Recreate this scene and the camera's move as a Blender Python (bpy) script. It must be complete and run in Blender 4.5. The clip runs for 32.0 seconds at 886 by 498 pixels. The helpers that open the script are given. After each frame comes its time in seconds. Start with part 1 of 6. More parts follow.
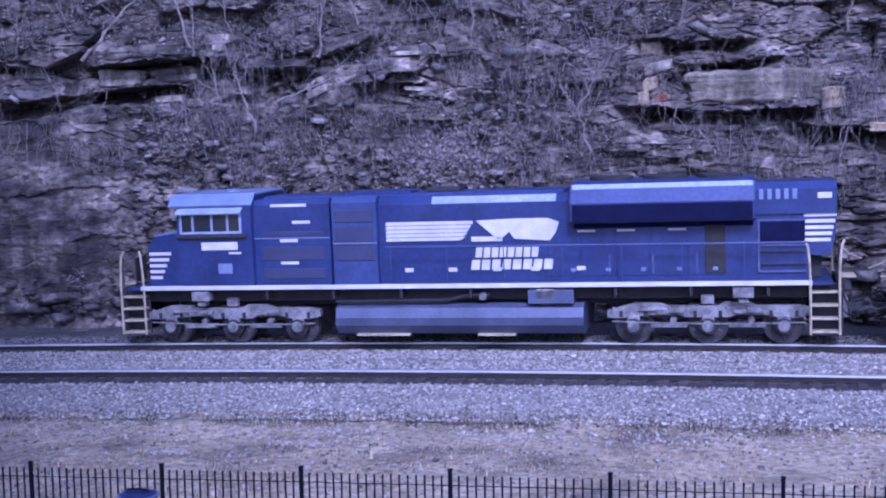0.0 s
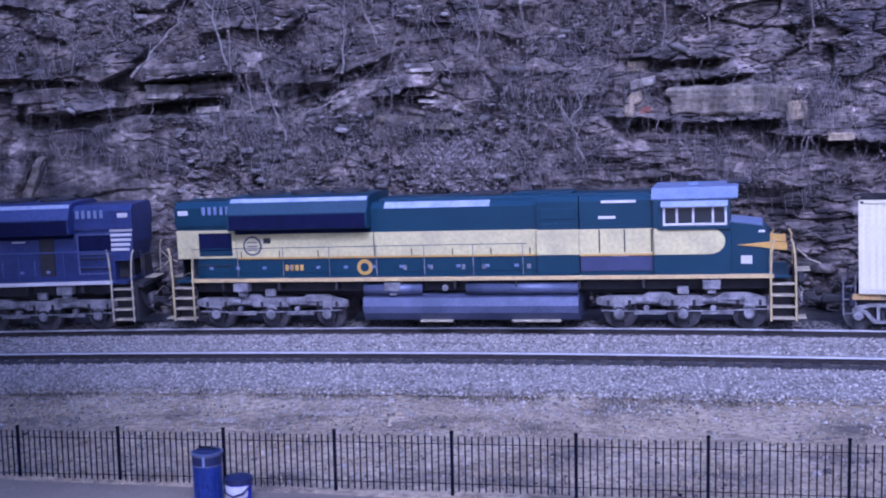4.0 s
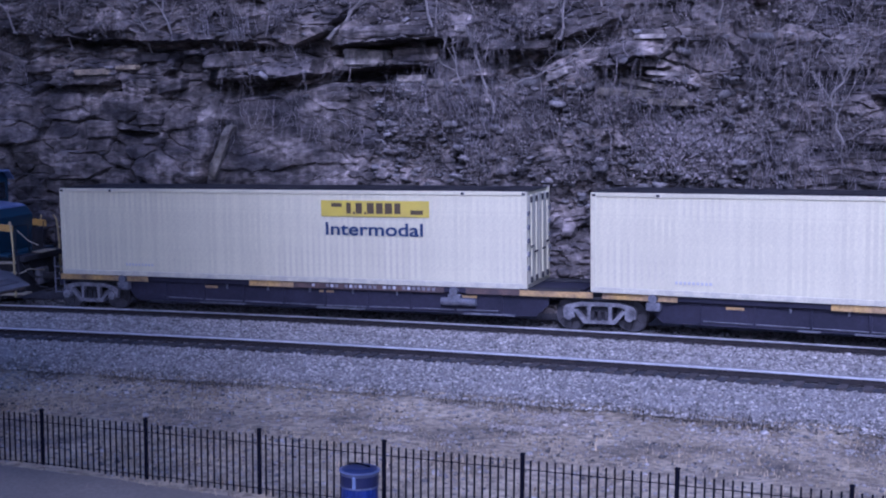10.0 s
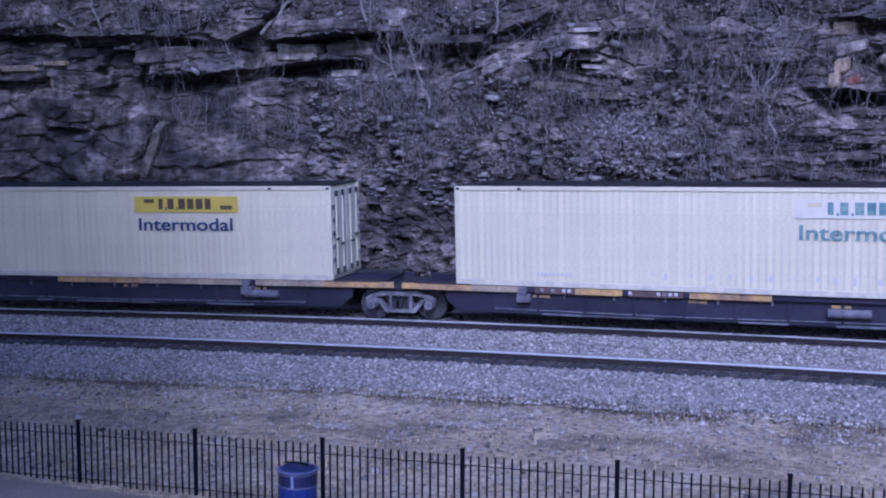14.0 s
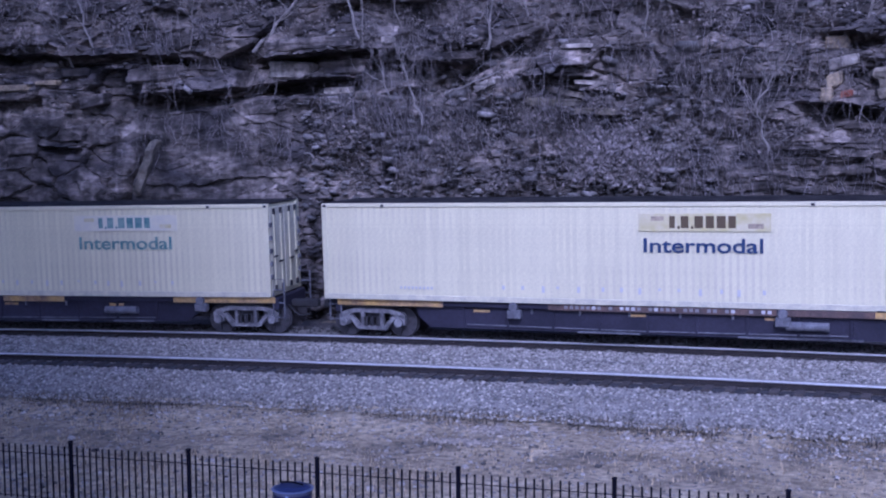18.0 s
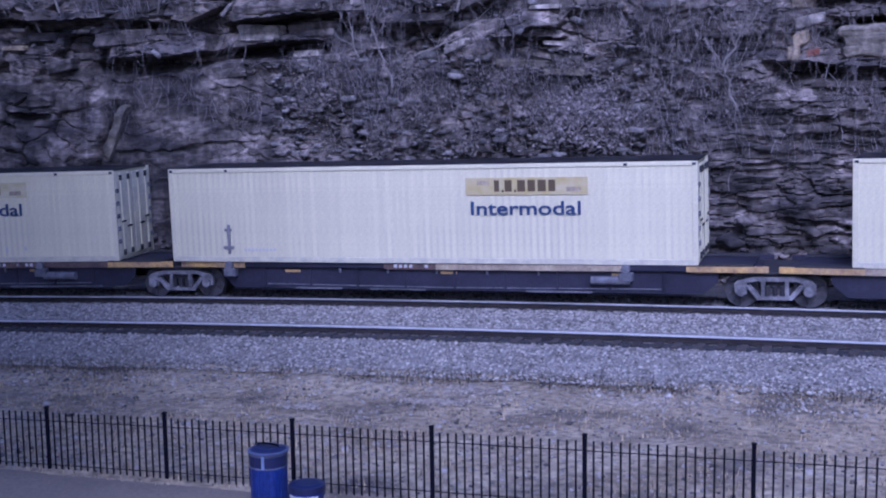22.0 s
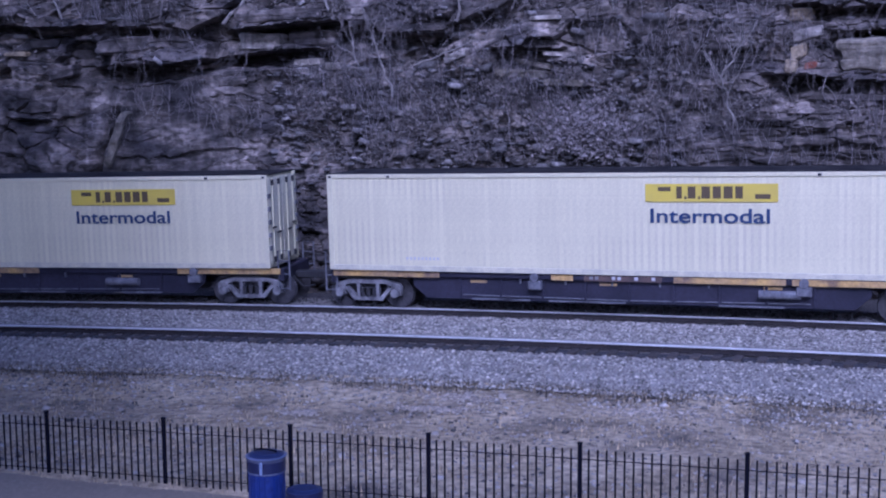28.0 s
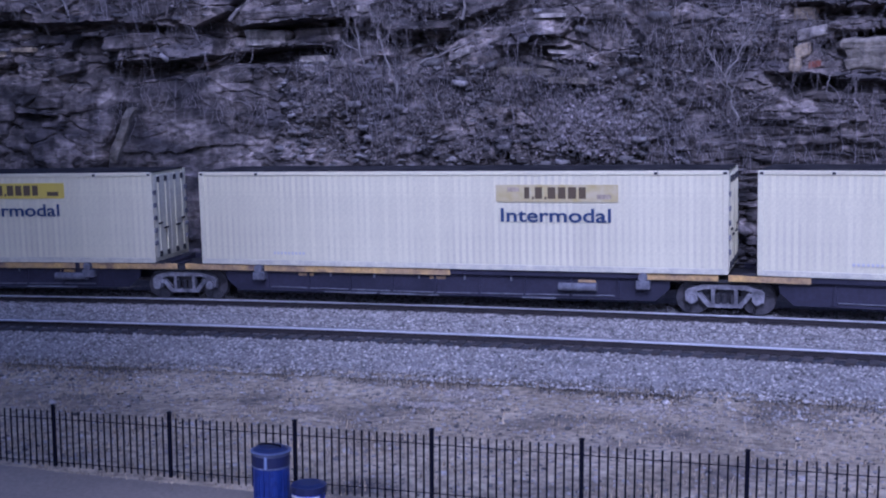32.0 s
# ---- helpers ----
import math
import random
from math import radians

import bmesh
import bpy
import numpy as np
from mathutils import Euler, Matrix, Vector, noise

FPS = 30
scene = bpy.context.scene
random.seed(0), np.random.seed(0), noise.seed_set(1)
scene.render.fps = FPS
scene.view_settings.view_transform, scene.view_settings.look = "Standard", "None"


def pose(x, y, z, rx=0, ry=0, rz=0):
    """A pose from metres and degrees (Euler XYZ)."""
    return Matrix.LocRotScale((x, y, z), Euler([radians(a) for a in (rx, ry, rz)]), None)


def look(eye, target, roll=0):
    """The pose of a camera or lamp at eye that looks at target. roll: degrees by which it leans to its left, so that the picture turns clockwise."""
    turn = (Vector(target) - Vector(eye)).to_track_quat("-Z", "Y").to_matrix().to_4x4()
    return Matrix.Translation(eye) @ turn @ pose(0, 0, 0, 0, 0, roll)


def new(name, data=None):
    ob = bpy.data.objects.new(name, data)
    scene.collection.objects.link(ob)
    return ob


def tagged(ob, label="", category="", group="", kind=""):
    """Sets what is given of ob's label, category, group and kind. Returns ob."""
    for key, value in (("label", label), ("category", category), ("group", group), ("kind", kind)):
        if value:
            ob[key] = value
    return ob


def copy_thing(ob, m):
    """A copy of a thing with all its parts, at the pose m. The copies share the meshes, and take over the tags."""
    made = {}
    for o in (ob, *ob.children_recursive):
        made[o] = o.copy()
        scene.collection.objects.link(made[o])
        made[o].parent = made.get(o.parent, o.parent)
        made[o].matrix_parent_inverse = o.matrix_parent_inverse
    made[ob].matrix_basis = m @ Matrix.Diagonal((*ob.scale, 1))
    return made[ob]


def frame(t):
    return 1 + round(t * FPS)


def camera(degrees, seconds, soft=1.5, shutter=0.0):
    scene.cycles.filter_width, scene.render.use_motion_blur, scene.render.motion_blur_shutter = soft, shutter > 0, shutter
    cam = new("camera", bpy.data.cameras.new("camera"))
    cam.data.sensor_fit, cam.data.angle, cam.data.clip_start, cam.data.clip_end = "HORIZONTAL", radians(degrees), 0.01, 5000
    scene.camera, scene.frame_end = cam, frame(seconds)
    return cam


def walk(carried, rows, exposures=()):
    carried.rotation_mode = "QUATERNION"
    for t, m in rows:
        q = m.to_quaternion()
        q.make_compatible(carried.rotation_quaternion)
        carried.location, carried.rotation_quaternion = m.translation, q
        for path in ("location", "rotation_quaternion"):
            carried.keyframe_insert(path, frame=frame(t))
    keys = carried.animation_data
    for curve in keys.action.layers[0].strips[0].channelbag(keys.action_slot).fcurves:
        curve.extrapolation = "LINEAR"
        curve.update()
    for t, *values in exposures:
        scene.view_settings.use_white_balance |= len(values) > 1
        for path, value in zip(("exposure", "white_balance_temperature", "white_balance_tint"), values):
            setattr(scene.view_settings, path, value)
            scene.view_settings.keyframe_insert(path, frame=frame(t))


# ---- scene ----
import functools

# The camera stands high inside a railway curve and pans; it draws back for a moment when the view widens.
cam = camera(38.43, 32.0, soft=2.05)
ROWS = [
    (0.0, 0.143, -0.461, 6.496, 16.108, -6.187, 0.977),
    (0.5, 0.159, -0.506, 6.508, 16.495, -6.037, 1.279),
    (1.0, 0.126, -0.403, 6.486, 16.508, -6.151, 1.296),
    (1.5, 0.124, -0.402, 6.484, 16.338, -6.094, 1.141),
    (2.0, 0.091, -0.3, 6.463, 16.06, -5.991, 0.914),
    (2.5, 0.066, -0.223, 6.447, 15.667, -6.109, 0.983),
    (4.5, 2.39, -6.478, 7.913, 17.921, -7.32, 1.331),
    (5.0, 2.439, -6.11, 7.745, 19.576, -7.292, 1.336),
    (5.5, 2.663, -6.189, 7.793, 22.063, -7.346, 0.911),
    (6.0, 1.387, -2.673, 7.027, 23.928, -6.97, 0.015),
    (6.5, 0.357, -0.602, 6.529, 28.234, -6.502, -0.051),
    (7.0, 0.449, -0.643, 6.549, 30.41, -6.596, -0.684),
    (7.5, 0.437, -0.623, 6.544, 30.705, -6.594, -1.277),
    (8.0, 0.334, -0.565, 6.521, 28.602, -6.482, -1.102),
    (8.5, -0.322, 0.565, 6.276, 27.918, -7.14, -0.547),
    (9.0, -0.259, 0.445, 6.305, 27.36, -6.841, -0.489),
    (9.5, -0.229, 0.393, 6.316, 27.234, -6.697, -0.469),
    (10.0, -0.053, 0.096, 6.379, 26.817, -6.731, -0.393),
    (10.5, -0.231, 0.426, 6.305, 26.956, -7.004, -0.316),
    (11.0, -0.179, 0.327, 6.328, 26.531, -6.847, -0.341),
    (11.5, -0.183, 0.334, 6.327, 26.045, -6.653, -0.417),
    (12.0, -0.265, 0.487, 6.293, 25.479, -6.452, -0.346),
    (12.5, -0.178, 0.337, 6.325, 25.104, -6.603, -0.045),
    (13.0, -0.278, 0.527, 6.283, 24.755, -6.774, -0.037),
    (13.5, -0.111, 0.212, 6.351, 24.187, -6.812, 0.147),
    (14.0, -0.135, 0.26, 6.341, 23.916, -6.912, -0.076),
    (14.5, -0.233, 0.456, 6.3, 23.906, -6.901, -0.339),
    (16.5, -0.102, 0.196, 6.356, 23.917, -6.993, -0.076),
    (17.0, 0.033, -0.062, 6.414, 23.926, -6.416, 0.093),
    (17.5, -0.115, 0.222, 6.352, 23.645, -6.352, 0.365),
    (18.0, -0.18, 0.35, 6.327, 23.59, -6.153, 0.317),
    (18.5, -0.124, 0.24, 6.35, 23.32, -6.163, 0.085),
    (19.0, -0.106, 0.204, 6.356, 23.3, -6.399, 0.23),
    (19.5, -0.069, 0.132, 6.372, 23.281, -6.449, 0.516),
    (20.0, -0.056, 0.108, 6.377, 22.967, -6.26, 0.933),
    (20.5, -0.053, 0.102, 6.378, 22.886, -6.68, 1.0),
    (21.0, -0.137, 0.286, 6.333, 22.341, -6.771, 0.884),
    (21.5, -0.031, 0.065, 6.385, 22.374, -7.165, 0.906),
    (22.0, -0.07, 0.16, 6.363, 22.276, -7.901, 0.843),
    (22.5, 0.009, -0.021, 6.405, 22.34, -7.803, 0.998),
    (23.0, 0.032, -0.073, 6.417, 22.161, -7.688, 1.021),
    (23.5, 0.077, -0.165, 6.439, 22.121, -7.497, 0.879),
    (24.0, 0.07, -0.151, 6.435, 22.155, -7.411, 1.101),
    (24.5, -0.034, 0.074, 6.383, 22.083, -7.191, 0.671),
    (25.0, -0.061, 0.128, 6.37, 22.226, -7.234, 0.405),
    (25.5, 0.003, -0.007, 6.402, 22.078, -7.374, 0.408),
    (27.5, 0.017, -0.037, 6.409, 22.259, -7.548, 0.528),
    (28.0, 0.011, -0.024, 6.406, 22.274, -7.537, 0.367),
    (28.5, 0.04, -0.085, 6.42, 22.29, -7.396, 0.194),
    (29.0, 0.073, -0.156, 6.436, 22.278, -7.328, 0.328),
    (29.5, 0.032, -0.067, 6.416, 22.205, -7.273, 0.102),
    (30.0, -0.015, 0.032, 6.393, 22.38, -7.262, -0.133),
    (30.5, -0.025, 0.053, 6.388, 22.516, -7.448, -0.276),
    (31.0, -0.022, 0.046, 6.389, 22.627, -7.913, 0.012),
    (31.5, 0.069, -0.146, 6.434, 22.493, -7.727, 0.116),
    (32.0, 0.083, -0.175, 6.441, 22.51, -7.695, 0.14),
]
walk(cam, [(t, pose(x, y, z, 90 + pitch, roll, yaw)) for t, x, y, z, yaw, pitch, roll in ROWS],
     exposures=[(0.0, 0.47, 4280, 48), (2.5, 0.46, 4300, 49), (4.5, 0.3, 4290, 47), (6.0, 0.36, 4300, 46), (7.0, 0.58, 4400, 46), (8.0, 0.42, 4340, 46), (9.0, 0.1, 4290, 44), (24.0, -0.04, 4260, 43), (32.0, -0.12, 4260, 43)])

# ---- light: a bright overcast sky, its sun veiled ----
world = bpy.data.worlds.new("world")
scene.world = world
world.use_nodes = True
wn = world.node_tree
sky = wn.nodes.new("ShaderNodeTexSky")
sky.sky_type, sky.sun_disc = "NISHITA", False
sky.sun_elevation, sky.sun_rotation = radians(42), radians(160.5)
sky.air_density, sky.dust_density = 1.2, 4.0
back = wn.nodes["Background"]
wn.links.new(sky.outputs[0], back.inputs[0])
back.inputs[1].default_value = 0.13
sun_data = bpy.data.lights.new("sun", "SUN")
sun_data.energy, sun_data.angle, sun_data.color = 1.85, radians(12), (1.0, 0.92, 0.80)
sun = new("sun", sun_data)
sun.matrix_world = look((12, -34, 32.5), (0, 0, 0))

# ---- the curve: centre of the circle, radii, grade ----
OY, RF, GRADE = -143.47, 178.54, 0.02333
R_TRAIN, R_NEAR, R_CLIFF = 179.26, 175.15, 184.7


def arc(s, r, z):
    """A place on the curve: metres along the far track's near rail, radius, height over the rails there."""
    a = s / RF
    return Vector((r * math.sin(a), OY + r * math.cos(a), z + GRADE * s))


def on_curve(s, r=R_TRAIN, z=0.0, turn=0.0):
    p = arc(s, r, z)
    return Matrix.Translation(p) @ pose(0, 0, 0, 0, -math.degrees(GRADE), -math.degrees(s / RF)) @ pose(0, 0, 0, 0, 0, turn)


# ---- materials ----
def material(name, color, rough=0.7, metal=0.0, color2=None, scale=3.0, fine=0.0, fine_scale=60.0, bump=0.0, bump_scale=40.0, each=0.0,
             stretch=(1, 1, 1), color3=None, scale3=0.5, spec=0.5, island=False, blocks=(), streak=0.0):
    m = bpy.data.materials.new(name)
    m.use_nodes = True
    n, l = m.node_tree.nodes, m.node_tree.links
    b = n["Principled BSDF"]
    b.inputs["Roughness"].default_value, b.inputs["Metallic"].default_value = rough, metal
    b.inputs["Specular IOR Level"].default_value = spec
    co = n.new("ShaderNodeTexCoord")
    mp = n.new("ShaderNodeMapping")
    mp.inputs["Scale"].default_value = stretch
    l.new(co.outputs["Object"], mp.inputs[0])

    def noise_at(sc, detail=5.0):
        t = n.new("ShaderNodeTexNoise")
        t.inputs["Scale"].default_value, t.inputs["Detail"].default_value = sc, detail
        l.new(mp.outputs[0], t.inputs["Vector"])
        return t.outputs["Fac"]

    def ramp(fac, lo, hi):
        r = n.new("ShaderNodeMapRange")
        r.inputs[1].default_value, r.inputs[2].default_value = lo, hi
        l.new(fac, r.inputs[0])
        return r.outputs[0]

    def mix(fac, a, c, mode="MIX"):
        x = n.new("ShaderNodeMix")
        x.data_type, x.blend_type = "RGBA", mode
        for sock, v in ((x.inputs[0], fac), (x.inputs[6], a), (x.inputs[7], c)):
            if isinstance(v, (tuple, float, int)):
                sock.default_value = (*v, 1) if isinstance(v, tuple) else v
            else:
                l.new(v, sock)
        return x.outputs[2]

    out = color
    if color2:
        out = mix(ramp(noise_at(scale), 0.35, 0.65), out, color2)
    if color3:
        out = mix(ramp(noise_at(scale3), 0.5, 0.72), out, color3)
    for wide, tall, spread in blocks:  # a tone of its own for each block of the stone
        bm_ = n.new("ShaderNodeMapping")
        bm_.inputs["Scale"].default_value = (1 / wide, 1 / wide, 1 / tall)
        wob = n.new("ShaderNodeVectorMath")
        wob.operation = "MULTIPLY_ADD"
        wn_ = n.new("ShaderNodeTexNoise")
        wn_.inputs["Scale"].default_value = 0.7 / wide
        l.new(co.outputs["Object"], wn_.inputs["Vector"])
        l.new(wn_.outputs["Color"], wob.inputs[0])
        wob.inputs[1].default_value = (0.9 * wide, 0.9 * wide, 0.9 * tall)
        l.new(co.outputs["Object"], wob.inputs[2])
        l.new(wob.outputs[0], bm_.inputs[0])
        vo = n.new("ShaderNodeTexVoronoi")
        vo.distance = "CHEBYCHEV"
        vo.inputs["Scale"].default_value = 1.0
        l.new(bm_.outputs[0], vo.inputs["Vector"])
        sp = n.new("ShaderNodeSeparateColor")
        l.new(vo.outputs["Color"], sp.inputs[0])
        g = n.new("ShaderNodeMapRange")
        g.inputs[3].default_value, g.inputs[4].default_value = 1 - spread, 1 + spread
        l.new(sp.outputs[0], g.inputs[0])
        out = mix(1.0, out, g.outputs[0], "MULTIPLY")
    if streak:  # runs of water down the face
        sm = n.new("ShaderNodeMapping")
        sm.inputs["Scale"].default_value = (2.6, 2.6, 0.28)
        l.new(co.outputs["Object"], sm.inputs[0])
        st = n.new("ShaderNodeTexNoise")
        st.inputs["Scale"].default_value, st.inputs["Detail"].default_value = 1.0, 6.0
        l.new(sm.outputs[0], st.inputs["Vector"])
        g = n.new("ShaderNodeMapRange")
        g.inputs[1].default_value, g.inputs[2].default_value = 0.35, 0.65
        g.inputs[3].default_value, g.inputs[4].default_value = 1 - streak, 1 + streak
        l.new(st.outputs["Fac"], g.inputs[0])
        out = mix(1.0, out, g.outputs[0], "MULTIPLY")
    if fine:
        k = ramp(noise_at(fine_scale, 3.0), 0.25, 0.75)
        g = n.new("ShaderNodeMapRange")
        g.inputs[3].default_value, g.inputs[4].default_value = 1 - fine, 1 + fine
        l.new(k, g.inputs[0])
        out = mix(1.0, out, g.outputs[0], "MULTIPLY")
    if each:
        if island:
            o = n.new("ShaderNodeNewGeometry").outputs["Random Per Island"]
        else:
            o = n.new("ShaderNodeObjectInfo").outputs["Random"]
        g = n.new("ShaderNodeMapRange")
        g.inputs[3].default_value, g.inputs[4].default_value = 1 - each, 1 + each
        l.new(o, g.inputs[0])
        out = mix(1.0, out, g.outputs[0], "MULTIPLY")
    if isinstance(out, tuple):
        b.inputs["Base Color"].default_value = (*out, 1)
    else:
        l.new(out, b.inputs["Base Color"])
    if bump:
        bp = n.new("ShaderNodeBump")
        bp.inputs["Strength"].default_value, bp.inputs["Distance"].default_value = min(1.0, bump), 0.05 * bump
        l.new(noise_at(bump_scale, 8.0), bp.inputs["Height"])
        l.new(bp.outputs[0], b.inputs["Normal"])
    return m


ROCK = material("layered sandstone", (0.046, 0.041, 0.039), 0.92, 0, (0.190, 0.164, 0.142), 0.65, 0.5, 4.0, 1.0, 6.0, stretch=(1, 1, 1.7), color3=(0.036, 0.033, 0.036), scale3=0.5, blocks=((1.5, 0.55, 0.45), (0.42, 0.2, 0.4)), streak=0.4)
ROCK_PALE = material("pale sandstone", (0.37, 0.335, 0.285), 0.9, 0, (0.19, 0.17, 0.15), 0.9, 0.45, 6.0, 0.9, 9.0, blocks=((0.6, 0.3, 0.3),), streak=0.4)
ROCK_MID = material("buff sandstone", (0.205, 0.18, 0.135), 0.92, 0, (0.105, 0.095, 0.078), 0.9, 0.45, 6.0, 1.0, 6.0, blocks=((0.9, 0.35, 0.25),), streak=0.4)
ROCK_TAN = material("tan sandstone", (0.40, 0.325, 0.20), 0.9, 0, (0.20, 0.165, 0.12), 1.8, 0.4, 9.0, 0.9, 9.0)
ROCK_RED = material("rusty sandstone", (0.24, 0.085, 0.055), 0.9, 0, (0.30, 0.20, 0.14), 2.5, 0.3, 14.0, 0.9, 9.0)
TALUS = material("rock rubble", (0.19, 0.178, 0.168), 0.9, 0, (0.10, 0.093, 0.088), 2.0, 0.4, 12.0, 0.7, 14.0, each=0.6, island=True)
BALLAST = material("crushed limestone ballast", (0.28, 0.265, 0.235), 0.9, 0, (0.17, 0.16, 0.145), 2.0, 0.5, 26.0, 1.0, 26.0)
STONE = material("ballast stone", (0.375, 0.35, 0.305), 0.88, 0, (0.19, 0.178, 0.155), 9.0, 0.2, 40.0, each=0.65, island=True)
# ballast stone made dark in place of the shade under the train
STONE_SHADED = material("sooty ballast stone", (0.12, 0.115, 0.11), 0.9, 0, (0.07, 0.067, 0.065), 9.0, 0.2, 40.0, each=0.6, island=True)
SAND = material("pale spilled gravel", (0.34, 0.30, 0.24), 0.92, 0, (0.26, 0.23, 0.19), 9.0, 0.2, 30.0, each=0.4, island=True)
CLOD = material("dusty stray stone", (0.24, 0.225, 0.20), 0.9, 0, (0.17, 0.155, 0.135), 9.0, 0.2, 40.0, each=0.75, island=True)
# ballast colour with the shade of rails and train put in
BALLAST_SHADED = material("oily dark ballast", (0.042, 0.041, 0.044), 0.9, 0, (0.026, 0.025, 0.028), 3.0, 0.5, 26.0, 1.0, 30.0)
FITTING = material("grubby grey casting", (0.17, 0.172, 0.19), 0.75, 0.1, (0.10, 0.10, 0.115), 4.0, 0.3, 18.0)
GRASS = material("dormant grass and dirt", (0.24, 0.196, 0.122), 0.95, 0, (0.375, 0.315, 0.21), 0.6, 0.6, 5.0, 1.0, 14.0, color3=(0.085, 0.073, 0.060), scale3=0.45)
BLADES = material("dry grass blades", (0.33, 0.265, 0.16), 0.95, 0, each=0.75, island=True)
WEEDS = material("dark dead weeds", (0.055, 0.046, 0.038), 0.95, 0, each=0.6, island=True)
RAIL_DULL = material("dusty dull rail", (0.13, 0.12, 0.115), 0.85, 0.1, (0.08, 0.072, 0.07), 6.0)
PAVING = material("worn concrete paving", (0.195, 0.165, 0.12), 0.9, 0, (0.155, 0.13, 0.096), 0.5, 0.2, 14.0, 0.4, 50.0, color3=(0.115, 0.106, 0.092), scale3=0.25)
RAIL_TOP = material("polished rail head", (0.72, 0.72, 0.72), 0.42, 0.6, fine=0.15, fine_scale=2.0)
# rail steel with the shadow below the head put into its colour
RAIL_SHADED = material("dark rail web", (0.018, 0.016, 0.017), 0.8, 0.2, (0.035, 0.028, 0.025), 6.0)
TIE = material("weathered timber tie", (0.034, 0.029, 0.027), 0.95, 0, (0.055, 0.047, 0.042), 4.0, 0.3, 30.0, each=0.3)
BARK = material("grey bark", (0.29, 0.265, 0.24), 0.95, 0, (0.18, 0.165, 0.15), 5.0, 0.3, 30.0)
TWIG = material("bare twigs", (0.165, 0.148, 0.14), 0.95, 0, each=0.7, island=True)
STEM = material("pale thin stems", (0.21, 0.19, 0.185), 0.95, 0, each=0.7, island=True)
NEEDLE = material("dark pine needles", (0.035, 0.055, 0.025), 0.8, 0, each=0.4, island=True)
LEAF = material("dry leaves", (0.17, 0.15, 0.135), 0.95, 0, each=0.5, island=True)
LEAF_PALE = material("bleached dry leaves", (0.22, 0.195, 0.185), 0.95, 0, each=0.6, island=True)
FENCE = material("black painted iron", (0.006, 0.006, 0.011), 0.8, 0.0, fine=0.3, fine_scale=30.0, spec=0.05)
BLUE_DARK = material("deep blue loco enamel", (0.026, 0.038, 0.125), 0.34, 0, (0.036, 0.050, 0.140), 0.8, 0.25, 6.0, color3=(0.020, 0.028, 0.085), scale3=0.9)
BLUE_PANEL = material("dusty blue steel", (0.045, 0.052, 0.11), 0.55, 0, (0.034, 0.040, 0.09), 1.5, 0.2, 20.0)
BLUE_MID = material("faded blue enamel", (0.046, 0.064, 0.17), 0.45, 0, (0.036, 0.050, 0.14), 1.5, 0.25, 7.0)
DULL_RIM = material("worn blue-grey edge paint", (0.10, 0.12, 0.22), 0.5, 0, (0.06, 0.075, 0.17), 3.0, 0.2, 9.0)
TEAL_MID = material("faded teal enamel", (0.016, 0.048, 0.080), 0.5, 0, (0.012, 0.040, 0.068), 1.5, 0.2, 9.0)
# pale paint; on the hood and radiator tops it stands for sky light
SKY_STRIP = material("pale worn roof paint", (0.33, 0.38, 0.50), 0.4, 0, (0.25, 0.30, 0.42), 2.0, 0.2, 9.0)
TEAL = material("dark teal loco enamel", (0.008, 0.036, 0.062), 0.32, 0, (0.011, 0.042, 0.070), 0.8, 0.12, 14.0)
CREAM = material("aged cream paint", (0.59, 0.535, 0.25), 0.45, 0, (0.50, 0.455, 0.225), 1.0, 0.15, 9.0, color3=(0.43, 0.39, 0.21), scale3=0.6)
GOLD = material("golden yellow paint", (0.55, 0.34, 0.06), 0.5, 0, (0.46, 0.28, 0.06), 2.0, 0.15, 18.0)
WHITE = material("white stripe paint", (0.62, 0.61, 0.58), 0.5, 0, (0.50, 0.495, 0.48), 2.0, 0.1, 20.0)
STEP_PAINT = material("weathered tan step paint", (0.46, 0.41, 0.27), 0.6, 0, (0.28, 0.25, 0.18), 4.0, 0.2, 20.0)
STEP_GOLD = material("weathered pale gold step paint", (0.52, 0.42, 0.17), 0.6, 0, (0.36, 0.29, 0.14), 4.0, 0.2, 20.0)
# grey paint; on cab roof and nose its paleness stands for sky light
SHEEN_GREY = material("sky-lit grey roof paint", (0.19, 0.235, 0.36), 0.4, 0, (0.15, 0.19, 0.31), 2.0, 0.15, 12.0)
GRIME = material("grimy truck steel", (0.265, 0.26, 0.265), 0.75, 0.1, (0.10, 0.098, 0.105), 3.0, 0.3, 18.0, 0.3, 20.0)
UNDER = material("sooty underframe steel", (0.022, 0.022, 0.026), 0.8, 0.1, (0.035, 0.033, 0.034), 3.0, 0.2, 18.0)
TANK = material("dusty dark tank steel", (0.11, 0.125, 0.20), 0.42, 0.2, (0.075, 0.088, 0.145), 1.2, 0.15, 12.0)
WHEEL = material("worn wheel steel", (0.09, 0.085, 0.09), 0.6, 0.3, (0.05, 0.048, 0.052), 5.0, 0.2, 20.0)
GLASS = material("dark cab glass", (0.02, 0.025, 0.03), 0.08, 0.0, spec=0.8)
GRILLE = material("dark navy radiator mesh", (0.007, 0.008, 0.030), 0.9, 0, (0.010, 0.012, 0.045), 2.0, 0.3, 30.0, spec=0.1)
BOX_WHITE = material("white container paint", (0.665, 0.63, 0.41), 0.5, 0, (0.60, 0.57, 0.38), 0.6, 0.09, 18.0, each=0.05, color3=(0.55, 0.515, 0.355), scale3=0.35)
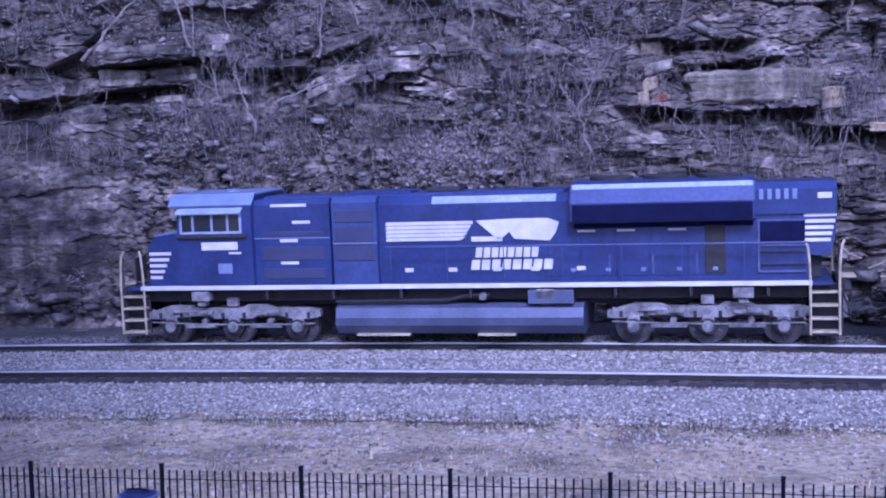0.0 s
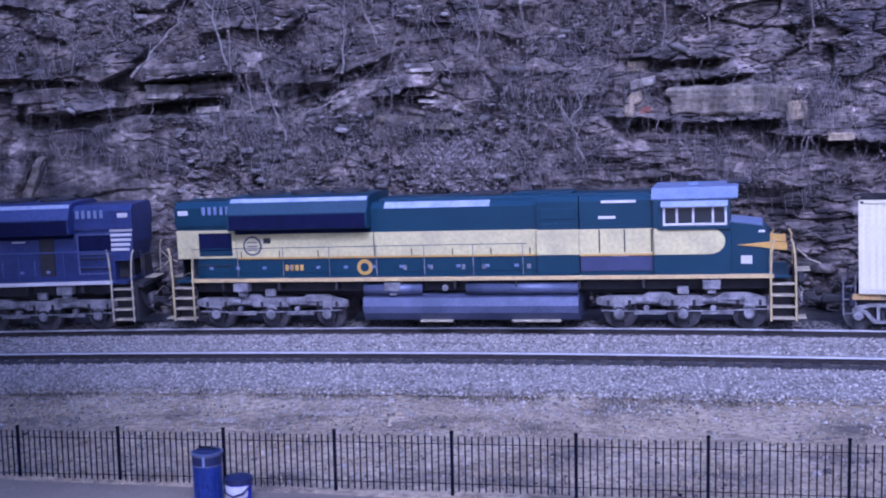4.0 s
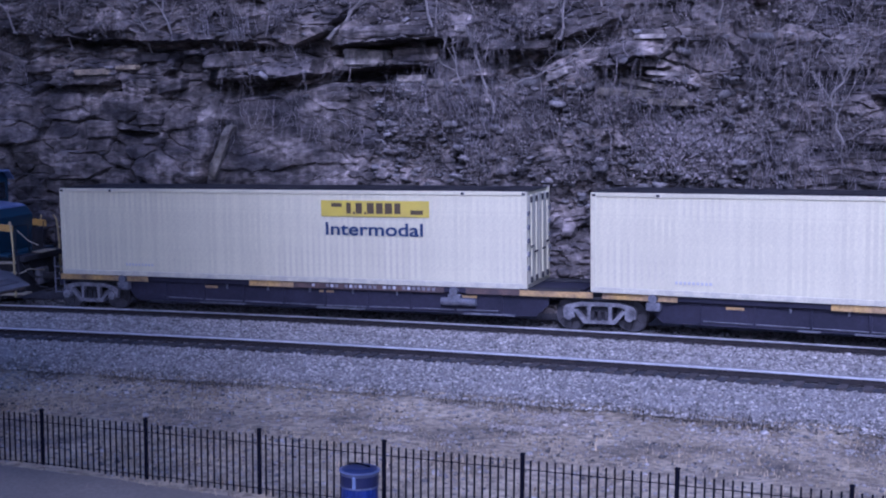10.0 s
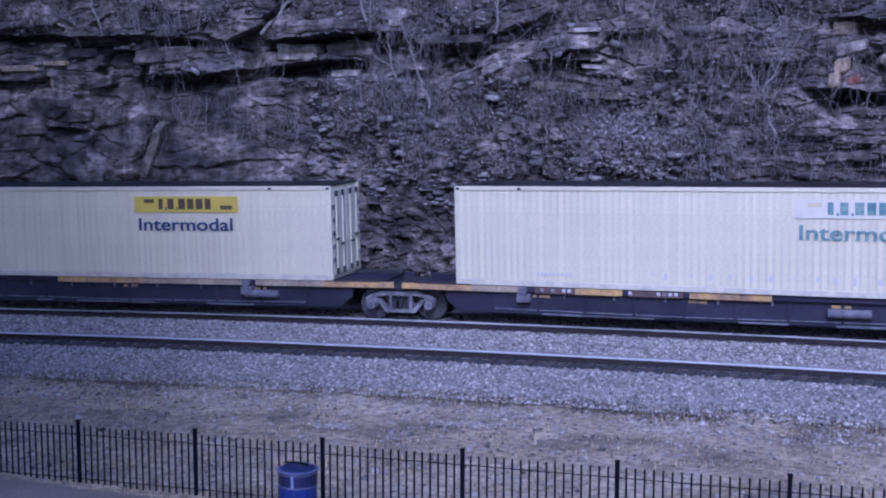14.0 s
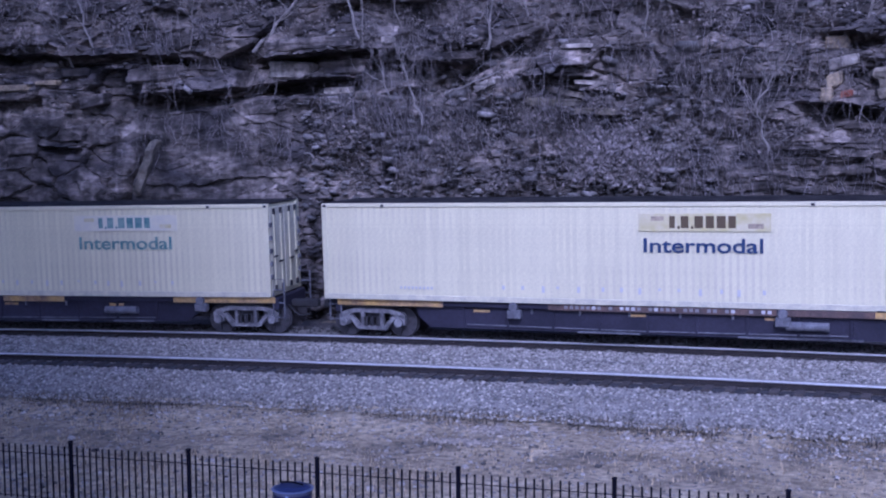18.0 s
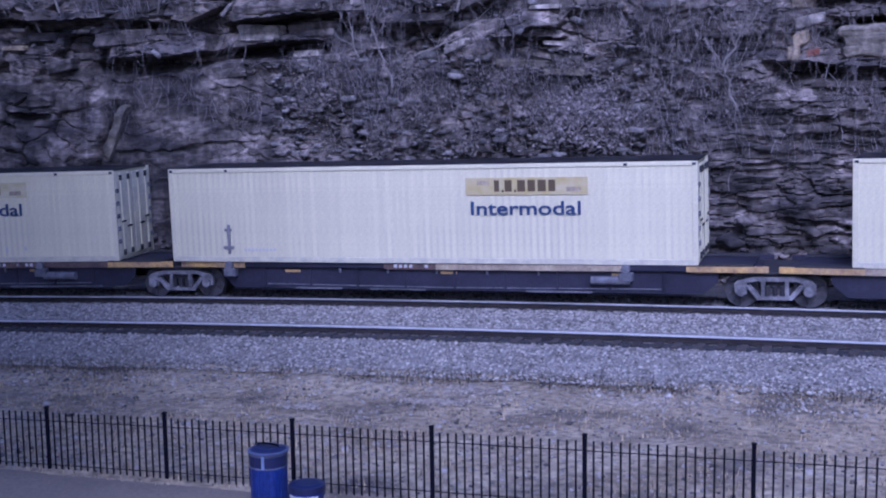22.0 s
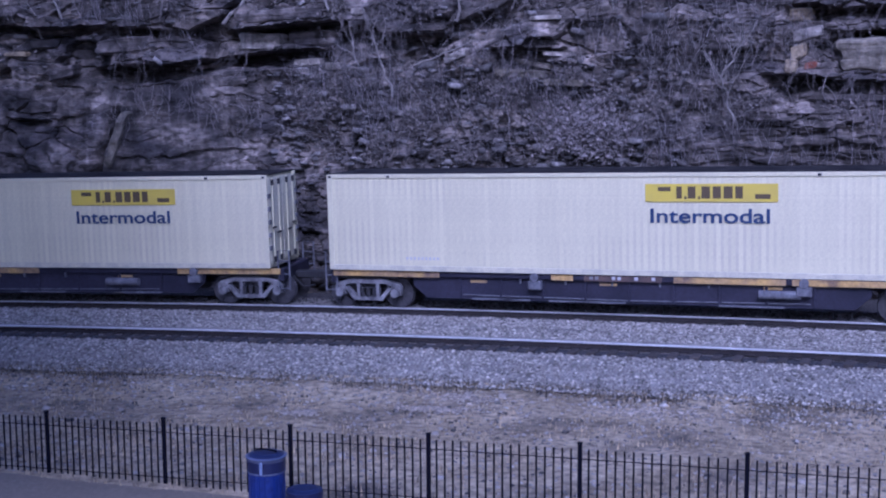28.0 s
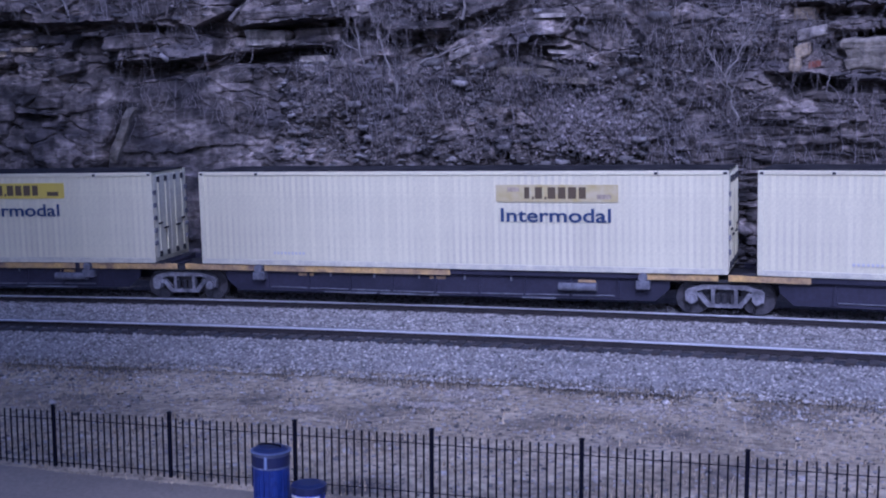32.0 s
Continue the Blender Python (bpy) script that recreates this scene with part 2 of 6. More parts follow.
BOX_ROOF = material("sooty container roof", (0.020, 0.019, 0.020), 1.0, 0, (0.045, 0.042, 0.040), 1.6, 0.4, 6.0, spec=0.05)
BOX_END = material("weathered pale container end", (0.64, 0.61, 0.43), 0.6, 0, (0.52, 0.50, 0.38), 2.0, 0.15, 14.0)
BOX_RAIL = material("scuffed container rail paint", (0.60, 0.57, 0.40), 0.6, 0, (0.47, 0.45, 0.34), 3.0, 0.15, 20.0)
SIGN_YELLOW = material("yellow vinyl panel", (0.62, 0.50, 0.045), 0.5, 0, (0.55, 0.44, 0.06), 2.0)
SIGN_PALE = material("faded yellow vinyl panel", (0.50, 0.45, 0.20), 0.55, 0, (0.60, 0.56, 0.36), 3.0)
SIGN_GHOST = material("bleached vinyl", (0.66, 0.63, 0.46), 0.55, 0, (0.60, 0.58, 0.46), 4.0)
INK = material("dark blue lettering", (0.02, 0.045, 0.12), 0.5)
INK_FADED = material("faded teal lettering", (0.08, 0.19, 0.19), 0.55, 0, (0.22, 0.32, 0.28), 5.0)
BROWN_INK = material("brown lettering", (0.09, 0.065, 0.03), 0.5)
GREY_INK = material("pale grey stencil marks", (0.50, 0.50, 0.50), 0.6)
STENCIL = material("dull grey stencil marks", (0.22, 0.215, 0.22), 0.7)
SILL_YELLOW = material("dirty yellow sill paint", (0.52, 0.34, 0.10), 0.7, 0, (0.36, 0.25, 0.12), 1.5, 0.3, 12.0, color3=(0.16, 0.11, 0.08), scale3=2.2)
CAR_STEEL = material("dusty dark car steel", (0.011, 0.011, 0.024), 0.7, 0.1, (0.028, 0.026, 0.046), 0.9, 0.25, 14.0)
CAN_NAVY = material("navy lid enamel", (0.010, 0.013, 0.05), 0.45)
SILL_BROWN = material("rusty brown sill paint", (0.13, 0.085, 0.065), 0.75, 0, (0.07, 0.052, 0.05), 2.5, 0.25, 18.0)
SILL_TAN = material("dusty tan sill paint", (0.40, 0.33, 0.22), 0.75, 0, (0.26, 0.21, 0.15), 2.0, 0.3, 14.0)
SILL_GOLD = material("pale gold sill paint", (0.56, 0.43, 0.18), 0.55, 0, (0.46, 0.35, 0.16), 2.0, 0.2, 12.0)
SIGN_TAN = material("sun-browned yellow vinyl", (0.44, 0.36, 0.13), 0.55, 0, (0.52, 0.46, 0.26), 3.0)
# ditch ground darkened to stand for the shadow behind the train
DITCH_SHADED = material("dark cinder and leaf litter", (0.045, 0.041, 0.04), 0.95, 0, (0.08, 0.072, 0.066), 1.5, 0.5, 12.0, 1.0, 18.0)
CAN_BLUE = material("dark blue steel slat", (0.016, 0.030, 0.15), 0.35, 0.2, (0.024, 0.040, 0.17), 6.0, 0.3, 12.0)
BIN_BLUE = material("bright blue plastic", (0.018, 0.026, 0.42), 0.4, 0, (0.015, 0.022, 0.33), 4.0)
BIN_WHITE = material("white plastic panel", (0.52, 0.52, 0.52), 0.5, 0, (0.36, 0.37, 0.42), 6.0)
HUT_STONE = material("hut sandstone block", (0.34, 0.285, 0.215), 0.9, 0, (0.25, 0.215, 0.17), 2.5, 0.25, 20.0, 0.6, 25.0, each=0.25)
MORTAR = material("lime mortar", (0.13, 0.115, 0.10), 0.95, 0, fine=0.2, fine_scale=30.0)
SLATE = material("grey slate roof", (0.085, 0.080, 0.080), 0.85, 0, (0.115, 0.108, 0.106), 2.0, 0.25, 20.0, each=0.25, spec=0.3)
DARK_RED = material("dark red painted wood", (0.10, 0.018, 0.022), 0.6, 0, fine=0.2)
BENCH_WOOD = material("brown bench slat", (0.095, 0.07, 0.055), 0.8, 0, (0.07, 0.05, 0.042), 5.0)


# ---- mesh building ----
class Shape:
    """Collects vertices and faces of one mesh."""

    def __init__(self):
        self.v, self.f = [], []

    def add(self, verts, faces):
        k = len(self.v)
        self.v += [tuple(p) for p in verts]
        self.f += [tuple(i + k for i in q) for q in faces]
        return self

    def box(self, x0, x1, y0, y1, z0, z1, c=0.012, m=None):
        lo, hi = (x0, y0, z0), (x1, y1, z1)
        c = min(c, (x1 - x0) * 0.45, (y1 - y0) * 0.45, (z1 - z0) * 0.45)
        verts, idx = [], {}
        for sx in (0, 1):
            for sy in (0, 1):
                for sz in (0, 1):
                    sg = (sx, sy, sz)
                    for ax in range(3):
                        p = [(hi[k] - (0 if k == ax else c)) if sg[k] else (lo[k] + (0 if k == ax else c)) for k in range(3)]
                        idx[sg, ax] = len(verts)
                        verts.append(Vector(p))
        faces = []
        for ax in range(3):
            a, b = (ax + 1) % 3, (ax + 2) % 3
            for sd in (0, 1):
                ring = []
                for u, w in ((0, 0), (1, 0), (1, 1), (0, 1)):
                    sg = [0, 0, 0]
                    sg[ax], sg[a], sg[b] = sd, u, w
                    ring.append(idx[tuple(sg), ax])
                faces.append(tuple(ring if sd else ring[::-1]))
            for u in (0, 1):
                for w in (0, 1):
                    g0, g1 = [0, 0, 0], [0, 0, 0]
                    g0[a], g0[b], g1[a], g1[b], g1[ax] = u, w, u, w, 1
                    q = (idx[tuple(g0), a], idx[tuple(g1), a], idx[tuple(g1), b], idx[tuple(g0), b])
                    faces.append(q if u == w else q[::-1])
        for sx in (0, 1):
            for sy in (0, 1):
                for sz in (0, 1):
                    q = tuple(idx[(sx, sy, sz), k] for k in range(3))
                    faces.append(q if (sx + sy + sz) % 2 else q[::-1])
        if m:
            verts = [m @ p for p in verts]
        return self.add(verts, faces)

    def prism(self, ring, a, b, axis="x"):
        """A straight bar of the given cross-section; the ring lies in the other two axes."""
        n = len(ring)
        put = {"x": lambda t, p: (t, p[0], p[1]), "y": lambda t, p: (p[0], t, p[1]), "z": lambda t, p: (p[0], p[1], t)}[axis]
        verts = [put(a, p) for p in ring] + [put(b, p) for p in ring]
        faces = [(i, (i + 1) % n, n + (i + 1) % n, n + i) for i in range(n)] + [tuple(range(n))[::-1], tuple(range(n, 2 * n))]
        return self.add(verts, faces)

    def cyl(self, c, r, a, b, axis="y", n=20, r2=None):
        r2 = r if r2 is None else r2
        put = {"x": lambda t, u, w: (t, c[0] + u, c[1] + w), "y": lambda t, u, w: (c[0] + u, t, c[1] + w), "z": lambda t, u, w: (c[0] + u, c[1] + w, t)}[axis]
        ang = [2 * math.pi * i / n for i in range(n)]
        verts = [put(a, r * math.cos(q), r * math.sin(q)) for q in ang] + [put(b, r2 * math.cos(q), r2 * math.sin(q)) for q in ang]
        faces = [(i, (i + 1) % n, n + (i + 1) % n, n + i) for i in range(n)] + [tuple(range(n))[::-1], tuple(range(n, 2 * n))]
        return self.add(verts, faces)

    def tube(self, pts, r0, r1=None, n=5):
        """A tapered tube along points."""
        r1 = r0 if r1 is None else r1
        pts = [Vector(p) for p in pts]
        k, verts = len(pts), []
        for i, p in enumerate(pts):
            d = (pts[min(i + 1, k - 1)] - pts[max(i - 1, 0)]).normalized()
            u = d.orthogonal().normalized()
            w = d.cross(u)
            r = r0 + (r1 - r0) * i / max(1, k - 1)
            verts += [p + r * (math.cos(2 * math.pi * j / n) * u + math.sin(2 * math.pi * j / n) * w) for j in range(n)]
        faces = [(i * n + j, i * n + (j + 1) % n, (i + 1) * n + (j + 1) % n, (i + 1) * n + j) for i in range(k - 1) for j in range(n)]
        faces += [tuple(range(n))[::-1], tuple(range((k - 1) * n, k * n))]
        return self.add(verts, faces)

    def mesh(self, name, mat, smooth=False):
        me = bpy.data.meshes.new(name)
        me.from_pydata(self.v, [], self.f)
        me.materials.append(mat)
        if smooth:
            me.polygons.foreach_set("use_smooth", [True] * len(me.polygons))
        me.update()
        return me


def part(name, shape, mat, parent=None, label="", at=None, smooth=False):
    """One mesh object, a part of its parent."""
    me = shape if isinstance(shape, bpy.types.Mesh) else shape.mesh(name, mat, smooth)
    ob = new(name, me)
    if parent:
        ob.parent = parent
    if at is not None:
        ob.matrix_basis = at
    if label:
        tagged(ob, label)
    return ob


def thing(name, label, category, at=None, group="", kind=""):
    ob = new(name)
    ob.empty_display_size = 0.2
    if at is not None:
        ob.matrix_basis = at
    return tagged(ob, label, category, group, kind)


def lettering(name, text, size, mat, parent, at, width=None, thick=0.004):
    """Flat raised letters as a mesh, their left bottom at the pose; width fits the line."""
    cu = bpy.data.curves.new(name, "FONT")
    cu.body, cu.size, cu.extrude, cu.offset = text, size, thick, 0.015 * size
    tmp = new(name, cu)
    me = bpy.data.meshes.new_from_object(tmp.evaluated_get(bpy.context.evaluated_depsgraph_get()))
    bpy.data.objects.remove(tmp)
    bpy.data.curves.remove(cu)
    if width:
        xs = [v.co.x for v in me.vertices]
        k = width / (max(xs) - min(xs))
        x0 = min(xs)
        for v in me.vertices:
            v.co.x = (v.co.x - x0) * k
    me.materials.clear()
    me.materials.append(mat)
    ob = new(name, me)
    ob.parent = parent
    ob.matrix_basis = at
    return ob



@functools.lru_cache(maxsize=None)
def lattice(seed):
    return np.random.default_rng(seed).random((256, 256))


def vnoise(x, y, seed):
    """Smooth value noise on arrays, 0 to 1."""
    t = lattice(seed)
    xi, yi = np.floor(x).astype(int), np.floor(y).astype(int)
    fx, fy = x - xi, y - yi
    fx, fy = fx * fx * (3 - 2 * fx), fy * fy * (3 - 2 * fy)
    a, b = t[xi & 255, yi & 255], t[(xi + 1) & 255, yi & 255]
    c, d = t[xi & 255, (yi + 1) & 255], t[(xi + 1) & 255, (yi + 1) & 255]
    return (a * (1 - fx) + b * fx) * (1 - fy) + (c * (1 - fx) + d * fx) * fy


def fbm(x, y, seed, octaves=4):
    out, amp, tot = 0, 1.0, 0
    for k in range(octaves):
        out, tot = out + amp * vnoise(x * 2 ** k, y * 2 ** k, seed + k), tot + amp
        amp *= 0.5
    return out / tot


def grid_mesh(name, X, Y, Z, mat, smooth=True):
    """A sheet from arrays of equal shape."""
    n, m = X.shape
    me = bpy.data.meshes.new(name)
    k = np.arange(n * m).reshape(n, m)
    q = np.stack([k[:-1, :-1], k[1:, :-1], k[1:, 1:], k[:-1, 1:]], -1).reshape(-1, 4)
    me.vertices.add(n * m)
    me.vertices.foreach_set("co", np.stack([X, Y, Z], -1).ravel())
    me.loops.add(q.size)
    me.loops.foreach_set("vertex_index", q.ravel())
    me.polygons.add(len(q))
    me.polygons.foreach_set("loop_start", np.arange(len(q)) * 4)
    me.polygons.foreach_set("use_smooth", np.full(len(q), smooth))
    me.materials.append(mat)
    me.update(calc_edges=True)
    me.validate()
    return me


def scatter_mesh(name, verts, faces, places, mat):
    """Many copies of one small shape joined into one mesh. places: list of (3x3 array, 3-vector)."""
    v, f = np.array(verts), np.array(faces)
    A = np.array([p[0] for p in places])
    t = np.array([p[1] for p in places])
    V = (np.einsum("nij,kj->nki", A, v) + t[:, None]).reshape(-1, 3)
    F = (f[None] + (np.arange(len(places)) * len(v))[:, None, None]).reshape(-1, f.shape[1])
    me = bpy.data.meshes.new(name)
    me.vertices.add(len(V))
    me.vertices.foreach_set("co", V.ravel())
    me.loops.add(F.size)
    me.loops.foreach_set("vertex_index", F.ravel())
    me.polygons.add(len(F))
    me.polygons.foreach_set("loop_start", np.arange(len(F)) * f.shape[1])
    me.materials.append(mat)
    me.update(calc_edges=True)
    return me


# ---- ground: one sheet in rings round the curve's centre ----
def ground_height(r, a):
    """Height of the ground at radius r and angle a from the curve's centre."""
    fade = np.clip((3.0 - np.abs(a)) / 1.6, 0, 1)
    base = GRADE * RF * np.clip(a, -1.3, 1.3) * fade * np.clip((r - 60) / 70, 0, 1)
    prof = np.interp(r, [0, 150, 158, 162, 165, 169.5, 171.4, 172.9, 173.7, 173.75, 174.40, 174.50, 175.8, 176.9, 177.9, 178.0, 178.51, 178.60, 179.95, 180.15, 181.0, 182.2, 183.2, 186.0, 188.0, 189.5, 230, 330, 600, 5000],
                     [-1.2, -0.55, -0.42, -0.35, -0.45, -0.62, -0.62, -0.33, -0.27, -0.32, -0.32, -0.07, -0.07, -0.11, -0.20, -0.31, -0.31, -0.10, -0.10, -0.22, -0.26, -0.55, -0.5, -0.3, 9.0, 13.5, 30, 45, 20, 0])
    return base + prof


rad = np.concatenate([np.linspace(0, 150, 16), np.linspace(152, 168, 26), np.linspace(168.4, 184, 66), np.linspace(185, 192, 8), np.array([200, 215, 230, 260, 300, 330, 400, 600, 1000, 2000, 4500])])
ang = np.concatenate([np.linspace(-math.pi, -1.2, 20), np.linspace(-1.15, -0.36, 30), np.linspace(-0.35, 0.16, 260), np.linspace(0.2, 1.15, 34), np.linspace(1.2, math.pi, 20)])
AA, RR = np.meshgrid(ang, rad, indexing="ij")
ZZ = ground_height(RR, AA)
near_band = (RR > 155) & (RR < 184)
ZZ = ZZ + near_band * 0.10 * (fbm(AA * RF * 0.8, RR * 0.8, 11) - 0.5) * np.where((RR > 173) & (RR < 181.5), 0.4, 1.0)
ground = tagged(new("ground", grid_mesh("ground", RR * np.sin(AA), OY + RR * np.cos(AA), ZZ, GRASS)), "dormant grass and bare dirt beside the railway", "ground", kind="structure")


def band(name, r0, r1, s0, s1, lift, mat, label, category, nr=14, step=0.35, rough=0.03, seed=3):
    """A strip of ground cover laid over the sheet along the curve."""
    a, r = np.linspace(s0 / RF, s1 / RF, int((s1 - s0) / step)), np.linspace(r0, r1, nr)
    A2, R2 = np.meshgrid(a, r, indexing="ij")
    edge = np.minimum(R2 - r0, r1 - R2)
    wob = 0.25 * (fbm(A2 * RF * 0.6, R2 * 0.0, seed) - 0.5) * (edge < 0.01)
    Z2 = ground_height(R2 + wob, A2) + np.where(edge < 0.01, -0.12, lift) + rough * (fbm(A2 * RF * 3, R2 * 3, seed) - 0.5)
    me = grid_mesh(name, (R2 + wob) * np.sin(A2), OY + (R2 + wob) * np.cos(A2), Z2, mat)
    return tagged(new(name, me), label, category, kind="structure")


band("ballast_bed", 171.7, 182.4, -215, 205, 0.075, BALLAST, "bed of crushed grey ballast under two tracks", "ballast", nr=110, step=0.4, rough=0.05)
# dark strips at the rails: tie zone and rail shade in one colour
band("oily_ballast", 173.80, 174.40, -60, 30, 0.125, BALLAST_SHADED, "dark oily strip of ballast along the near rail", "ballast", nr=7, step=0.3, rough=0.04, seed=15)
band("oily_ballast", 177.92, 178.47, -60, 30, 0.125, BALLAST_SHADED, "dark oily strip of ballast along the far track", "ballast", nr=7, step=0.3, rough=0.04, seed=17)
# darkened bands that stand for the shade under and behind the train
band("oily_ballast", 178.72, 179.85, -60, 30, 0.06, BALLAST_SHADED, "dark oily ballast between the rails of the far track", "ballast", nr=9, step=0.3, rough=0.05, seed=19)
band("oily_ballast", 180.1, 182.2, -60, 30, 0.10, BALLAST_SHADED, "sooty ballast beyond the far track", "ballast", nr=9, step=0.3, rough=0.05, seed=23)


def fence_line(x):
    """Where the fence runs, at each x."""
    return 18.42 - 0.0012 * (x + 9) ** 2


pa, pk = np.meshgrid(np.linspace(-60, 40, 200) / RF, np.linspace(0, 1, 24), indexing="ij")
px = 162.0 * np.sin(pa)
pr = 148.0 + ((fence_line(px) - 0.05 - OY) / np.cos(pa) + 0.10 * (fbm(px * 0.8, px * 0, 9) - 0.5) - 148.0) * pk
pz = ground_height(pr, pa) + np.where(pk > 0.999, -0.06, 0.09) + 0.012 * (fbm(px * 2, pr * 2, 9) - 0.5)
tagged(new("pavement", grid_mesh("pavement", pr * np.sin(pa), OY + pr * np.cos(pa), pz, PAVING)), "worn grey concrete walk up to the iron fence", "pavement", kind="structure")
# dark band in place of the shadow seen under the cars
band("ditch", 181.6, 186.2, -60, 20, 0.04, DITCH_SHADED, "dark littered ditch at the foot of the cliff", "ground", nr=16, step=0.6, rough=0.15, seed=13)

# ---- tracks: rails, ties ----
RAIL_RING = [(-0.07, -0.17), (0.07, -0.17), (0.07, -0.155), (0.012, -0.135), (0.012, -0.045), (0.036, -0.035), (0.036, -0.004), (0.03, 0.0), (-0.03, 0.0), (-0.036, -0.004), (-0.036, -0.035), (-0.012, -0.045), (-0.012, -0.135), (-0.07, -0.155)]


def rail_mesh(r, ring, mat, s0=-215, s1=205, step=0.8):
    ss = np.linspace(s0, s1, int((s1 - s0) / step))
    n, sh = len(ring), Shape()
    verts = [arc(s, r + y, z) for s in ss for y, z in ring]
    faces = [(i * n + j, i * n + (j + 1) % n, (i + 1) * n + (j + 1) % n, (i + 1) * n + j) for i in range(len(ss) - 1) for j in range(n)]
    return sh.add(verts, faces).mesh("rail", mat)


tracks = []
for label, rc in (("far track of polished rails on timber ties", R_TRAIN), ("near track of polished rails on timber ties", R_NEAR)):
    track = thing("railway_track", label, "track", kind="structure")
    for rr in (rc - 0.72, rc + 0.72):
        near_one = rr < rc
        rail = part("rail", rail_mesh(rr, RAIL_RING, RAIL_SHADED if near_one else RAIL_DULL), RAIL_SHADED, track)
        if near_one:
            # foot kept as dark as the web, in place of shade
            part("rail_foot", rail_mesh(rr, [(-0.082, -0.172), (-0.074, -0.172), (-0.03, -0.138), (-0.03, -0.134), (-0.082, -0.150)], RAIL_SHADED), RAIL_SHADED, rail, "dark oily rail foot")
            part("rail_head", rail_mesh(rr, [(-0.039, -0.034), (-0.03, -0.034), (0.031, -0.002), (0.031, 0.0035), (-0.034, 0.0035), (-0.039, -0.002)], RAIL_TOP), RAIL_TOP, rail, "shiny worn running surface")
    tracks.append((track, rc))

# ---- cliff: bedded sandstone with undercut ledges ----
LEDGES = [  # (s, z) along each dark undercut, its depth and height
    ([(-29.4, 7.66), (-28.1, 7.72), (-26.5, 7.66), (-25.0, 7.80), (-22.2, 8.06), (-19.9, 8.08)], 1.2, 0.34, 0.7),
    ([(-40.5, 8.0), (-37.7, 7.8)], 0.6, 0.25),
    ([(-35.6, 9.5), (-31.8, 9.26), (-28.3, 9.16), (-26.1, 8.85)], 0.6, 0.22),
    ([(-24.3, 8.8), (-22.1, 8.9), (-20.6, 8.97), (-18.6, 8.92)], 1.2, 0.36, 0.75),
    ([(-32.8, 5.86), (-30.5, 5.84)], 0.4, 0.15),
    ([(-19.2, 8.41), (-17.6, 8.43), (-15.4, 8.43)], 0.9, 0.30, 0.5),
    ([(-14.8, 7.97), (-13.5, 7.77), (-11.9, 7.73)], 0.6, 0.20),
    ([(-14.5, 7.62), (-13.1, 7.4), (-11.0, 7.13)], 0.8, 0.24, 0.6),
    ([(-5.4, 8.86), (-3.7, 8.73), (-1.4, 8.69)], 0.8, 0.28, 0.5),
    ([(-4.2, 8.06), (-2.9, 7.95), (-0.6, 8.05)], 0.7, 0.22),
    ([(-6.0, 6.77), (-4.0, 6.55), (-2.6, 6.42), (-0.8, 6.39), (0.5, 6.51)], 0.9, 0.30, 0.6),
    ([(-0.9, 6.12), (0.7, 5.79), (2.4, 5.55), (9, 5.3), (30, 5.3)], 1.0, 0.40, 0.5),
]


def cells(x, y, seed):
    """Broken blocks: a random number for each cell, and how far its edge is."""
    gx, gy = np.floor(x).astype(int), np.floor(y).astype(int)
    jx, jy, val = lattice(seed), lattice(seed + 1), lattice(seed + 2)
    f1, f2, best = np.full(x.shape, 9.0), np.full(x.shape, 9.0), np.zeros(x.shape)
    for dx in (-1, 0, 1):
        for dy in (-1, 0, 1):
            i, j = (gx + dx) & 255, (gy + dy) & 255
            d = np.maximum(np.abs(gx + dx + jx[i, j] - x), np.abs(gy + dy + jy[i, j] - y)) + 0.25 * np.hypot(gx + dx + jx[i, j] - x, gy + dy + jy[i, j] - y)
            closer = d < f1
            f2 = np.where(closer, f1, np.minimum(f2, d))
            best, f1 = np.where(closer, val[i, j], best), np.where(closer, d, f1)
    return best, f2 - f1


def smooth_step(x, a, b):
    t = np.clip((x - a) / (b - a), 0, 1)
    return t * t * (3 - 2 * t)


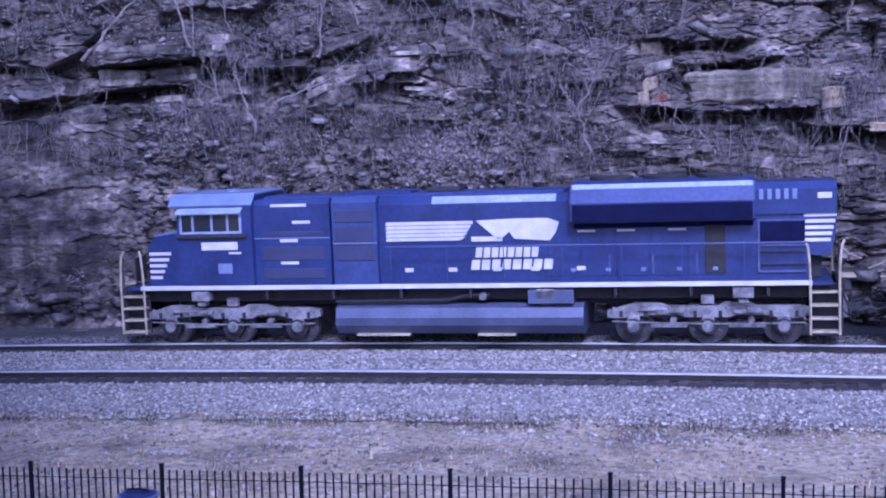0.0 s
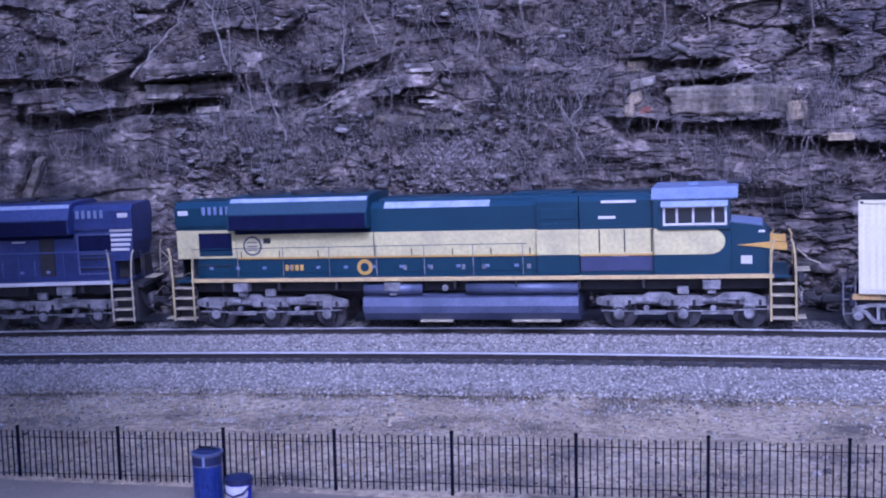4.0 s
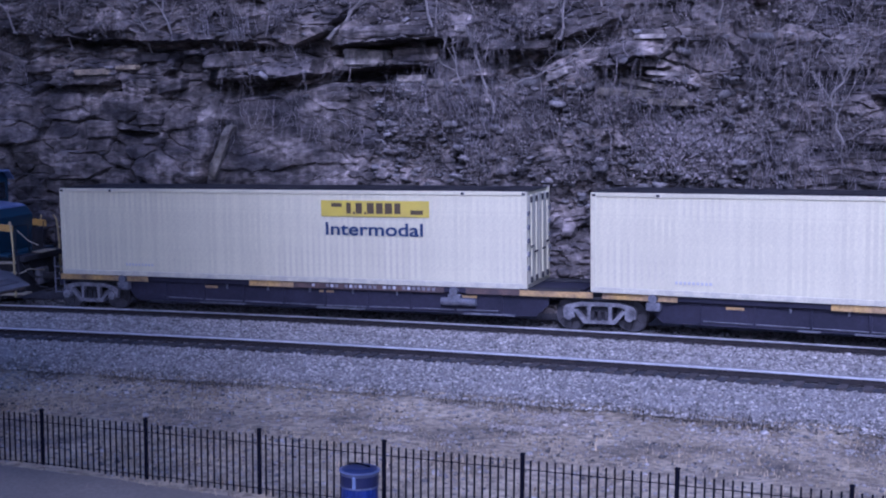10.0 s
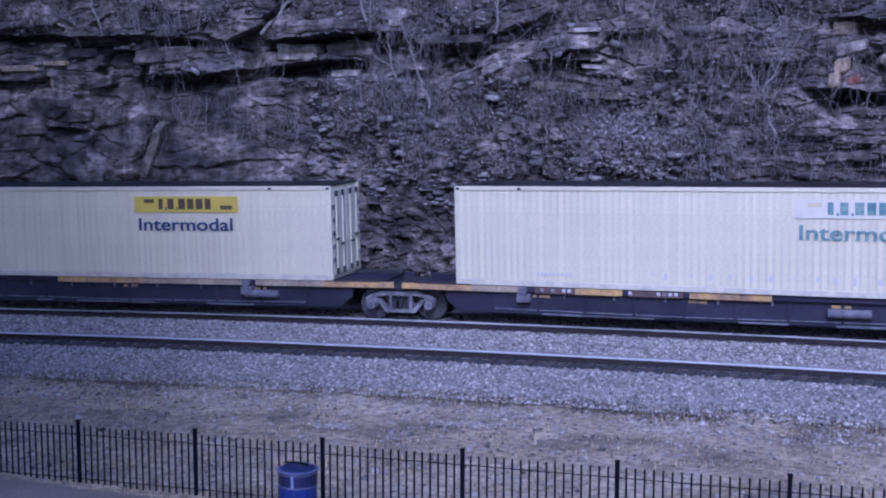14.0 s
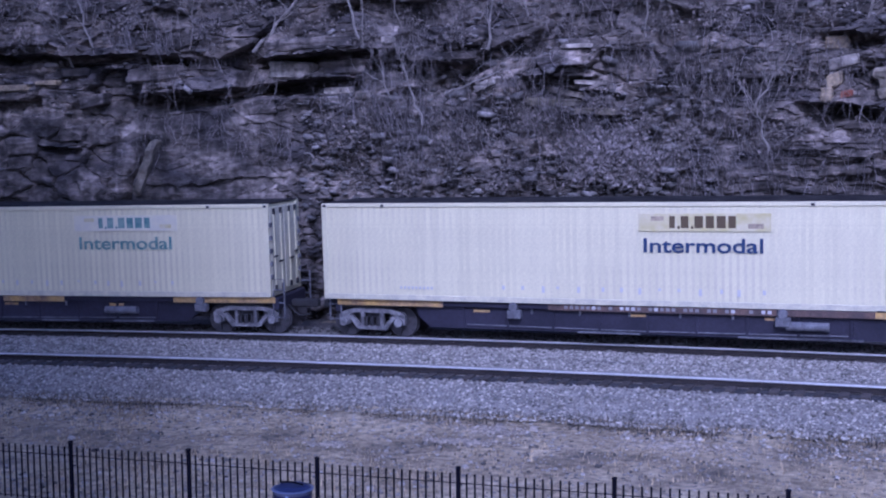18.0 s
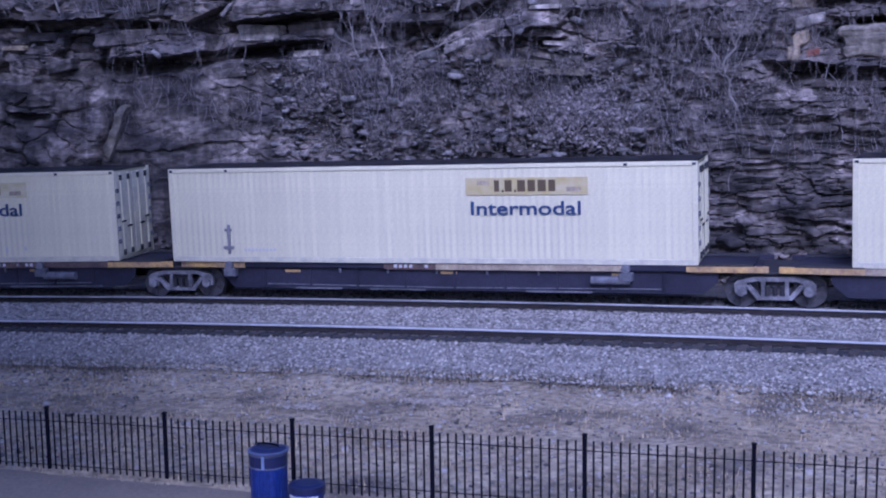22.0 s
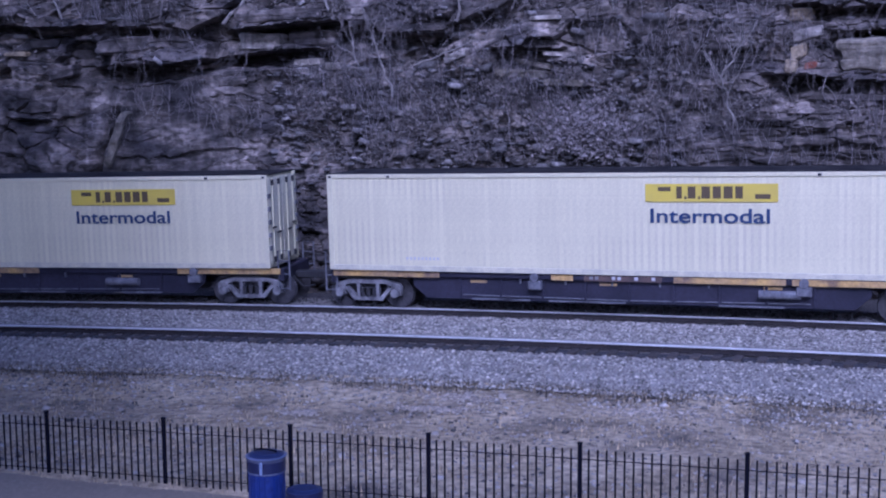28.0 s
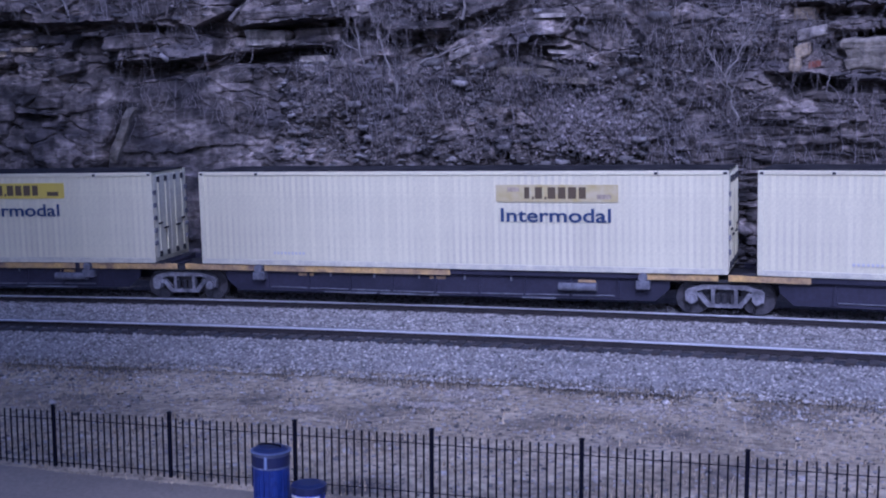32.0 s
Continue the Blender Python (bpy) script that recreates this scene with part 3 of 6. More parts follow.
def cliff_depth(S, Z, fine=True):
    """How far the face stands back at each place, in metres: blocky beds above, a massive wall low on the south, thin slabs to the north."""
    wx = S + 0.9 * (fbm(S * 0.45, Z * 0.6, 21) - 0.5)
    wz = Z + 0.7 * (fbm(S * 0.16, Z * 0.2, 23) - 0.5) + 0.25 * (fbm(S * 0.9, Z * 0.8, 25) - 0.5) + 0.015 * S
    upper = smooth_step(Z - 0.35 * (fbm(S * 0.4, Z * 0, 27) - 0.5), 6.9, 7.6)
    north = smooth_step(S, -9.5, -6.5)
    blocky = (1 - upper) * (1 - smooth_step(S, -30.2, -28.8))
    massive = (1 - upper) * (1 - north) * (1 - blocky) * (1 - smooth_step(S, -24.5, -20.5))
    rubble = (1 - upper) * (1 - north) * (1 - massive) * (1 - blocky)
    out = 0.13 * (Z - 4) + 1.7 * (fbm(S * 0.10, Z * 0.18, 31) - 0.5) + 0.6 * (fbm(S * 0.45, Z * 0.6, 37) - 0.5)
    b1, e1 = cells(wx / 1.9, wz / 0.8, 41)
    b2, e2 = cells(wx / 0.85, wz / 0.27, 45)
    b3, e3 = cells(wx / 0.36, wz / 0.15, 49)
    b4, e4 = cells(wx / 1.3, wz / 0.21, 53)
    b6, e6 = cells(wx / 1.7, wz / 0.95, 87)
    b7, e7 = cells(wx / 0.8, wz / 0.42, 61)
    out = out + blocky * (0.5 * (b6 - 0.5) + 0.16 * (b7 - 0.5) + 0.15 * np.exp(-(e6 / 0.05) ** 2) + 0.03 * np.exp(-(e7 / 0.06) ** 2))
    b5, e5 = cells(wx / 0.5 + wz * 0.4, wz / 0.42, 57)
    out = out + (1.0 * upper + 0.25 * north * (1 - upper) + 0.18 * massive) * (b1 - 0.5)
    out = out + (0.11 * upper + 0.12 * north * (1 - upper) + 0.05 * massive) * (b2 - 0.5) + (0.03 * upper + 0.03 * north) * (b3 - 0.5)
    out = out + 0.25 * north * (1 - upper) * (b4 - 0.5) + 0.34 * rubble * (b5 - 0.5) + 0.16 * rubble * (b3 - 0.5)
    out = out + 0.22 * upper * np.exp(-(e1 / 0.05) ** 2) + 0.06 * upper * np.exp(-(e2 / 0.08) ** 2) + 0.10 * north * np.exp(-(e4 / 0.10) ** 2) + 0.09 * rubble * np.exp(-(e5 / 0.10) ** 2)
    lean = S + 28.55 - 0.37 * (Z - 3.95) + 0.25 * (fbm(Z * 0.9, Z * 0, 63) - 0.5)
    low = 1 - smooth_step(Z, 5.8, 6.3)
    out = out + low * (0.40 * np.exp(-((lean + 0.42) / 0.14) ** 2) - 0.22 * np.exp(-(lean / 0.26) ** 4))
    for line, deep, tall, *even in LEDGES:
        ls, lz = np.array([p[0] for p in line]), np.array([p[1] for p in line])
        y = Z - np.interp(S, ls, lz) - 0.22 * (fbm(S * 0.9, Z * 0, 71) - 0.5) - 0.10 * (fbm(S * 3.5, Z * 0, 75) - 0.5)
        inside = np.clip((S - ls[0]) / 0.9, 0, 1) * np.clip((ls[-1] - S) / 0.9, 0, 1)
        vary = np.clip(2.2 * fbm(S * 0.55, Z * 0, 73) - 0.35, even[0] if even else 0.1, 1.5)
        h = 1.35 * tall * (0.5 + vary) + 0.03
        out = out + inside * 1.5 * deep * np.clip(0.35 + vary, 0, 1) * np.clip(np.minimum((y + h) / (0.6 * h), -y / 0.07), 0, 1) * (y < 0) * (y > -h)
        out = out - inside * 0.35 * np.exp(-np.clip(y, 0, 9) / 0.6) * (y >= 0)
    if fine:
        out = out + 0.12 * (fbm(S * 2.3, Z * 3.0, 81) - 0.5) + 0.045 * (fbm(S * 7, Z * 9, 83) - 0.5)
    return out


def cliff_piece(name, s0, s1, ds, dz, label):
    S2, Z2 = np.meshgrid(np.arange(s0, s1 + ds / 2, ds), np.arange(-0.8, 14.01, dz), indexing="ij")
    D2 = cliff_depth(S2, Z2, ds < 0.2)
    R2 = R_CLIFF + D2
    a = S2 / RF
    me = grid_mesh(name, R2 * np.sin(a), OY + R2 * np.cos(a), Z2 + GRADE * S2, ROCK, smooth=False)
    return tagged(new(name, me), label, "cliff", kind="structure")


cliff_piece("cliff_face", -56, 14, 0.065, 0.05, "bedded grey sandstone cliff with dark undercut ledges")
cliff_piece("cliff_face_south", -210, -55.9, 0.9, 0.5, "far stretch of bedded grey sandstone cliff")
cliff_piece("cliff_face_north", 13.9, 200, 0.9, 0.5, "far stretch of bedded grey sandstone cliff")


def boulder(name, s, z, w, h, mat, label, seed, deep=0.7, lean=0.0, skew=0.0):
    """A rough bedded block set into the face, its middle at (s, z)."""
    near_s, near_z = np.meshgrid(np.linspace(s - w / 2, s + w / 2, 9), np.linspace(z - h / 2, z + h / 2, 7))
    front = R_CLIFF + float(np.percentile(cliff_depth(near_s, near_z), 15)) - 0.12
    nu, nv = min(31, 9 + int(w * 7)), min(21, 9 + int(h * 10))
    U, V = np.meshgrid(np.linspace(-1, 1, nu), np.linspace(-1, 1, nv), indexing="ij")
    k = seed * 7.3
    rim = np.maximum(np.abs(U), np.abs(V))
    X = U * w / 2 * (1 - 0.10 * V ** 4 + 0.28 * (fbm(V * 1.6 + k, U * 0.5, 91) - 0.5)) + skew * V
    Zb = V * h / 2 * (1 - 0.16 * U ** 4 + 0.45 * (fbm(U * w * 0.9 + k, V * 0.4, 93) - 0.5)) + lean * U
    bed = fbm((s + X) * 0.5 + k, (z + Zb) * 7, 95) - 0.5
    D = 0.16 * (fbm((s + X) * 1.7, (z + Zb) * 2.2, 97) - 0.5) + 0.10 * bed + 0.16 * smooth_step(rim, 0.72, 0.97) * min(1, h) + deep * (rim > 0.999)
    a, R2 = (s + X) / RF, front + D
    me = grid_mesh(name, R2 * np.sin(a), OY + R2 * np.cos(a), z + Zb + GRADE * (s + X), mat, smooth=False)
    return tagged(new(name, me), label, "rock", "set rocks of the cliff")


ROCKS = [(-22.8, 8.38, 1.65, 0.70, "pale", -0.04), (-21.8, 9.25, 3.4, 0.5, "grey", 0.03), (-27.8, 8.42, 2.2, 0.6, "grey", 0.05), (-19.1, 9.27, 0.5, 0.26, "pale", 0.0), (-20.9, 8.42, 1.9, 0.6, "grey", 0.03), (-33.5, 8.1, 1.7, 0.28, "tan", 0.0),
         (-1.5, 7.15, 4.5, 1.15, "pale2", -0.05), (-4.75, 8.5, 0.75, 0.45, "tan", 0.0), (-4.5, 7.9, 1.0, 0.4, "pale", 0.1), (-4.75, 7.35, 0.55, 0.55, "tan", 0.1), (-4.38, 6.92, 0.42, 0.24, "red", 0.03), (-4.95, 6.9, 0.4, 0.5, "tan", 0.0), (0.75, 6.68, 0.8, 0.75, "tan", 0.0), (2.2, 5.75, 1.0, 0.3, "tan", 0.0),
         (-15.6, 7.6, 0.9, 0.35, "pale", 0.15), (-12.8, 7.2, 2.0, 0.24, "pale", -0.22), (-12.2, 7.55, 1.2, 0.16, "pale", -0.05), (-17.2, 8.62, 2.6, 0.3, "grey", 0.02), (-12.6, 8.75, 1.1, 0.18, "pale", 0.0), (-13.5, 6.95, 1.9, 0.3, "pale2", -0.06), (-12.0, 6.6, 1.5, 0.26, "pale2", -0.05),
         (-3.2, 5.9, 2.6, 0.2, "grey", -0.05), (-4.2, 5.5, 1.8, 0.18, "grey", -0.03), (-31.0, 8.6, 1.3, 0.4, "grey", 0.0), (-36.0, 8.3, 1.5, 0.35, "grey", 0.0), (-26.5, 9.6, 1.1, 0.5, "grey", 0.2), (-22.8, 9.6, 1.6, 0.4, "grey", 0.2), (-19.9, 7.4, 0.7, 0.3, "pale", 0.0),
         (-23.6, 7.0, 1.2, 0.4, "grey", 0.02), (-32.1, 8.25, 1.0, 0.2, "tan", 0.0), (-30.4, 7.5, 1.1, 0.5, "grey", 0.1), (-34.8, 7.0, 1.4, 0.7, "grey", 0.05), (-33.2, 5.9, 1.5, 0.8, "grey", 0.0), (-31.2, 6.3, 1.2, 0.7, "grey", 0.05), (-21.2, 7.6, 1.1, 0.3, "pale", 0.0)]
for k, (s_, z_, w_, h_, tone_, lean_) in enumerate(ROCKS):
    boulder("rock_block", s_, z_, w_, h_, {"pale": ROCK_PALE, "tan": ROCK_TAN, "red": ROCK_RED, "grey": ROCK, "pale2": ROCK_MID}[tone_],
            {"pale": "pale sandstone block set in the cliff", "tan": "tan sandstone block set in the cliff", "red": "rusty red sandstone block in the cliff", "pale2": "long buff sandstone block jutting from the cliff", "grey": "grey sandstone block jutting from the cliff"}[tone_], 300 + k, lean=lean_)


boulder("rock_slab", -28.15, 5.0, 0.42, 2.3, ROCK_MID, "pale leaning slab against the massive wall", 390, deep=0.5, skew=0.40)


# ---- train ----
def wheelset(parent, x, r, gauge=0.72, mat=WHEEL):
    """Two flanged wheels on an axle; turns about its own y."""
    sh = Shape()
    for sd in (-1, 1):
        y = sd * gauge
        sh.cyl((0, 0), r, y - 0.065, y + 0.065, n=28)
        sh.cyl((0, 0), r + 0.028, y - sd * 0.065 - 0.015, y - sd * 0.065 + 0.015, n=28)
        sh.cyl((0, 0), r * 0.42, y + sd * 0.03, y + sd * 0.10, n=16)
        for k in range(6):
            q = k * math.pi / 3
            sh.box(-0.03, 0.03, min(y, y + sd * 0.085), max(y, y + sd * 0.085), r * 0.48, r * 0.86, 0.01, pose(0, 0, 0, 0, math.degrees(q), 0))
    sh.cyl((0, 0), 0.085, -gauge - 0.25, gauge + 0.25, n=12)
    ob = part("wheelset", sh, mat, parent, "dirty steel wheels on an axle", at=pose(x, 0, r))
    WHEELS.append((ob, x, r))
    return ob


WHEELS = []


def loco_truck(loco, x):
    truck = part("truck_bolster", Shape().box(x - 0.5, x + 0.5, -0.9, 0.9, 0.75, 1.15).box(x - 1.9, x + 1.9, -0.35, 0.35, 0.62, 0.9), UNDER, loco)
    for sd in (-1, 1):
        y0, y1 = sorted((sd * 0.98, sd * 1.16))
        fr = Shape()
        ring = [(-2.75, 0.86), (-2.75, 1.06), (-2.45, 1.12), (-1.3, 1.12), (-1.1, 1.22), (-0.45, 1.22), (-0.3, 1.12), (1.1, 1.12), (1.3, 1.2), (2.0, 1.2), (2.5, 1.06), (2.75, 1.0), (2.75, 0.80),
                (2.35, 0.78), (1.6, 0.86), (0.75, 0.86), (0.6, 0.80), (-0.6, 0.80), (-0.75, 0.86), (-1.6, 0.86), (-1.9, 0.78), (-2.4, 0.78)]
        ring = [(x + u, w) for u, w in ring]
        fr.prism(ring if sd < 0 else ring[::-1], y0, y1, "y") if sd > 0 else fr.prism(ring[::-1], y0, y1, "y")
        part("sideframe", fr, GRIME, truck, "dusty grey cast sideframe")
        for k, dx in enumerate((-2.03, 0.0, 2.03)):
            jb = Shape()
            part("bearing_housing", Shape().cyl((x + dx, 0.55), 0.29, *sorted((sd * 0.95, sd * 1.12)), n=20), UNDER, truck, "sooty round housing")
            jb.box(x + dx - 0.17, x + dx + 0.17, y0 + sd * 0.03, y1 + sd * 0.03, 0.62, 0.86, 0.04)
            jb.cyl((x + dx, 0.56), 0.16, min(sd * 1.1, sd * 1.27), max(sd * 1.1, sd * 1.27), n=18)
            jb.cyl((x + dx, 0.56), 0.09, min(sd * 1.2, sd * 1.31), max(sd * 1.2, sd * 1.31), n=12)
            part("journal_box", jb, GRIME, truck, "greasy grey axle box")
            part("journal_ring", Shape().cyl((x + dx, 0.56), 0.215, *sorted((sd * 1.10, sd * 1.245)), n=20), UNDER, truck, "oily dark ring round the axle end")
            for q in (-0.34, 0.34):
                part("pedestal_gap", Shape().box(x + dx + q - 0.05, x + dx + q + 0.05, *sorted((sd * 1.15, sd * 1.172)), 0.80, 0.98, 0.004), UNDER, truck)
                part("frame_rib", Shape().box(x + dx + q * 1.6 - 0.03, x + dx + q * 1.6 + 0.03, *sorted((sd * 1.15, sd * 1.2)), 0.88, 1.10, 0.008), GRIME, truck)
        for dx in (-1.05, 1.05):
            part("coil_spring", Shape().cyl((x + dx - 0.12, 0.72), 0.09, y0, y1 + sd * 0.05, "y", 12).box(x + dx - 0.5, x + dx + 0.5, y0 + sd * 0.08, y1 + sd * 0.08, 0.52, 0.64, 0.02), GRIME, truck)
            part("brake_cylinder", Shape().cyl((sd * 1.16, 0.98), 0.10, x + dx - 0.42, x + dx - 0.02, "x", 14).box(x + dx, x + dx + 0.34, y0 + sd * 0.08, y1 + sd * 0.08, 0.9, 1.0, 0.02), GRIME, truck)
        part("damper", Shape().cyl((sd * 1.22, 1.02), 0.05, x + 1.1, x + 1.9, "x", 10), GRIME, truck)
        part("centre_bracket", Shape().box(x - 0.18, x + 0.18, y0 + sd * 0.06, y1 + sd * 0.06, 1.16, 1.42, 0.03), GRIME, truck)
        part("brake_pipe", Shape().tube([(x - 2.6, sd * 1.24, 0.66), (x - 1.2, sd * 1.24, 0.62), (x + 1.0, sd * 1.24, 0.64), (x + 2.6, sd * 1.24, 0.7)], 0.025), GRIME, truck)
    for dx in (-2.03, 0.0, 2.03):
        wheelset(loco, x + dx, 0.53)


def ladder(loco, x0, x1, sd, mat, name="step_ladder"):
    """Corner steps: two stringers, four treads, and grab rails above."""
    y0, y1 = sorted((sd * 1.14, sd * 1.50))
    ob = part(name, Shape().box(x0, x1, sd * 1.1 - 0.02, sd * 1.1 + 0.02, 0.38, 1.72), UNDER, loco, "dark step well with tan treads and grab rails")
    for k in range(4):
        z = 0.40 + k * 0.36
        part("tread", Shape().box(x0 + 0.03, x1 - 0.03, y0, y1, z, z + 0.06), STEP_PAINT, ob, "scuffed tan tread")
    for x in (x0, x1):
        out = 0.06 if (x == x0) == (x0 > 0) else -0.06
        part("grab_rail", Shape().tube([(x, sd * 1.5, 0.36), (x, sd * 1.5, 1.9), (x + out * 0.4, sd * 1.5, 2.4), (x + out, sd * 1.48, 2.75), (x + out * 2.2, sd * 1.42, 2.9)], 0.036, n=7), mat, ob, "curved painted grab rail")
    return ob


def hood_ring(half, z0, z1, c):
    return [(-half, z0), (half, z0), (half, z1 - c), (half - c, z1), (-half + c, z1), (-half, z1 - c)]


def locomotive(label, body, trim, scheme):
    """Six-axle diesel, front at +x; its own space is centred between the platform ends."""
    loco = thing("locomotive", label, "locomotive", group="locomotives of the train")
    X = lambda u: u - 10.5
    part("underframe", Shape().box(X(0.35), X(20.65), -1.0, 1.0, 1.3, 1.72, 0.03).box(X(1.5), X(19.5), -0.5, 0.5, 1.12, 1.32), UNDER, loco)
    part("walkway", Shape().box(X(0.25), X(20.75), -1.5, 1.5, 1.70, 1.80, 0.02), body, loco)
    for sd in (-1, 1):
        y0, y1 = sorted((sd * 1.475, sd * 1.525))
        sill = part("side_sill", Shape().box(X(0.8), X(20.3), y0, y1, 1.71, 1.84, 0.008), WHITE if scheme == "stripe" else SILL_GOLD, loco, "pale painted frame stripe")
        for k in range(9):
            u = 1.9 + k * 2.05
            part("sill_bracket", Shape().box(X(u), X(u) + 0.08, min(sd * 1.0, sd * 1.46), max(sd * 1.0, sd * 1.46), 1.42, 1.70, 0.01), UNDER, sill)
    # hood sections
    hood = part("long_hood", Shape().prism(hood_ring(0.98, 1.8, 4.30, 0.22), X(0.86), X(16.6)), body, loco, "tall engine hood with panel doors")
    part("rear_hood_upper", Shape().prism([(X(0.14), 3.6), (X(0.14), 3.1), (X(0.30), 2.46), (X(0.87), 2.46), (X(0.87), 3.6)], -0.975, 0.975, "y"), body, hood, "overhanging rear end of the hood")
    part("sand_filler", Shape().box(X(0.5), X(0.87), -0.6, 0.6, 1.8, 2.47, 0.03), UNDER, hood, "dark sand box under the overhang")
    for k in range(12):
        u = 1.2 + k * 0.98
        if scheme == "cream" or 2.5 < u < 7.4:
            for sd in (-1, 1):
                y0, y1 = sorted((sd * 0.975, sd * 1.0))
                part("hood_door", Shape().box(X(u), X(u) + 0.9, y0, y1, 1.95, 3.3, 0.012), body, hood)
                part("door_latch", Shape().box(X(u) + 0.1, X(u) + 0.24, min(sd * 0.99, sd * 1.03), max(sd * 0.99, sd * 1.03), 2.08, 2.18, 0.01), SHEEN_GREY, hood)
    part("hood_roof", Shape().prism([(-0.80, 4.29), (0.80, 4.29), (0.70, 4.40), (-0.70, 4.40)], X(7.5), X(16.5)), body, hood)
    rad_ = part("radiator", Shape().prism([(-1.45, 3.48), (1.45, 3.48), (1.5, 3.54), (1.5, 4.02), (1.15, 4.52), (0.7, 4.60), (-0.7, 4.60), (-1.15, 4.52), (-1.5, 4.02), (-1.5, 3.54)], X(2.25), X(7.25)), body, loco, "flared radiator housing")
    for sd in (-1, 1):
        part("intake_grille", Shape().box(X(2.32), X(7.18), min(sd * 1.49, sd * 1.512), max(sd * 1.49, sd * 1.512), 3.52, 3.99, 0.006), GRILLE, rad_, "black intake mesh")
        # dark plate on the hood wall, standing for shade below the flare
        part("intake_shade", Shape().box(X(2.3), X(7.2), min(sd * 0.99, sd * 1.02), max(sd * 0.99, sd * 1.02), 3.30, 3.86, 0.01), GRILLE, rad_)
        # sky sheen on the slope, put into a lighter flank and a pale strip
        ring = [(sd * 1.505, 4.03), (sd * 1.16, 4.525), (sd * 1.14, 4.52), (sd * 1.49, 4.02)]
        part("radiator_flank", Shape().prism(ring if sd < 0 else ring[::-1], X(2.3), X(7.2)), BLUE_MID if scheme == "stripe" else TEAL_MID, rad_, "sloped upper flank")
        ring = [(sd * 1.245, 4.41), (sd * 1.155, 4.535), (sd * 1.14, 4.53), (sd * 1.23, 4.40)]
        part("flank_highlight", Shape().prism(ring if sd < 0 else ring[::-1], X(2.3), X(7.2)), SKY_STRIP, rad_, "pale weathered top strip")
        # bright roof bevel: reflected sky put into the colour
        ring = [(sd * 0.985, 4.09), (sd * 0.765, 4.31), (sd * 0.755, 4.30), (sd * 0.975, 4.08)]
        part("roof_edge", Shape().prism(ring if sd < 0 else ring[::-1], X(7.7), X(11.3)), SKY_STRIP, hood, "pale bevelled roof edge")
    for k in range(3):
        part("radiator_fan", Shape().cyl((X(3.2 + k * 1.5), 0), 0.62, 4.59, 4.70, "z", 24), UNDER, rad_)
    part("rear_hood_top", Shape().prism(hood_ring(1.05, 3.6, 4.45, 0.2), X(0.12), X(2.3)), body, loco, "rear hood top with vents")
    for sd in (-1, 1):
        for k in range(5):
            part("vent_slat", Shape().box(X(1.15 + k * 0.22), X(1.27 + k * 0.22), min(sd * 1.04, sd * 1.07), max(sd * 1.04, sd * 1.07), 4.0, 4.28, 0.01), SHEEN_GREY, loco)
        part("number_board", Shape().box(X(0.25), X(0.62), min(sd * 1.05, sd * 1.09), max(sd * 1.05, sd * 1.09), 4.0, 4.16, 0.01), WHITE, loco, "small white number board")
        part("rear_grille", Shape().box(X(0.95), X(2.15), min(sd * 0.98, sd * 1.02), max(sd * 0.98, sd * 1.02), 2.75, 3.42, 0.02), GRILLE, loco, "dark rear louvre panel")
        for k in range(2):
            part("rear_grille_bar", Shape().box(X(0.95), X(2.15), min(sd * 1.0, sd * 1.04), max(sd * 1.0, sd * 1.04), 2.2 + k * 0.35, 2.24 + k * 0.35, 0.01), UNDER, loco)
    # blower and electrical cabinets
    cab_wall = BLUE_MID if scheme == "stripe" else body
    box_ = part("blower_cabinet", Shape().prism(hood_ring(1.22, 1.8, 4.36, 0.16), X(12.9), X(14.25)), cab_wall, loco, "dusty intake cabinet with panel bands")
    for sd in (-1, 1):
        for z0, z1 in ((3.62, 3.98), (3.05, 3.5), (2.5, 2.95)):
            part("intake_panel", Shape().box(X(13.0), X(14.15), min(sd * 1.21, sd * 1.245), max(sd * 1.21, sd * 1.245), z0, z1, 0.02), BLUE_PANEL if scheme == "stripe" else cab_wall, box_)
        part("cabinet_edge", Shape().box(X(12.9), X(14.25), min(sd * 1.2, sd * 1.26), max(sd * 1.2, sd * 1.26), 2.99, 3.03, 0.01), SHEEN_GREY if scheme == "stripe" else body, box_)
    eb = part("electrical_cabinet", Shape().prism(hood_ring(1.28, 1.8, 4.34, 0.14), X(14.3), X(16.65)), body, loco, "panelled electrical cabinet behind the cab")
    for sd in (-1, 1):
        for z0, z1 in ((2.0, 2.3), (2.55, 2.95), (3.25, 3.4)):
            part("louvre", Shape().box(X(14.5), X(16.4), min(sd * 1.27, sd * 1.30), max(sd * 1.27, sd * 1.30), z0, z1, 0.015), BLUE_PANEL if scheme == "stripe" else body, eb)
        for z0, u in ((2.42, 15.3), (3.08, 15.3), (3.62, 14.9), (4.12, 15.0)):
            w = 0.55 if z0 < 4 else 1.1
            part("data_plate", Shape().box(X(u), X(u) + w, min(sd * 1.27, sd * 1.305), max(sd * 1.27, sd * 1.305), z0, z0 + 0.09, 0.01), WHITE, eb)
        part("cabinet_seam", Shape().box(X(14.3), X(16.65), min(sd * 1.27, sd * 1.31), max(sd * 1.27, sd * 1.31), 3.12 + 0.06, 3.22, 0.01), SHEEN_GREY if scheme == "stripe" else body, eb)
    # cab and nose
    cab = part("cab", Shape().prism([(-1.5, 1.8), (1.5, 1.8), (1.5, 4.25), (1.2, 4.52), (-1.2, 4.52), (-1.5, 4.25)], X(16.65), X(19.0)), body, loco, "crew cab with side windows")
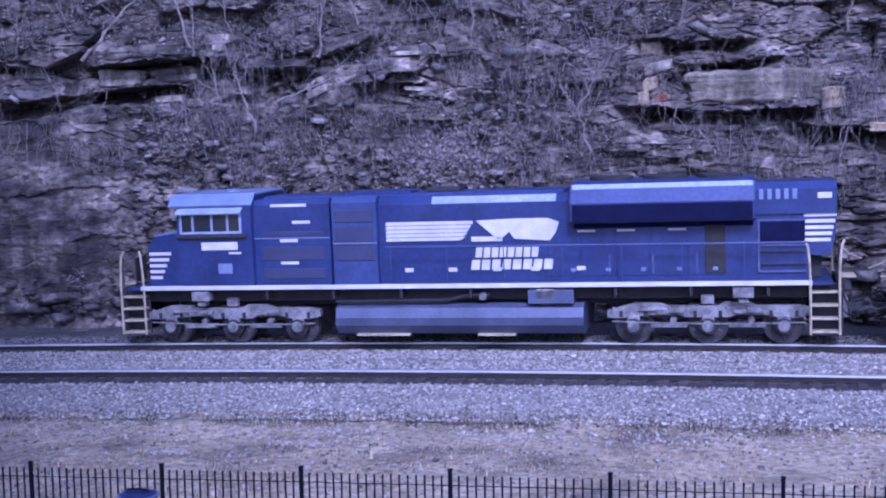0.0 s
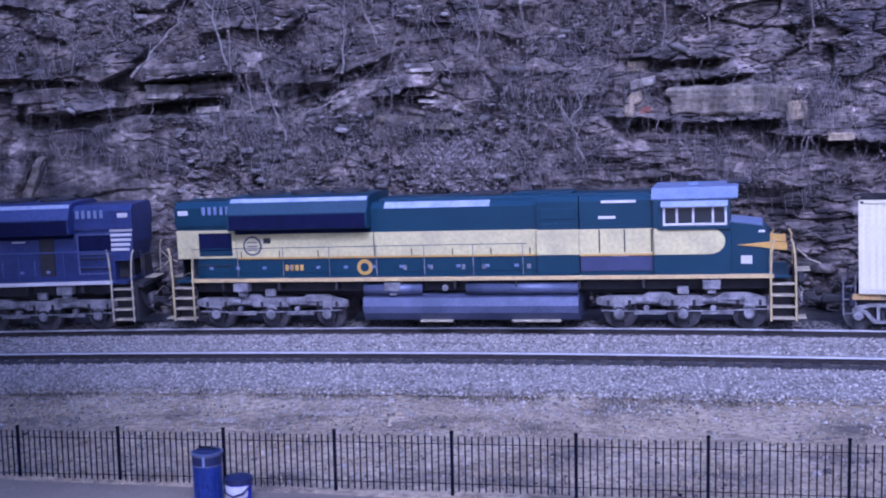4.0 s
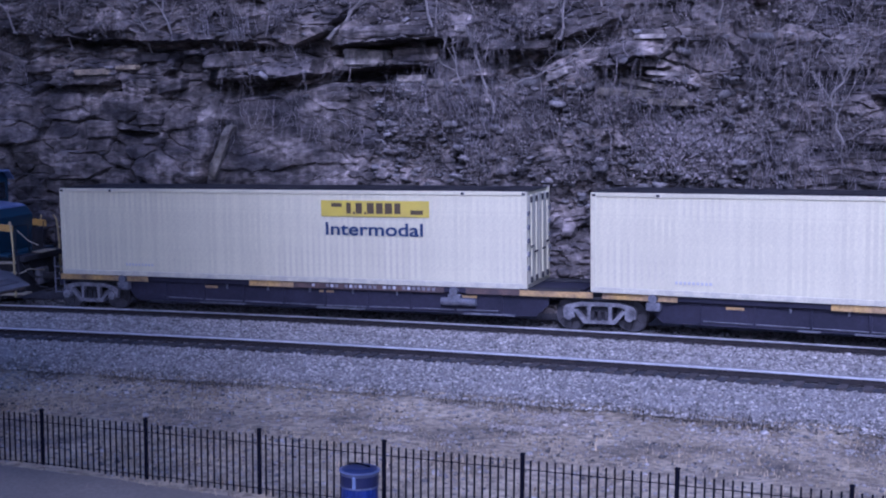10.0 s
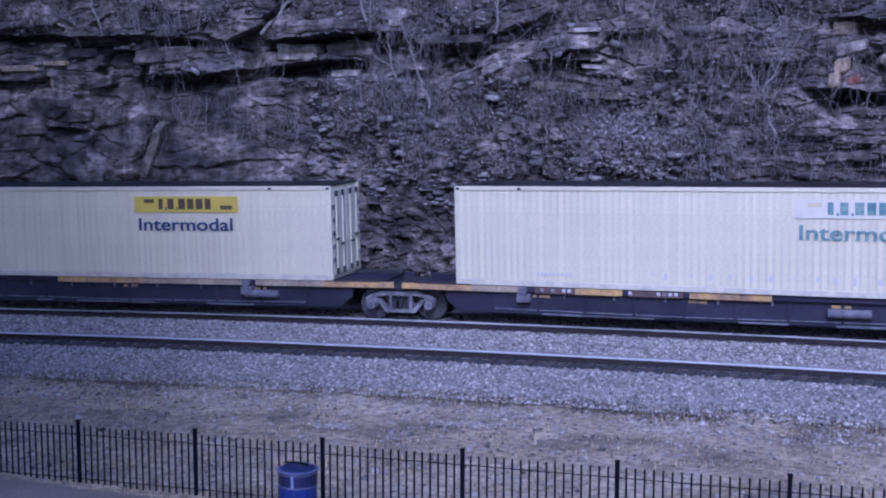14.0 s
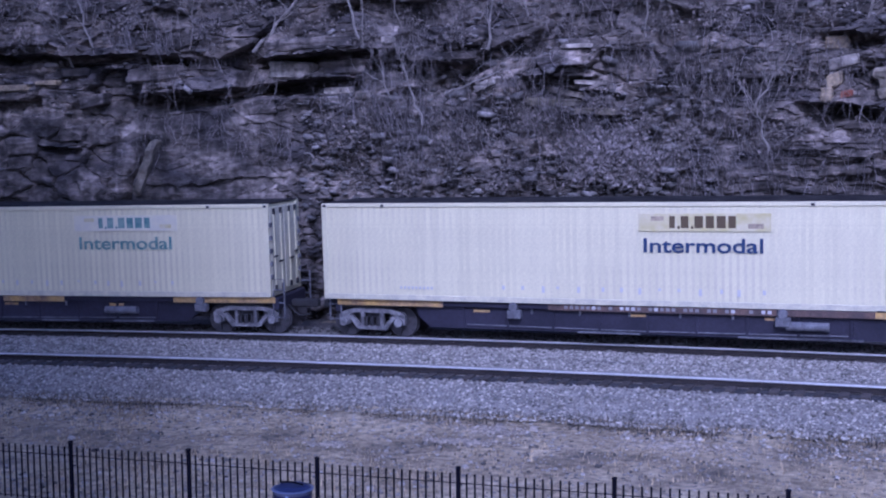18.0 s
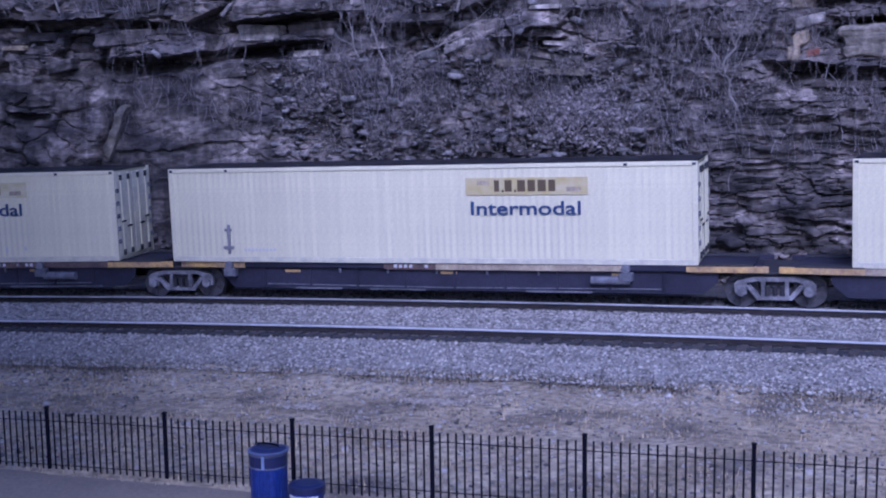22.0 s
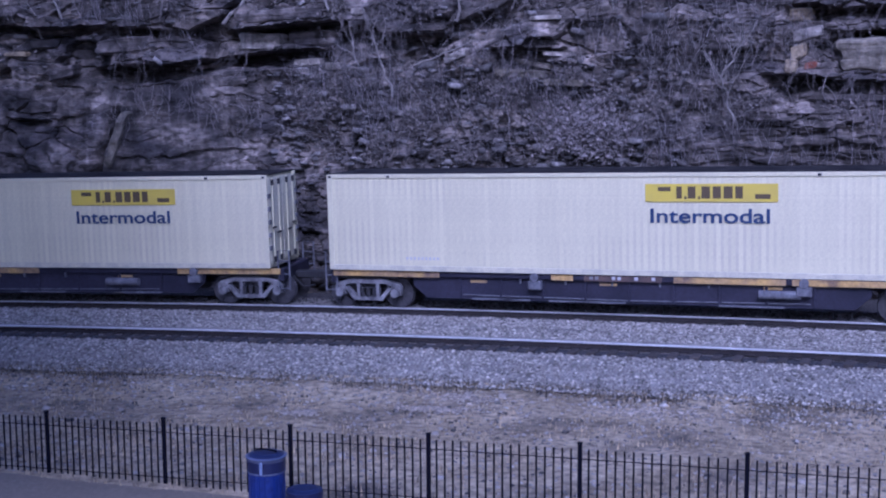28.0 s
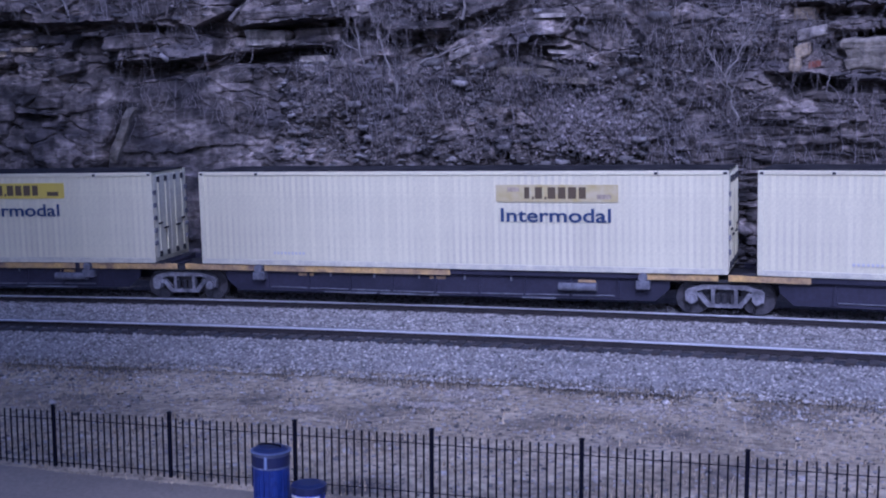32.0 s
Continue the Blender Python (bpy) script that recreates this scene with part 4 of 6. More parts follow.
    # roof paler than the walls: sky light put into its colour
    part("cab_roof", Shape().prism([(-1.52, 4.20), (-1.2, 4.50), (1.2, 4.50), (1.52, 4.20), (1.54, 4.24), (1.22, 4.56), (-1.22, 4.56), (-1.54, 4.24)], X(16.6), X(19.25)), SHEEN_GREY, cab, "pale sky-lit cab roof")
    for sd in (-1, 1):
        y = lambda a, b: (min(sd * a, sd * b), max(sd * a, sd * b))
        fr = Shape()
        fr.box(X(16.95), X(18.9), *y(1.5, 1.56), 3.95, 4.08)
        fr.box(X(16.95), X(18.9), *y(1.5, 1.54), 3.38, 3.46)
        for u in (16.95, 17.35, 17.85, 18.45, 18.84):
            fr.box(X(u), X(u) + 0.07, *y(1.5, 1.54), 3.42, 3.98, 0.01)
        part("window_frame", fr, SKY_STRIP if scheme == "stripe" else WHITE, cab, "pale cab window frames")
        for u0, u1 in ((17.02, 17.35), (17.42, 17.85), (17.92, 18.45), (18.52, 18.84)):
            part("window_pane", Shape().box(X(u0), X(u1), *y(1.49, 1.515), 3.46, 3.95, 0.005), GLASS, cab)
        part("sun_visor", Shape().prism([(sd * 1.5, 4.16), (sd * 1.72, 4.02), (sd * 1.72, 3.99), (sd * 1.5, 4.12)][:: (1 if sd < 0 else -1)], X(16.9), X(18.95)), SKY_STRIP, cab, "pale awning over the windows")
        part("window_ledge", Shape().box(X(16.8), X(19.0), *y(1.5, 1.6), 3.26, 3.36, 0.02), UNDER if scheme == "stripe" else body, cab)
    nose = Shape()
    nose.prism([(X(19.0), 1.8), (X(20.15), 1.8), (X(20.2), 3.0), (X(19.95), 3.30), (X(19.0), 3.42)], -1.05, 1.05, "y")
    part("nose", nose, body, loco, "short sloped nose")
    # nose top painted pale in place of reflected sky
    part("nose_top", Shape().prism([(X(18.98), 3.43), (X(19.93), 3.31), (X(20.0), 3.27), (X(20.0), 3.29), (X(19.95), 3.34), (X(18.98), 3.46)], -0.95, 0.95, "y"), SHEEN_GREY, loco, "pale top of the nose")
    part("windshield", Shape().prism([(X(19.0), 3.5), (X(19.03), 3.5), (X(19.03), 4.1), (X(19.0), 4.1)], -1.3, 1.3, "y"), GLASS, cab)
    part("horn", Shape().cyl((0, 4.62), 0.07, X(19.0), X(19.55), "x", 10, 0.12).box(X(18.9), X(19.1), -0.06, 0.06, 4.5, 4.66), GRIME if scheme == "stripe" else UNDER, cab)
    part("antenna_dome", Shape().cyl((X(17.8), 0.0), 0.22, 4.55, 4.62, "z", 16, 0.15), SHEEN_GREY, cab)
    part("exhaust_hood", Shape().box(X(10.6), X(11.6), -0.3, 0.3, 4.38, 4.52, 0.03), UNDER, loco)
    part("roof_hatch", Shape().box(X(12.0), X(14.0), -0.6, 0.6, 4.38, 4.47, 0.03), body, loco)
    # fuel tank, air tanks, underfloor boxes
    tank = [(-1.42, 0.62), (-1.2, 0.36), (1.2, 0.36), (1.42, 0.62), (1.46, 0.85), (1.36, 1.12), (1.15, 1.22), (-1.15, 1.22), (-1.36, 1.12), (-1.46, 0.85)]
    tk = part("fuel_tank", Shape().prism(tank, X(6.95), X(14.2)), TANK, loco, "long dusty fuel tank")
    for sd in (-1, 1):
        part("tank_foot", Shape().box(X(8.9), X(10.0), min(sd * 1.1, sd * 1.35), max(sd * 1.1, sd * 1.35), 0.30, 0.37), STEP_PAINT, tk)
        part("tank_foot", Shape().box(X(12.0), X(13.6), min(sd * 1.1, sd * 1.35), max(sd * 1.1, sd * 1.35), 0.30, 0.37), STEP_PAINT, tk)
        if scheme == "stripe":
            part("battery_box", Shape().box(X(7.2), X(8.5), min(sd * 1.1, sd * 1.5), max(sd * 1.1, sd * 1.5), 1.24, 1.64, 0.02), TANK, loco, "grey equipment box above the tank")
            part("air_pipe", Shape().tube([(X(14.2), sd * 1.3, 1.3), (X(10.8), sd * 1.3, 1.34), (X(10.3), sd * 1.3, 1.46), (X(9.6), sd * 1.3, 1.5)], 0.05), UNDER, loco)
        else:
            for u0, u1 in ((7.0, 9.0), (10.5, 14.2)):
                part("air_reservoir", Shape().cyl((sd * 1.28, 1.42), 0.19, X(u0), X(u1), "x", 18), TANK, loco, "long air reservoir above the tank", smooth=True)
        part("bell_valve", Shape().cyl((X(9.8), 1.45), 0.11, min(sd * 1.2, sd * 1.4), max(sd * 1.2, sd * 1.4), "y", 14), GRIME, loco)
        for u in (2.6, 18.4, 8.0):
            part("sand_box", Shape().box(X(u) - 0.28, X(u) + 0.28, min(sd * 1.1, sd * 1.5), max(sd * 1.1, sd * 1.5), 1.36, 1.66, 0.03).box(X(u) - 0.14, X(u) + 0.14, min(sd * 1.15, sd * 1.4), max(sd * 1.15, sd * 1.4), 1.2, 1.4, 0.03), GRIME, loco)
    loco_truck(loco, X(3.56))
    loco_truck(loco, X(17.5))
    # ends
    step_mat = STEP_PAINT if scheme == "stripe" else STEP_GOLD
    for sd in (-1, 1):
        ladder(loco, X(0.1), X(0.85), sd, step_mat)
        ladder(loco, X(20.2), X(20.95), sd, step_mat)
        hr = Shape()
        hr.tube([(X(0.85), sd * 1.46, 2.86), (X(12.6), sd * 1.46, 2.90)], 0.03 if scheme == "stripe" else 0.013, n=6)
        rail_ = part("handrail", hr, BLUE_MID if scheme == "stripe" else body, loco, "thin walkway handrail")
        for k in range(8):
            u = 0.9 + k * 1.65
            part("handrail_post", Shape().tube([(X(u), sd * 1.46, 1.8), (X(u), sd * 1.46, 2.9)], 0.018 if scheme == "stripe" else 0.016, n=6), BLUE_MID if scheme == "stripe" else GRIME, rail_)
    for end, u in ((-1, 0.0), (1, 21.0)):
        part("pilot", Shape().box(min(X(u), X(u) - end * 0.12), max(X(u), X(u) - end * 0.12), -1.3, 1.3, 0.35, 1.75, 0.03), UNDER, loco)
        part("coupler", Shape().box(min(X(u), X(u) + end * 0.6), max(X(u), X(u) + end * 0.6), -0.12, 0.12, 0.78, 1.02, 0.04), UNDER, loco)
        for y in (-0.55, 0.55):
            part("air_hose", Shape().tube([(X(u), y, 0.95), (X(u) + end * 0.3, y, 0.6), (X(u) + end * 0.55, y * 0.8, 0.55)], 0.03), UNDER, loco)
        part("anticlimber", Shape().box(min(X(u), X(u) + end * 0.22), max(X(u), X(u) + end * 0.22), -1.25, 1.25, 1.52, 1.72, 0.03), UNDER, loco, "ribbed dark buffer beam")
        part("draft_gear", Shape().box(min(X(u), X(u) + end * 0.18), max(X(u), X(u) + end * 0.18), -0.36, 0.36, 0.62, 1.2, 0.05), GRIME, loco, "dusty coupler pocket")
        part("drop_step", Shape().box(min(X(u), X(u) + end * 0.42), max(X(u), X(u) + end * 0.42), -0.45, 0.45, 1.76, 1.80, 0.01), STEP_PAINT, loco, "scuffed drop step between units")
        part("uncoupling_lever", Shape().tube([(X(u) + end * 0.1, -1.4, 1.15), (X(u) + end * 0.16, -0.9, 1.25), (X(u) + end * 0.2, 0.0, 1.1)], 0.022, n=6), STEP_PAINT, loco, "tan uncoupling lever")
        for k, yy in enumerate((-1.05, -0.9, -0.75, 0.75, 0.9, 1.05)):
            part("control_hose", Shape().tube([(X(u), yy, 1.45), (X(u) + end * 0.22, yy, 1.1 - 0.05 * k), (X(u) + end * 0.5, yy * 0.96, 0.95), (X(u) + end * 0.72, yy * 0.9, 1.02)], 0.026, n=6), UNDER, loco)
        part("safety_chain", Shape().tube([(X(u), -1.25, 2.6), (X(u) + end * 0.35, -1.2, 2.25), (X(u) + end * 0.7, -1.15, 2.1)], 0.02, n=5), STEP_PAINT, loco, "slack chain between the end rails")
        part("end_door", Shape().box(min(X(u), X(u) - end * 0.03), max(X(u), X(u) - end * 0.03), -0.35, 0.35, 1.85, 2.6, 0.01), UNDER, loco)
        part("pilot_step", Shape().box(min(X(u), X(u) + end * 0.25), max(X(u), X(u) + end * 0.25), -1.45, -0.95, 0.42, 0.48, 0.01), STEP_PAINT, loco, "scuffed pilot step")
        for sd in (-1, 1):
            part("end_railing", Shape().tube([(X(u) - end * 0.06, sd * 1.3, 1.8), (X(u) - end * 0.06, sd * 1.3, 2.75), (X(u) - end * 0.06, sd * 0.5, 2.75), (X(u) - end * 0.06, sd * 0.5, 1.8)], 0.02, n=6), UNDER, loco)
    return loco, X


def stripe_scheme(loco, X):
    """White crest, stripes and bars on both flanks of the blue locomotive."""
    for sd in (-1, 1):
        y = lambda a, b: (min(sd * a, sd * b), max(sd * a, sd * b))
        for k in range(5):
            part("rear_stripe", Shape().box(X(0.13 + 0.04 * k), X(0.98), *y(0.97, 1.0), 3.50 - k * 0.17, 3.60 - k * 0.17, 0.01), WHITE, loco, "white warning stripe")
            part("nose_stripe", Shape().box(X(19.45 + 0.08 * k), X(20.17), *y(1.05, 1.075), 2.72 - k * 0.18, 2.82 - k * 0.18, 0.008), WHITE, loco, "white warning stripe")
            part("mane_bar", Shape().prism([(X(10.1 + 0.05 * k), 3.58 - k * 0.115), (X(12.65 - 0.0 * k), 3.58 - k * 0.115), (X(12.69), 3.485 - k * 0.115), (X(10.1 + 0.1 * k), 3.485 - k * 0.115)], *y(1.0, 1.03), "y"), WHITE, loco, "broad white bar of the crest")
        part("crest", Shape().prism([(X(10.0), 3.58), (X(9.35), 3.0), (X(9.05), 3.25), (X(8.9), 3.05), (X(7.9), 2.98), (X(7.72), 3.2), (X(7.62), 3.5), (X(7.95), 3.62), (X(9.0), 3.62)], *y(1.0, 1.03), "y"), WHITE, loco, "white angular crest panel")
        part("crest_base", Shape().box(X(9.25), X(10.15), *y(1.0, 1.03), 2.98, 3.12, 0.01), WHITE, loco)
        for k, (u0, u1, z) in enumerate(((8.25, 10.1, 2.52), (7.85, 10.25, 2.17))):
            n = 8
            w = (u1 - u0) / n
            for j in range(n):
                part("letter_bar", Shape().prism([(X(u0 + j * w), z), (X(u0 + (j + 0.8) * w), z), (X(u0 + (j + 0.8) * w) - 0.04, z + 0.29), (X(u0 + j * w) - 0.04, z + 0.29)], *y(1.0, 1.025), "y"), WHITE, loco)
        part("cab_number_plate", Shape().box(X(17.1), X(18.25), *y(1.5, 1.525), 2.9, 3.14, 0.01), WHITE, loco, "white plate of plain bars")
        part("cab_data_plate", Shape().box(X(17.0), X(17.4), *y(1.5, 1.52), 2.78, 2.84, 0.01), WHITE, loco)
        part("cab_grey_plate", Shape().box(X(17.3), X(17.75), *y(1.5, 1.52), 2.2, 2.5, 0.01), SHEEN_GREY, loco)
        for u in (5.5, 4.1, 6.6):
            part("hood_plate", Shape().box(X(u), X(u) + 0.5, *y(1.0, 1.03), 3.2, 3.26, 0.01), WHITE, loco)
        for u in (11.9, 10.6, 9.3, 8.2, 6.9):
            part("hood_latch", Shape().box(X(u), X(u) + 0.25, *y(1.0, 1.03), 2.12, 2.24, 0.01), WHITE, loco)
        part("louvre_rim", Shape().box(X(0.93), X(2.2), *y(1.0, 1.035), 3.40, 3.45, 0.006).box(X(0.93), X(2.2), *y(1.0, 1.035), 2.72, 2.77, 0.006).box(X(2.14), X(2.2), *y(1.0, 1.035), 2.0, 3.45, 0.006).box(X(0.93), X(2.2), *y(1.0, 1.035), 2.0, 2.05, 0.006), DULL_RIM, loco, "dull worn rim round the louvre")
        for u in (5.0, 6.2, 3.8):
            part("door_edge", Shape().box(X(u), X(u) + 0.05, *y(1.0, 1.02), 2.0, 2.55, 0.004), DULL_RIM, loco, "dull worn door edge")
        part("hood_shutter", Shape().box(X(3.05), X(3.6), *y(0.99, 1.02), 2.0, 3.35, 0.01), UNDER, loco, "dark narrow hood shutter")


def cream_scheme(loco, X):
    """A cream band with a rounded front along both flanks of the teal locomotive."""
    for sd in (-1, 1):
        y = lambda a, b: (min(sd * a, sd * b), max(sd * a, sd * b))
        part("cream_band", Shape().box(X(2.35), X(14.28), *y(1.0, 1.03), 2.48, 3.3, 0.008), CREAM, loco, "broad cream band")
        part("cream_band", Shape().box(X(0.14), X(0.95), *y(0.97, 1.035), 2.48, 3.46, 0.008), CREAM, loco, "cream block at the rear")
        part("louvre_frame", Shape().box(X(0.95), X(2.3), *y(0.97, 1.045), 3.36, 3.46, 0.008).box(X(2.2), X(2.34), *y(0.97, 1.045), 2.48, 3.36, 0.008).box(X(0.95), X(2.2), *y(0.97, 1.045), 2.48, 2.56, 0.008), CREAM, loco, "cream frame round the louvre")
        part("cream_band", Shape().box(X(12.88), X(14.27), *y(1.24, 1.265), 2.48, 3.3, 0.008), CREAM, loco)
        part("cream_band", Shape().box(X(14.28), X(16.66), *y(1.28, 1.32), 2.48, 3.3, 0.008), CREAM, loco)
        ring = [(X(16.66), 2.48)] + [(X(18.35) + 0.5 * math.cos(q), 2.89 + 0.41 * math.sin(q)) for q in [(-0.5 + k / 10) * math.pi for k in range(11)]] + [(X(16.66), 3.3)]
        part("cream_nose_band", Shape().prism(ring, *y(1.5, 1.525), "y"), CREAM, loco, "cream band with a rounded end")
        part("band_edge", Shape().box(X(2.35), X(14.28), *y(1.03, 1.04), 2.44, 2.50, 0.004).box(X(14.28), X(16.66), *y(1.31, 1.33), 2.44, 2.5, 0.004), GOLD, loco)
        part("nose_stripe", Shape().prism([(X(19.2), 2.70), (X(20.25), 2.80), (X(20.7), 2.76), (X(20.72), 2.52), (X(20.3), 2.56), (X(19.9), 2.63)], *y(1.06, 1.09), "y"), GOLD, loco, "golden wing stripe on the nose")
        part("nose_plate", Shape().box(X(19.3), X(19.65), *y(1.05, 1.08), 2.1, 2.36, 0.05), WHITE, loco)
        part("nose_plate", Shape().box(X(19.85), X(20.05), *y(1.05, 1.08), 3.08, 3.16, 0.01), WHITE, loco)
        part("round_emblem", Shape().cyl((X(6.95), 2.12), 0.27, *y(1.0, 1.03), "y", 20), GOLD, loco, "round golden emblem")
        part("emblem_centre", Shape().cyl((X(6.95), 2.12), 0.15, *y(1.028, 1.036), "y", 16), TEAL, loco)
        for u in (4.1, 4.28, 4.46, 4.64):
            part("number_bar", Shape().box(X(u), X(u) + 0.12, *y(1.0, 1.03), 2.03, 2.23, 0.01), GOLD, loco)
        for u in (8.3, 9.2, 10.3, 11.0, 12.5):
            part("hood_latch", Shape().box(X(u), X(u) + 0.12, *y(1.0, 1.03), 2.02, 2.18, 0.01), GRIME, loco)
        for u in (2.5, 3.9, 5.3, 7.3, 8.6, 10.0, 11.3, 12.6):
            part("band_seam", Shape().box(X(u), X(u) + 0.035, *y(1.03, 1.042), 2.5, 2.72 if u != 7.3 else 3.3, 0.004), UNDER, loco)
        for u in (14.9, 15.7, 16.55):
            part("band_seam", Shape().box(X(u), X(u) + 0.04, *y(1.32, 1.335), 2.55, 3.28, 0.004), UNDER, loco)
        part("crest_panel", Shape().cyl((X(2.95), 2.9), 0.34, *y(1.03, 1.045), "y", 20), BLUE_PANEL, loco, "dark outline of the crest on the band")
        part("crest_field", Shape().cyl((X(2.95), 2.9), 0.28, *y(1.044, 1.05), "y", 20), CREAM, loco)
        for z in (2.74, 2.87, 3.0):
            part("crest_bar", Shape().box(X(2.76), X(3.14), *y(1.049, 1.055), z, z + 0.04, 0.004), BLUE_PANEL, loco)
        part("band_panel", Shape().box(X(3.35), X(3.62), *y(1.03, 1.042), 2.98, 3.16, 0.004), UNDER, loco)
        part("grey_panel", Shape().box(X(14.3), X(16.6), *y(1.29, 1.31), 1.95, 2.42, 0.01), BLUE_PANEL, loco)


blue_loco, LX = locomotive("dark blue six-axle diesel locomotive with white stripes", BLUE_DARK, WHITE, "stripe")
stripe_scheme(blue_loco, LX)
teal_loco, LX = locomotive("dark teal six-axle diesel locomotive with a cream band", TEAL, GOLD, "cream")
cream_scheme(teal_loco, LX)
TRAIN = [(blue_loco, -9.48, 180), (teal_loco, 12.9, 0)]


def freight_truck(car, x):
    tr = part("truck_bolster", Shape().box(x - 0.25, x + 0.25, -0.95, 0.95, 0.55, 0.82, 0.03), UNDER, car)
    for sd in (-1, 1):
        y0, y1 = sorted((sd * 0.93, sd * 1.08))
        chord = [(-1.08, 0.66), (-1.0, 0.76), (-0.55, 0.88), (0.55, 0.88), (1.0, 0.76), (1.08, 0.66), (0.95, 0.62), (0.55, 0.75), (-0.55, 0.75), (-0.95, 0.62)]
        bar = lambda ring: Shape().prism([(x + u, w) for u, w in ring], y0, y1, "y")
        sfo = part("sideframe", bar(chord), GRIME, car, "grey cast truck sideframe")
        part("spring_seat", bar([(-0.46, 0.24), (-0.40, 0.36), (0.40, 0.36), (0.46, 0.24)]), GRIME, sfo)
        for q in (-1, 1):
            part("frame_arm", bar([(q * 0.78, 0.62), (q * 0.66, 0.66), (q * 0.38, 0.34), (q * 0.46, 0.24)][::q]), GRIME, sfo)
            part("frame_column", bar([(q * 0.26, 0.34), (q * 0.36, 0.34), (q * 0.36, 0.76), (q * 0.26, 0.76)][::q]), GRIME, sfo)
            part("pedestal", bar([(q * 0.74, 0.40), (q * 1.06, 0.40), (q * 1.08, 0.68), (q * 0.74, 0.70)][::q]), GRIME, sfo)
        for k in range(3):
            part("spring", Shape().cyl((x - 0.2 + k * 0.2, sd * 1.06), 0.07, 0.36, 0.62, "z", 10), UNDER, sfo)
        for dx in (-0.89, 0.89):
            part("bearing_cap", Shape().cyl((x + dx, 0.48), 0.13, min(sd * 1.05, sd * 1.2), max(sd * 1.05, sd * 1.2), "y", 14), GRIME, sfo)
    for dx in (-0.89, 0.89):
        wheelset(car, x + dx, 0.46)


# how each platform's sill is painted, from its first end (0) to its other end (1): yellow, tan, brown, stencilled
SILL_DARK_FIRST = [(0.10, 0.36, "-"), (0.36, 0.53, "y"), (0.53, 0.72, "t"), (0.745, 0.87, "t"), (0.87, 0.94, "y")]
SILL_STENCILLED = [(0.08, 0.35, "-"), (0.35, 0.44, "y"), (0.44, 0.73, "s"), (0.77, 0.94, "b")]
SILL_YELLOW_FIRST = [(0.09, 0.23, "t"), (0.25, 0.32, "s"), (0.32, 0.40, "y"), (0.41, 0.50, "s"), (0.51, 0.64, "y")]
SILL_FAINT = [(0.05, 0.32, "-"), (0.33, 0.71, "s"), (0.72, 0.86, "b"), (0.86, 0.9, "y")]
SILL_ORANGE = [(0.08, 0.38, "-"), (0.38, 0.47, "s"), (0.47, 0.78, "t"), (0.88, 0.96, "y")]
SILL_HOOKED = [(0.11, 0.21, "t"), (0.25, 0.33, "s"), (0.33, 0.59, "y"), (0.6, 0.92, "-")]
SILL_BRIGHT = [(0.05, 0.35, "-"), (0.36, 0.40, "y"), (0.42, 0.56, "s"), (0.58, 0.77, "y"), (0.78, 0.9, "y")]
SILL_HALF = [(0.06, 0.16, "y"), (0.17, 0.53, "y"), (0.54, 0.87, "-")]
SILLS = [SILL_STENCILLED, SILL_DARK_FIRST, SILL_YELLOW_FIRST, SILL_FAINT, SILL_ORANGE, SILL_HOOKED, SILL_BRIGHT, SILL_HALF, SILL_BRIGHT]
BRACKETS = [(0.08, 0.75), (0.09, 0.73), (0.23, 0.92), (0.27, 0.72), (0.1, 0.78), (0.2, 0.9), (0.33, 0.8), (0.16, 0.87), (0.33, 0.8)]


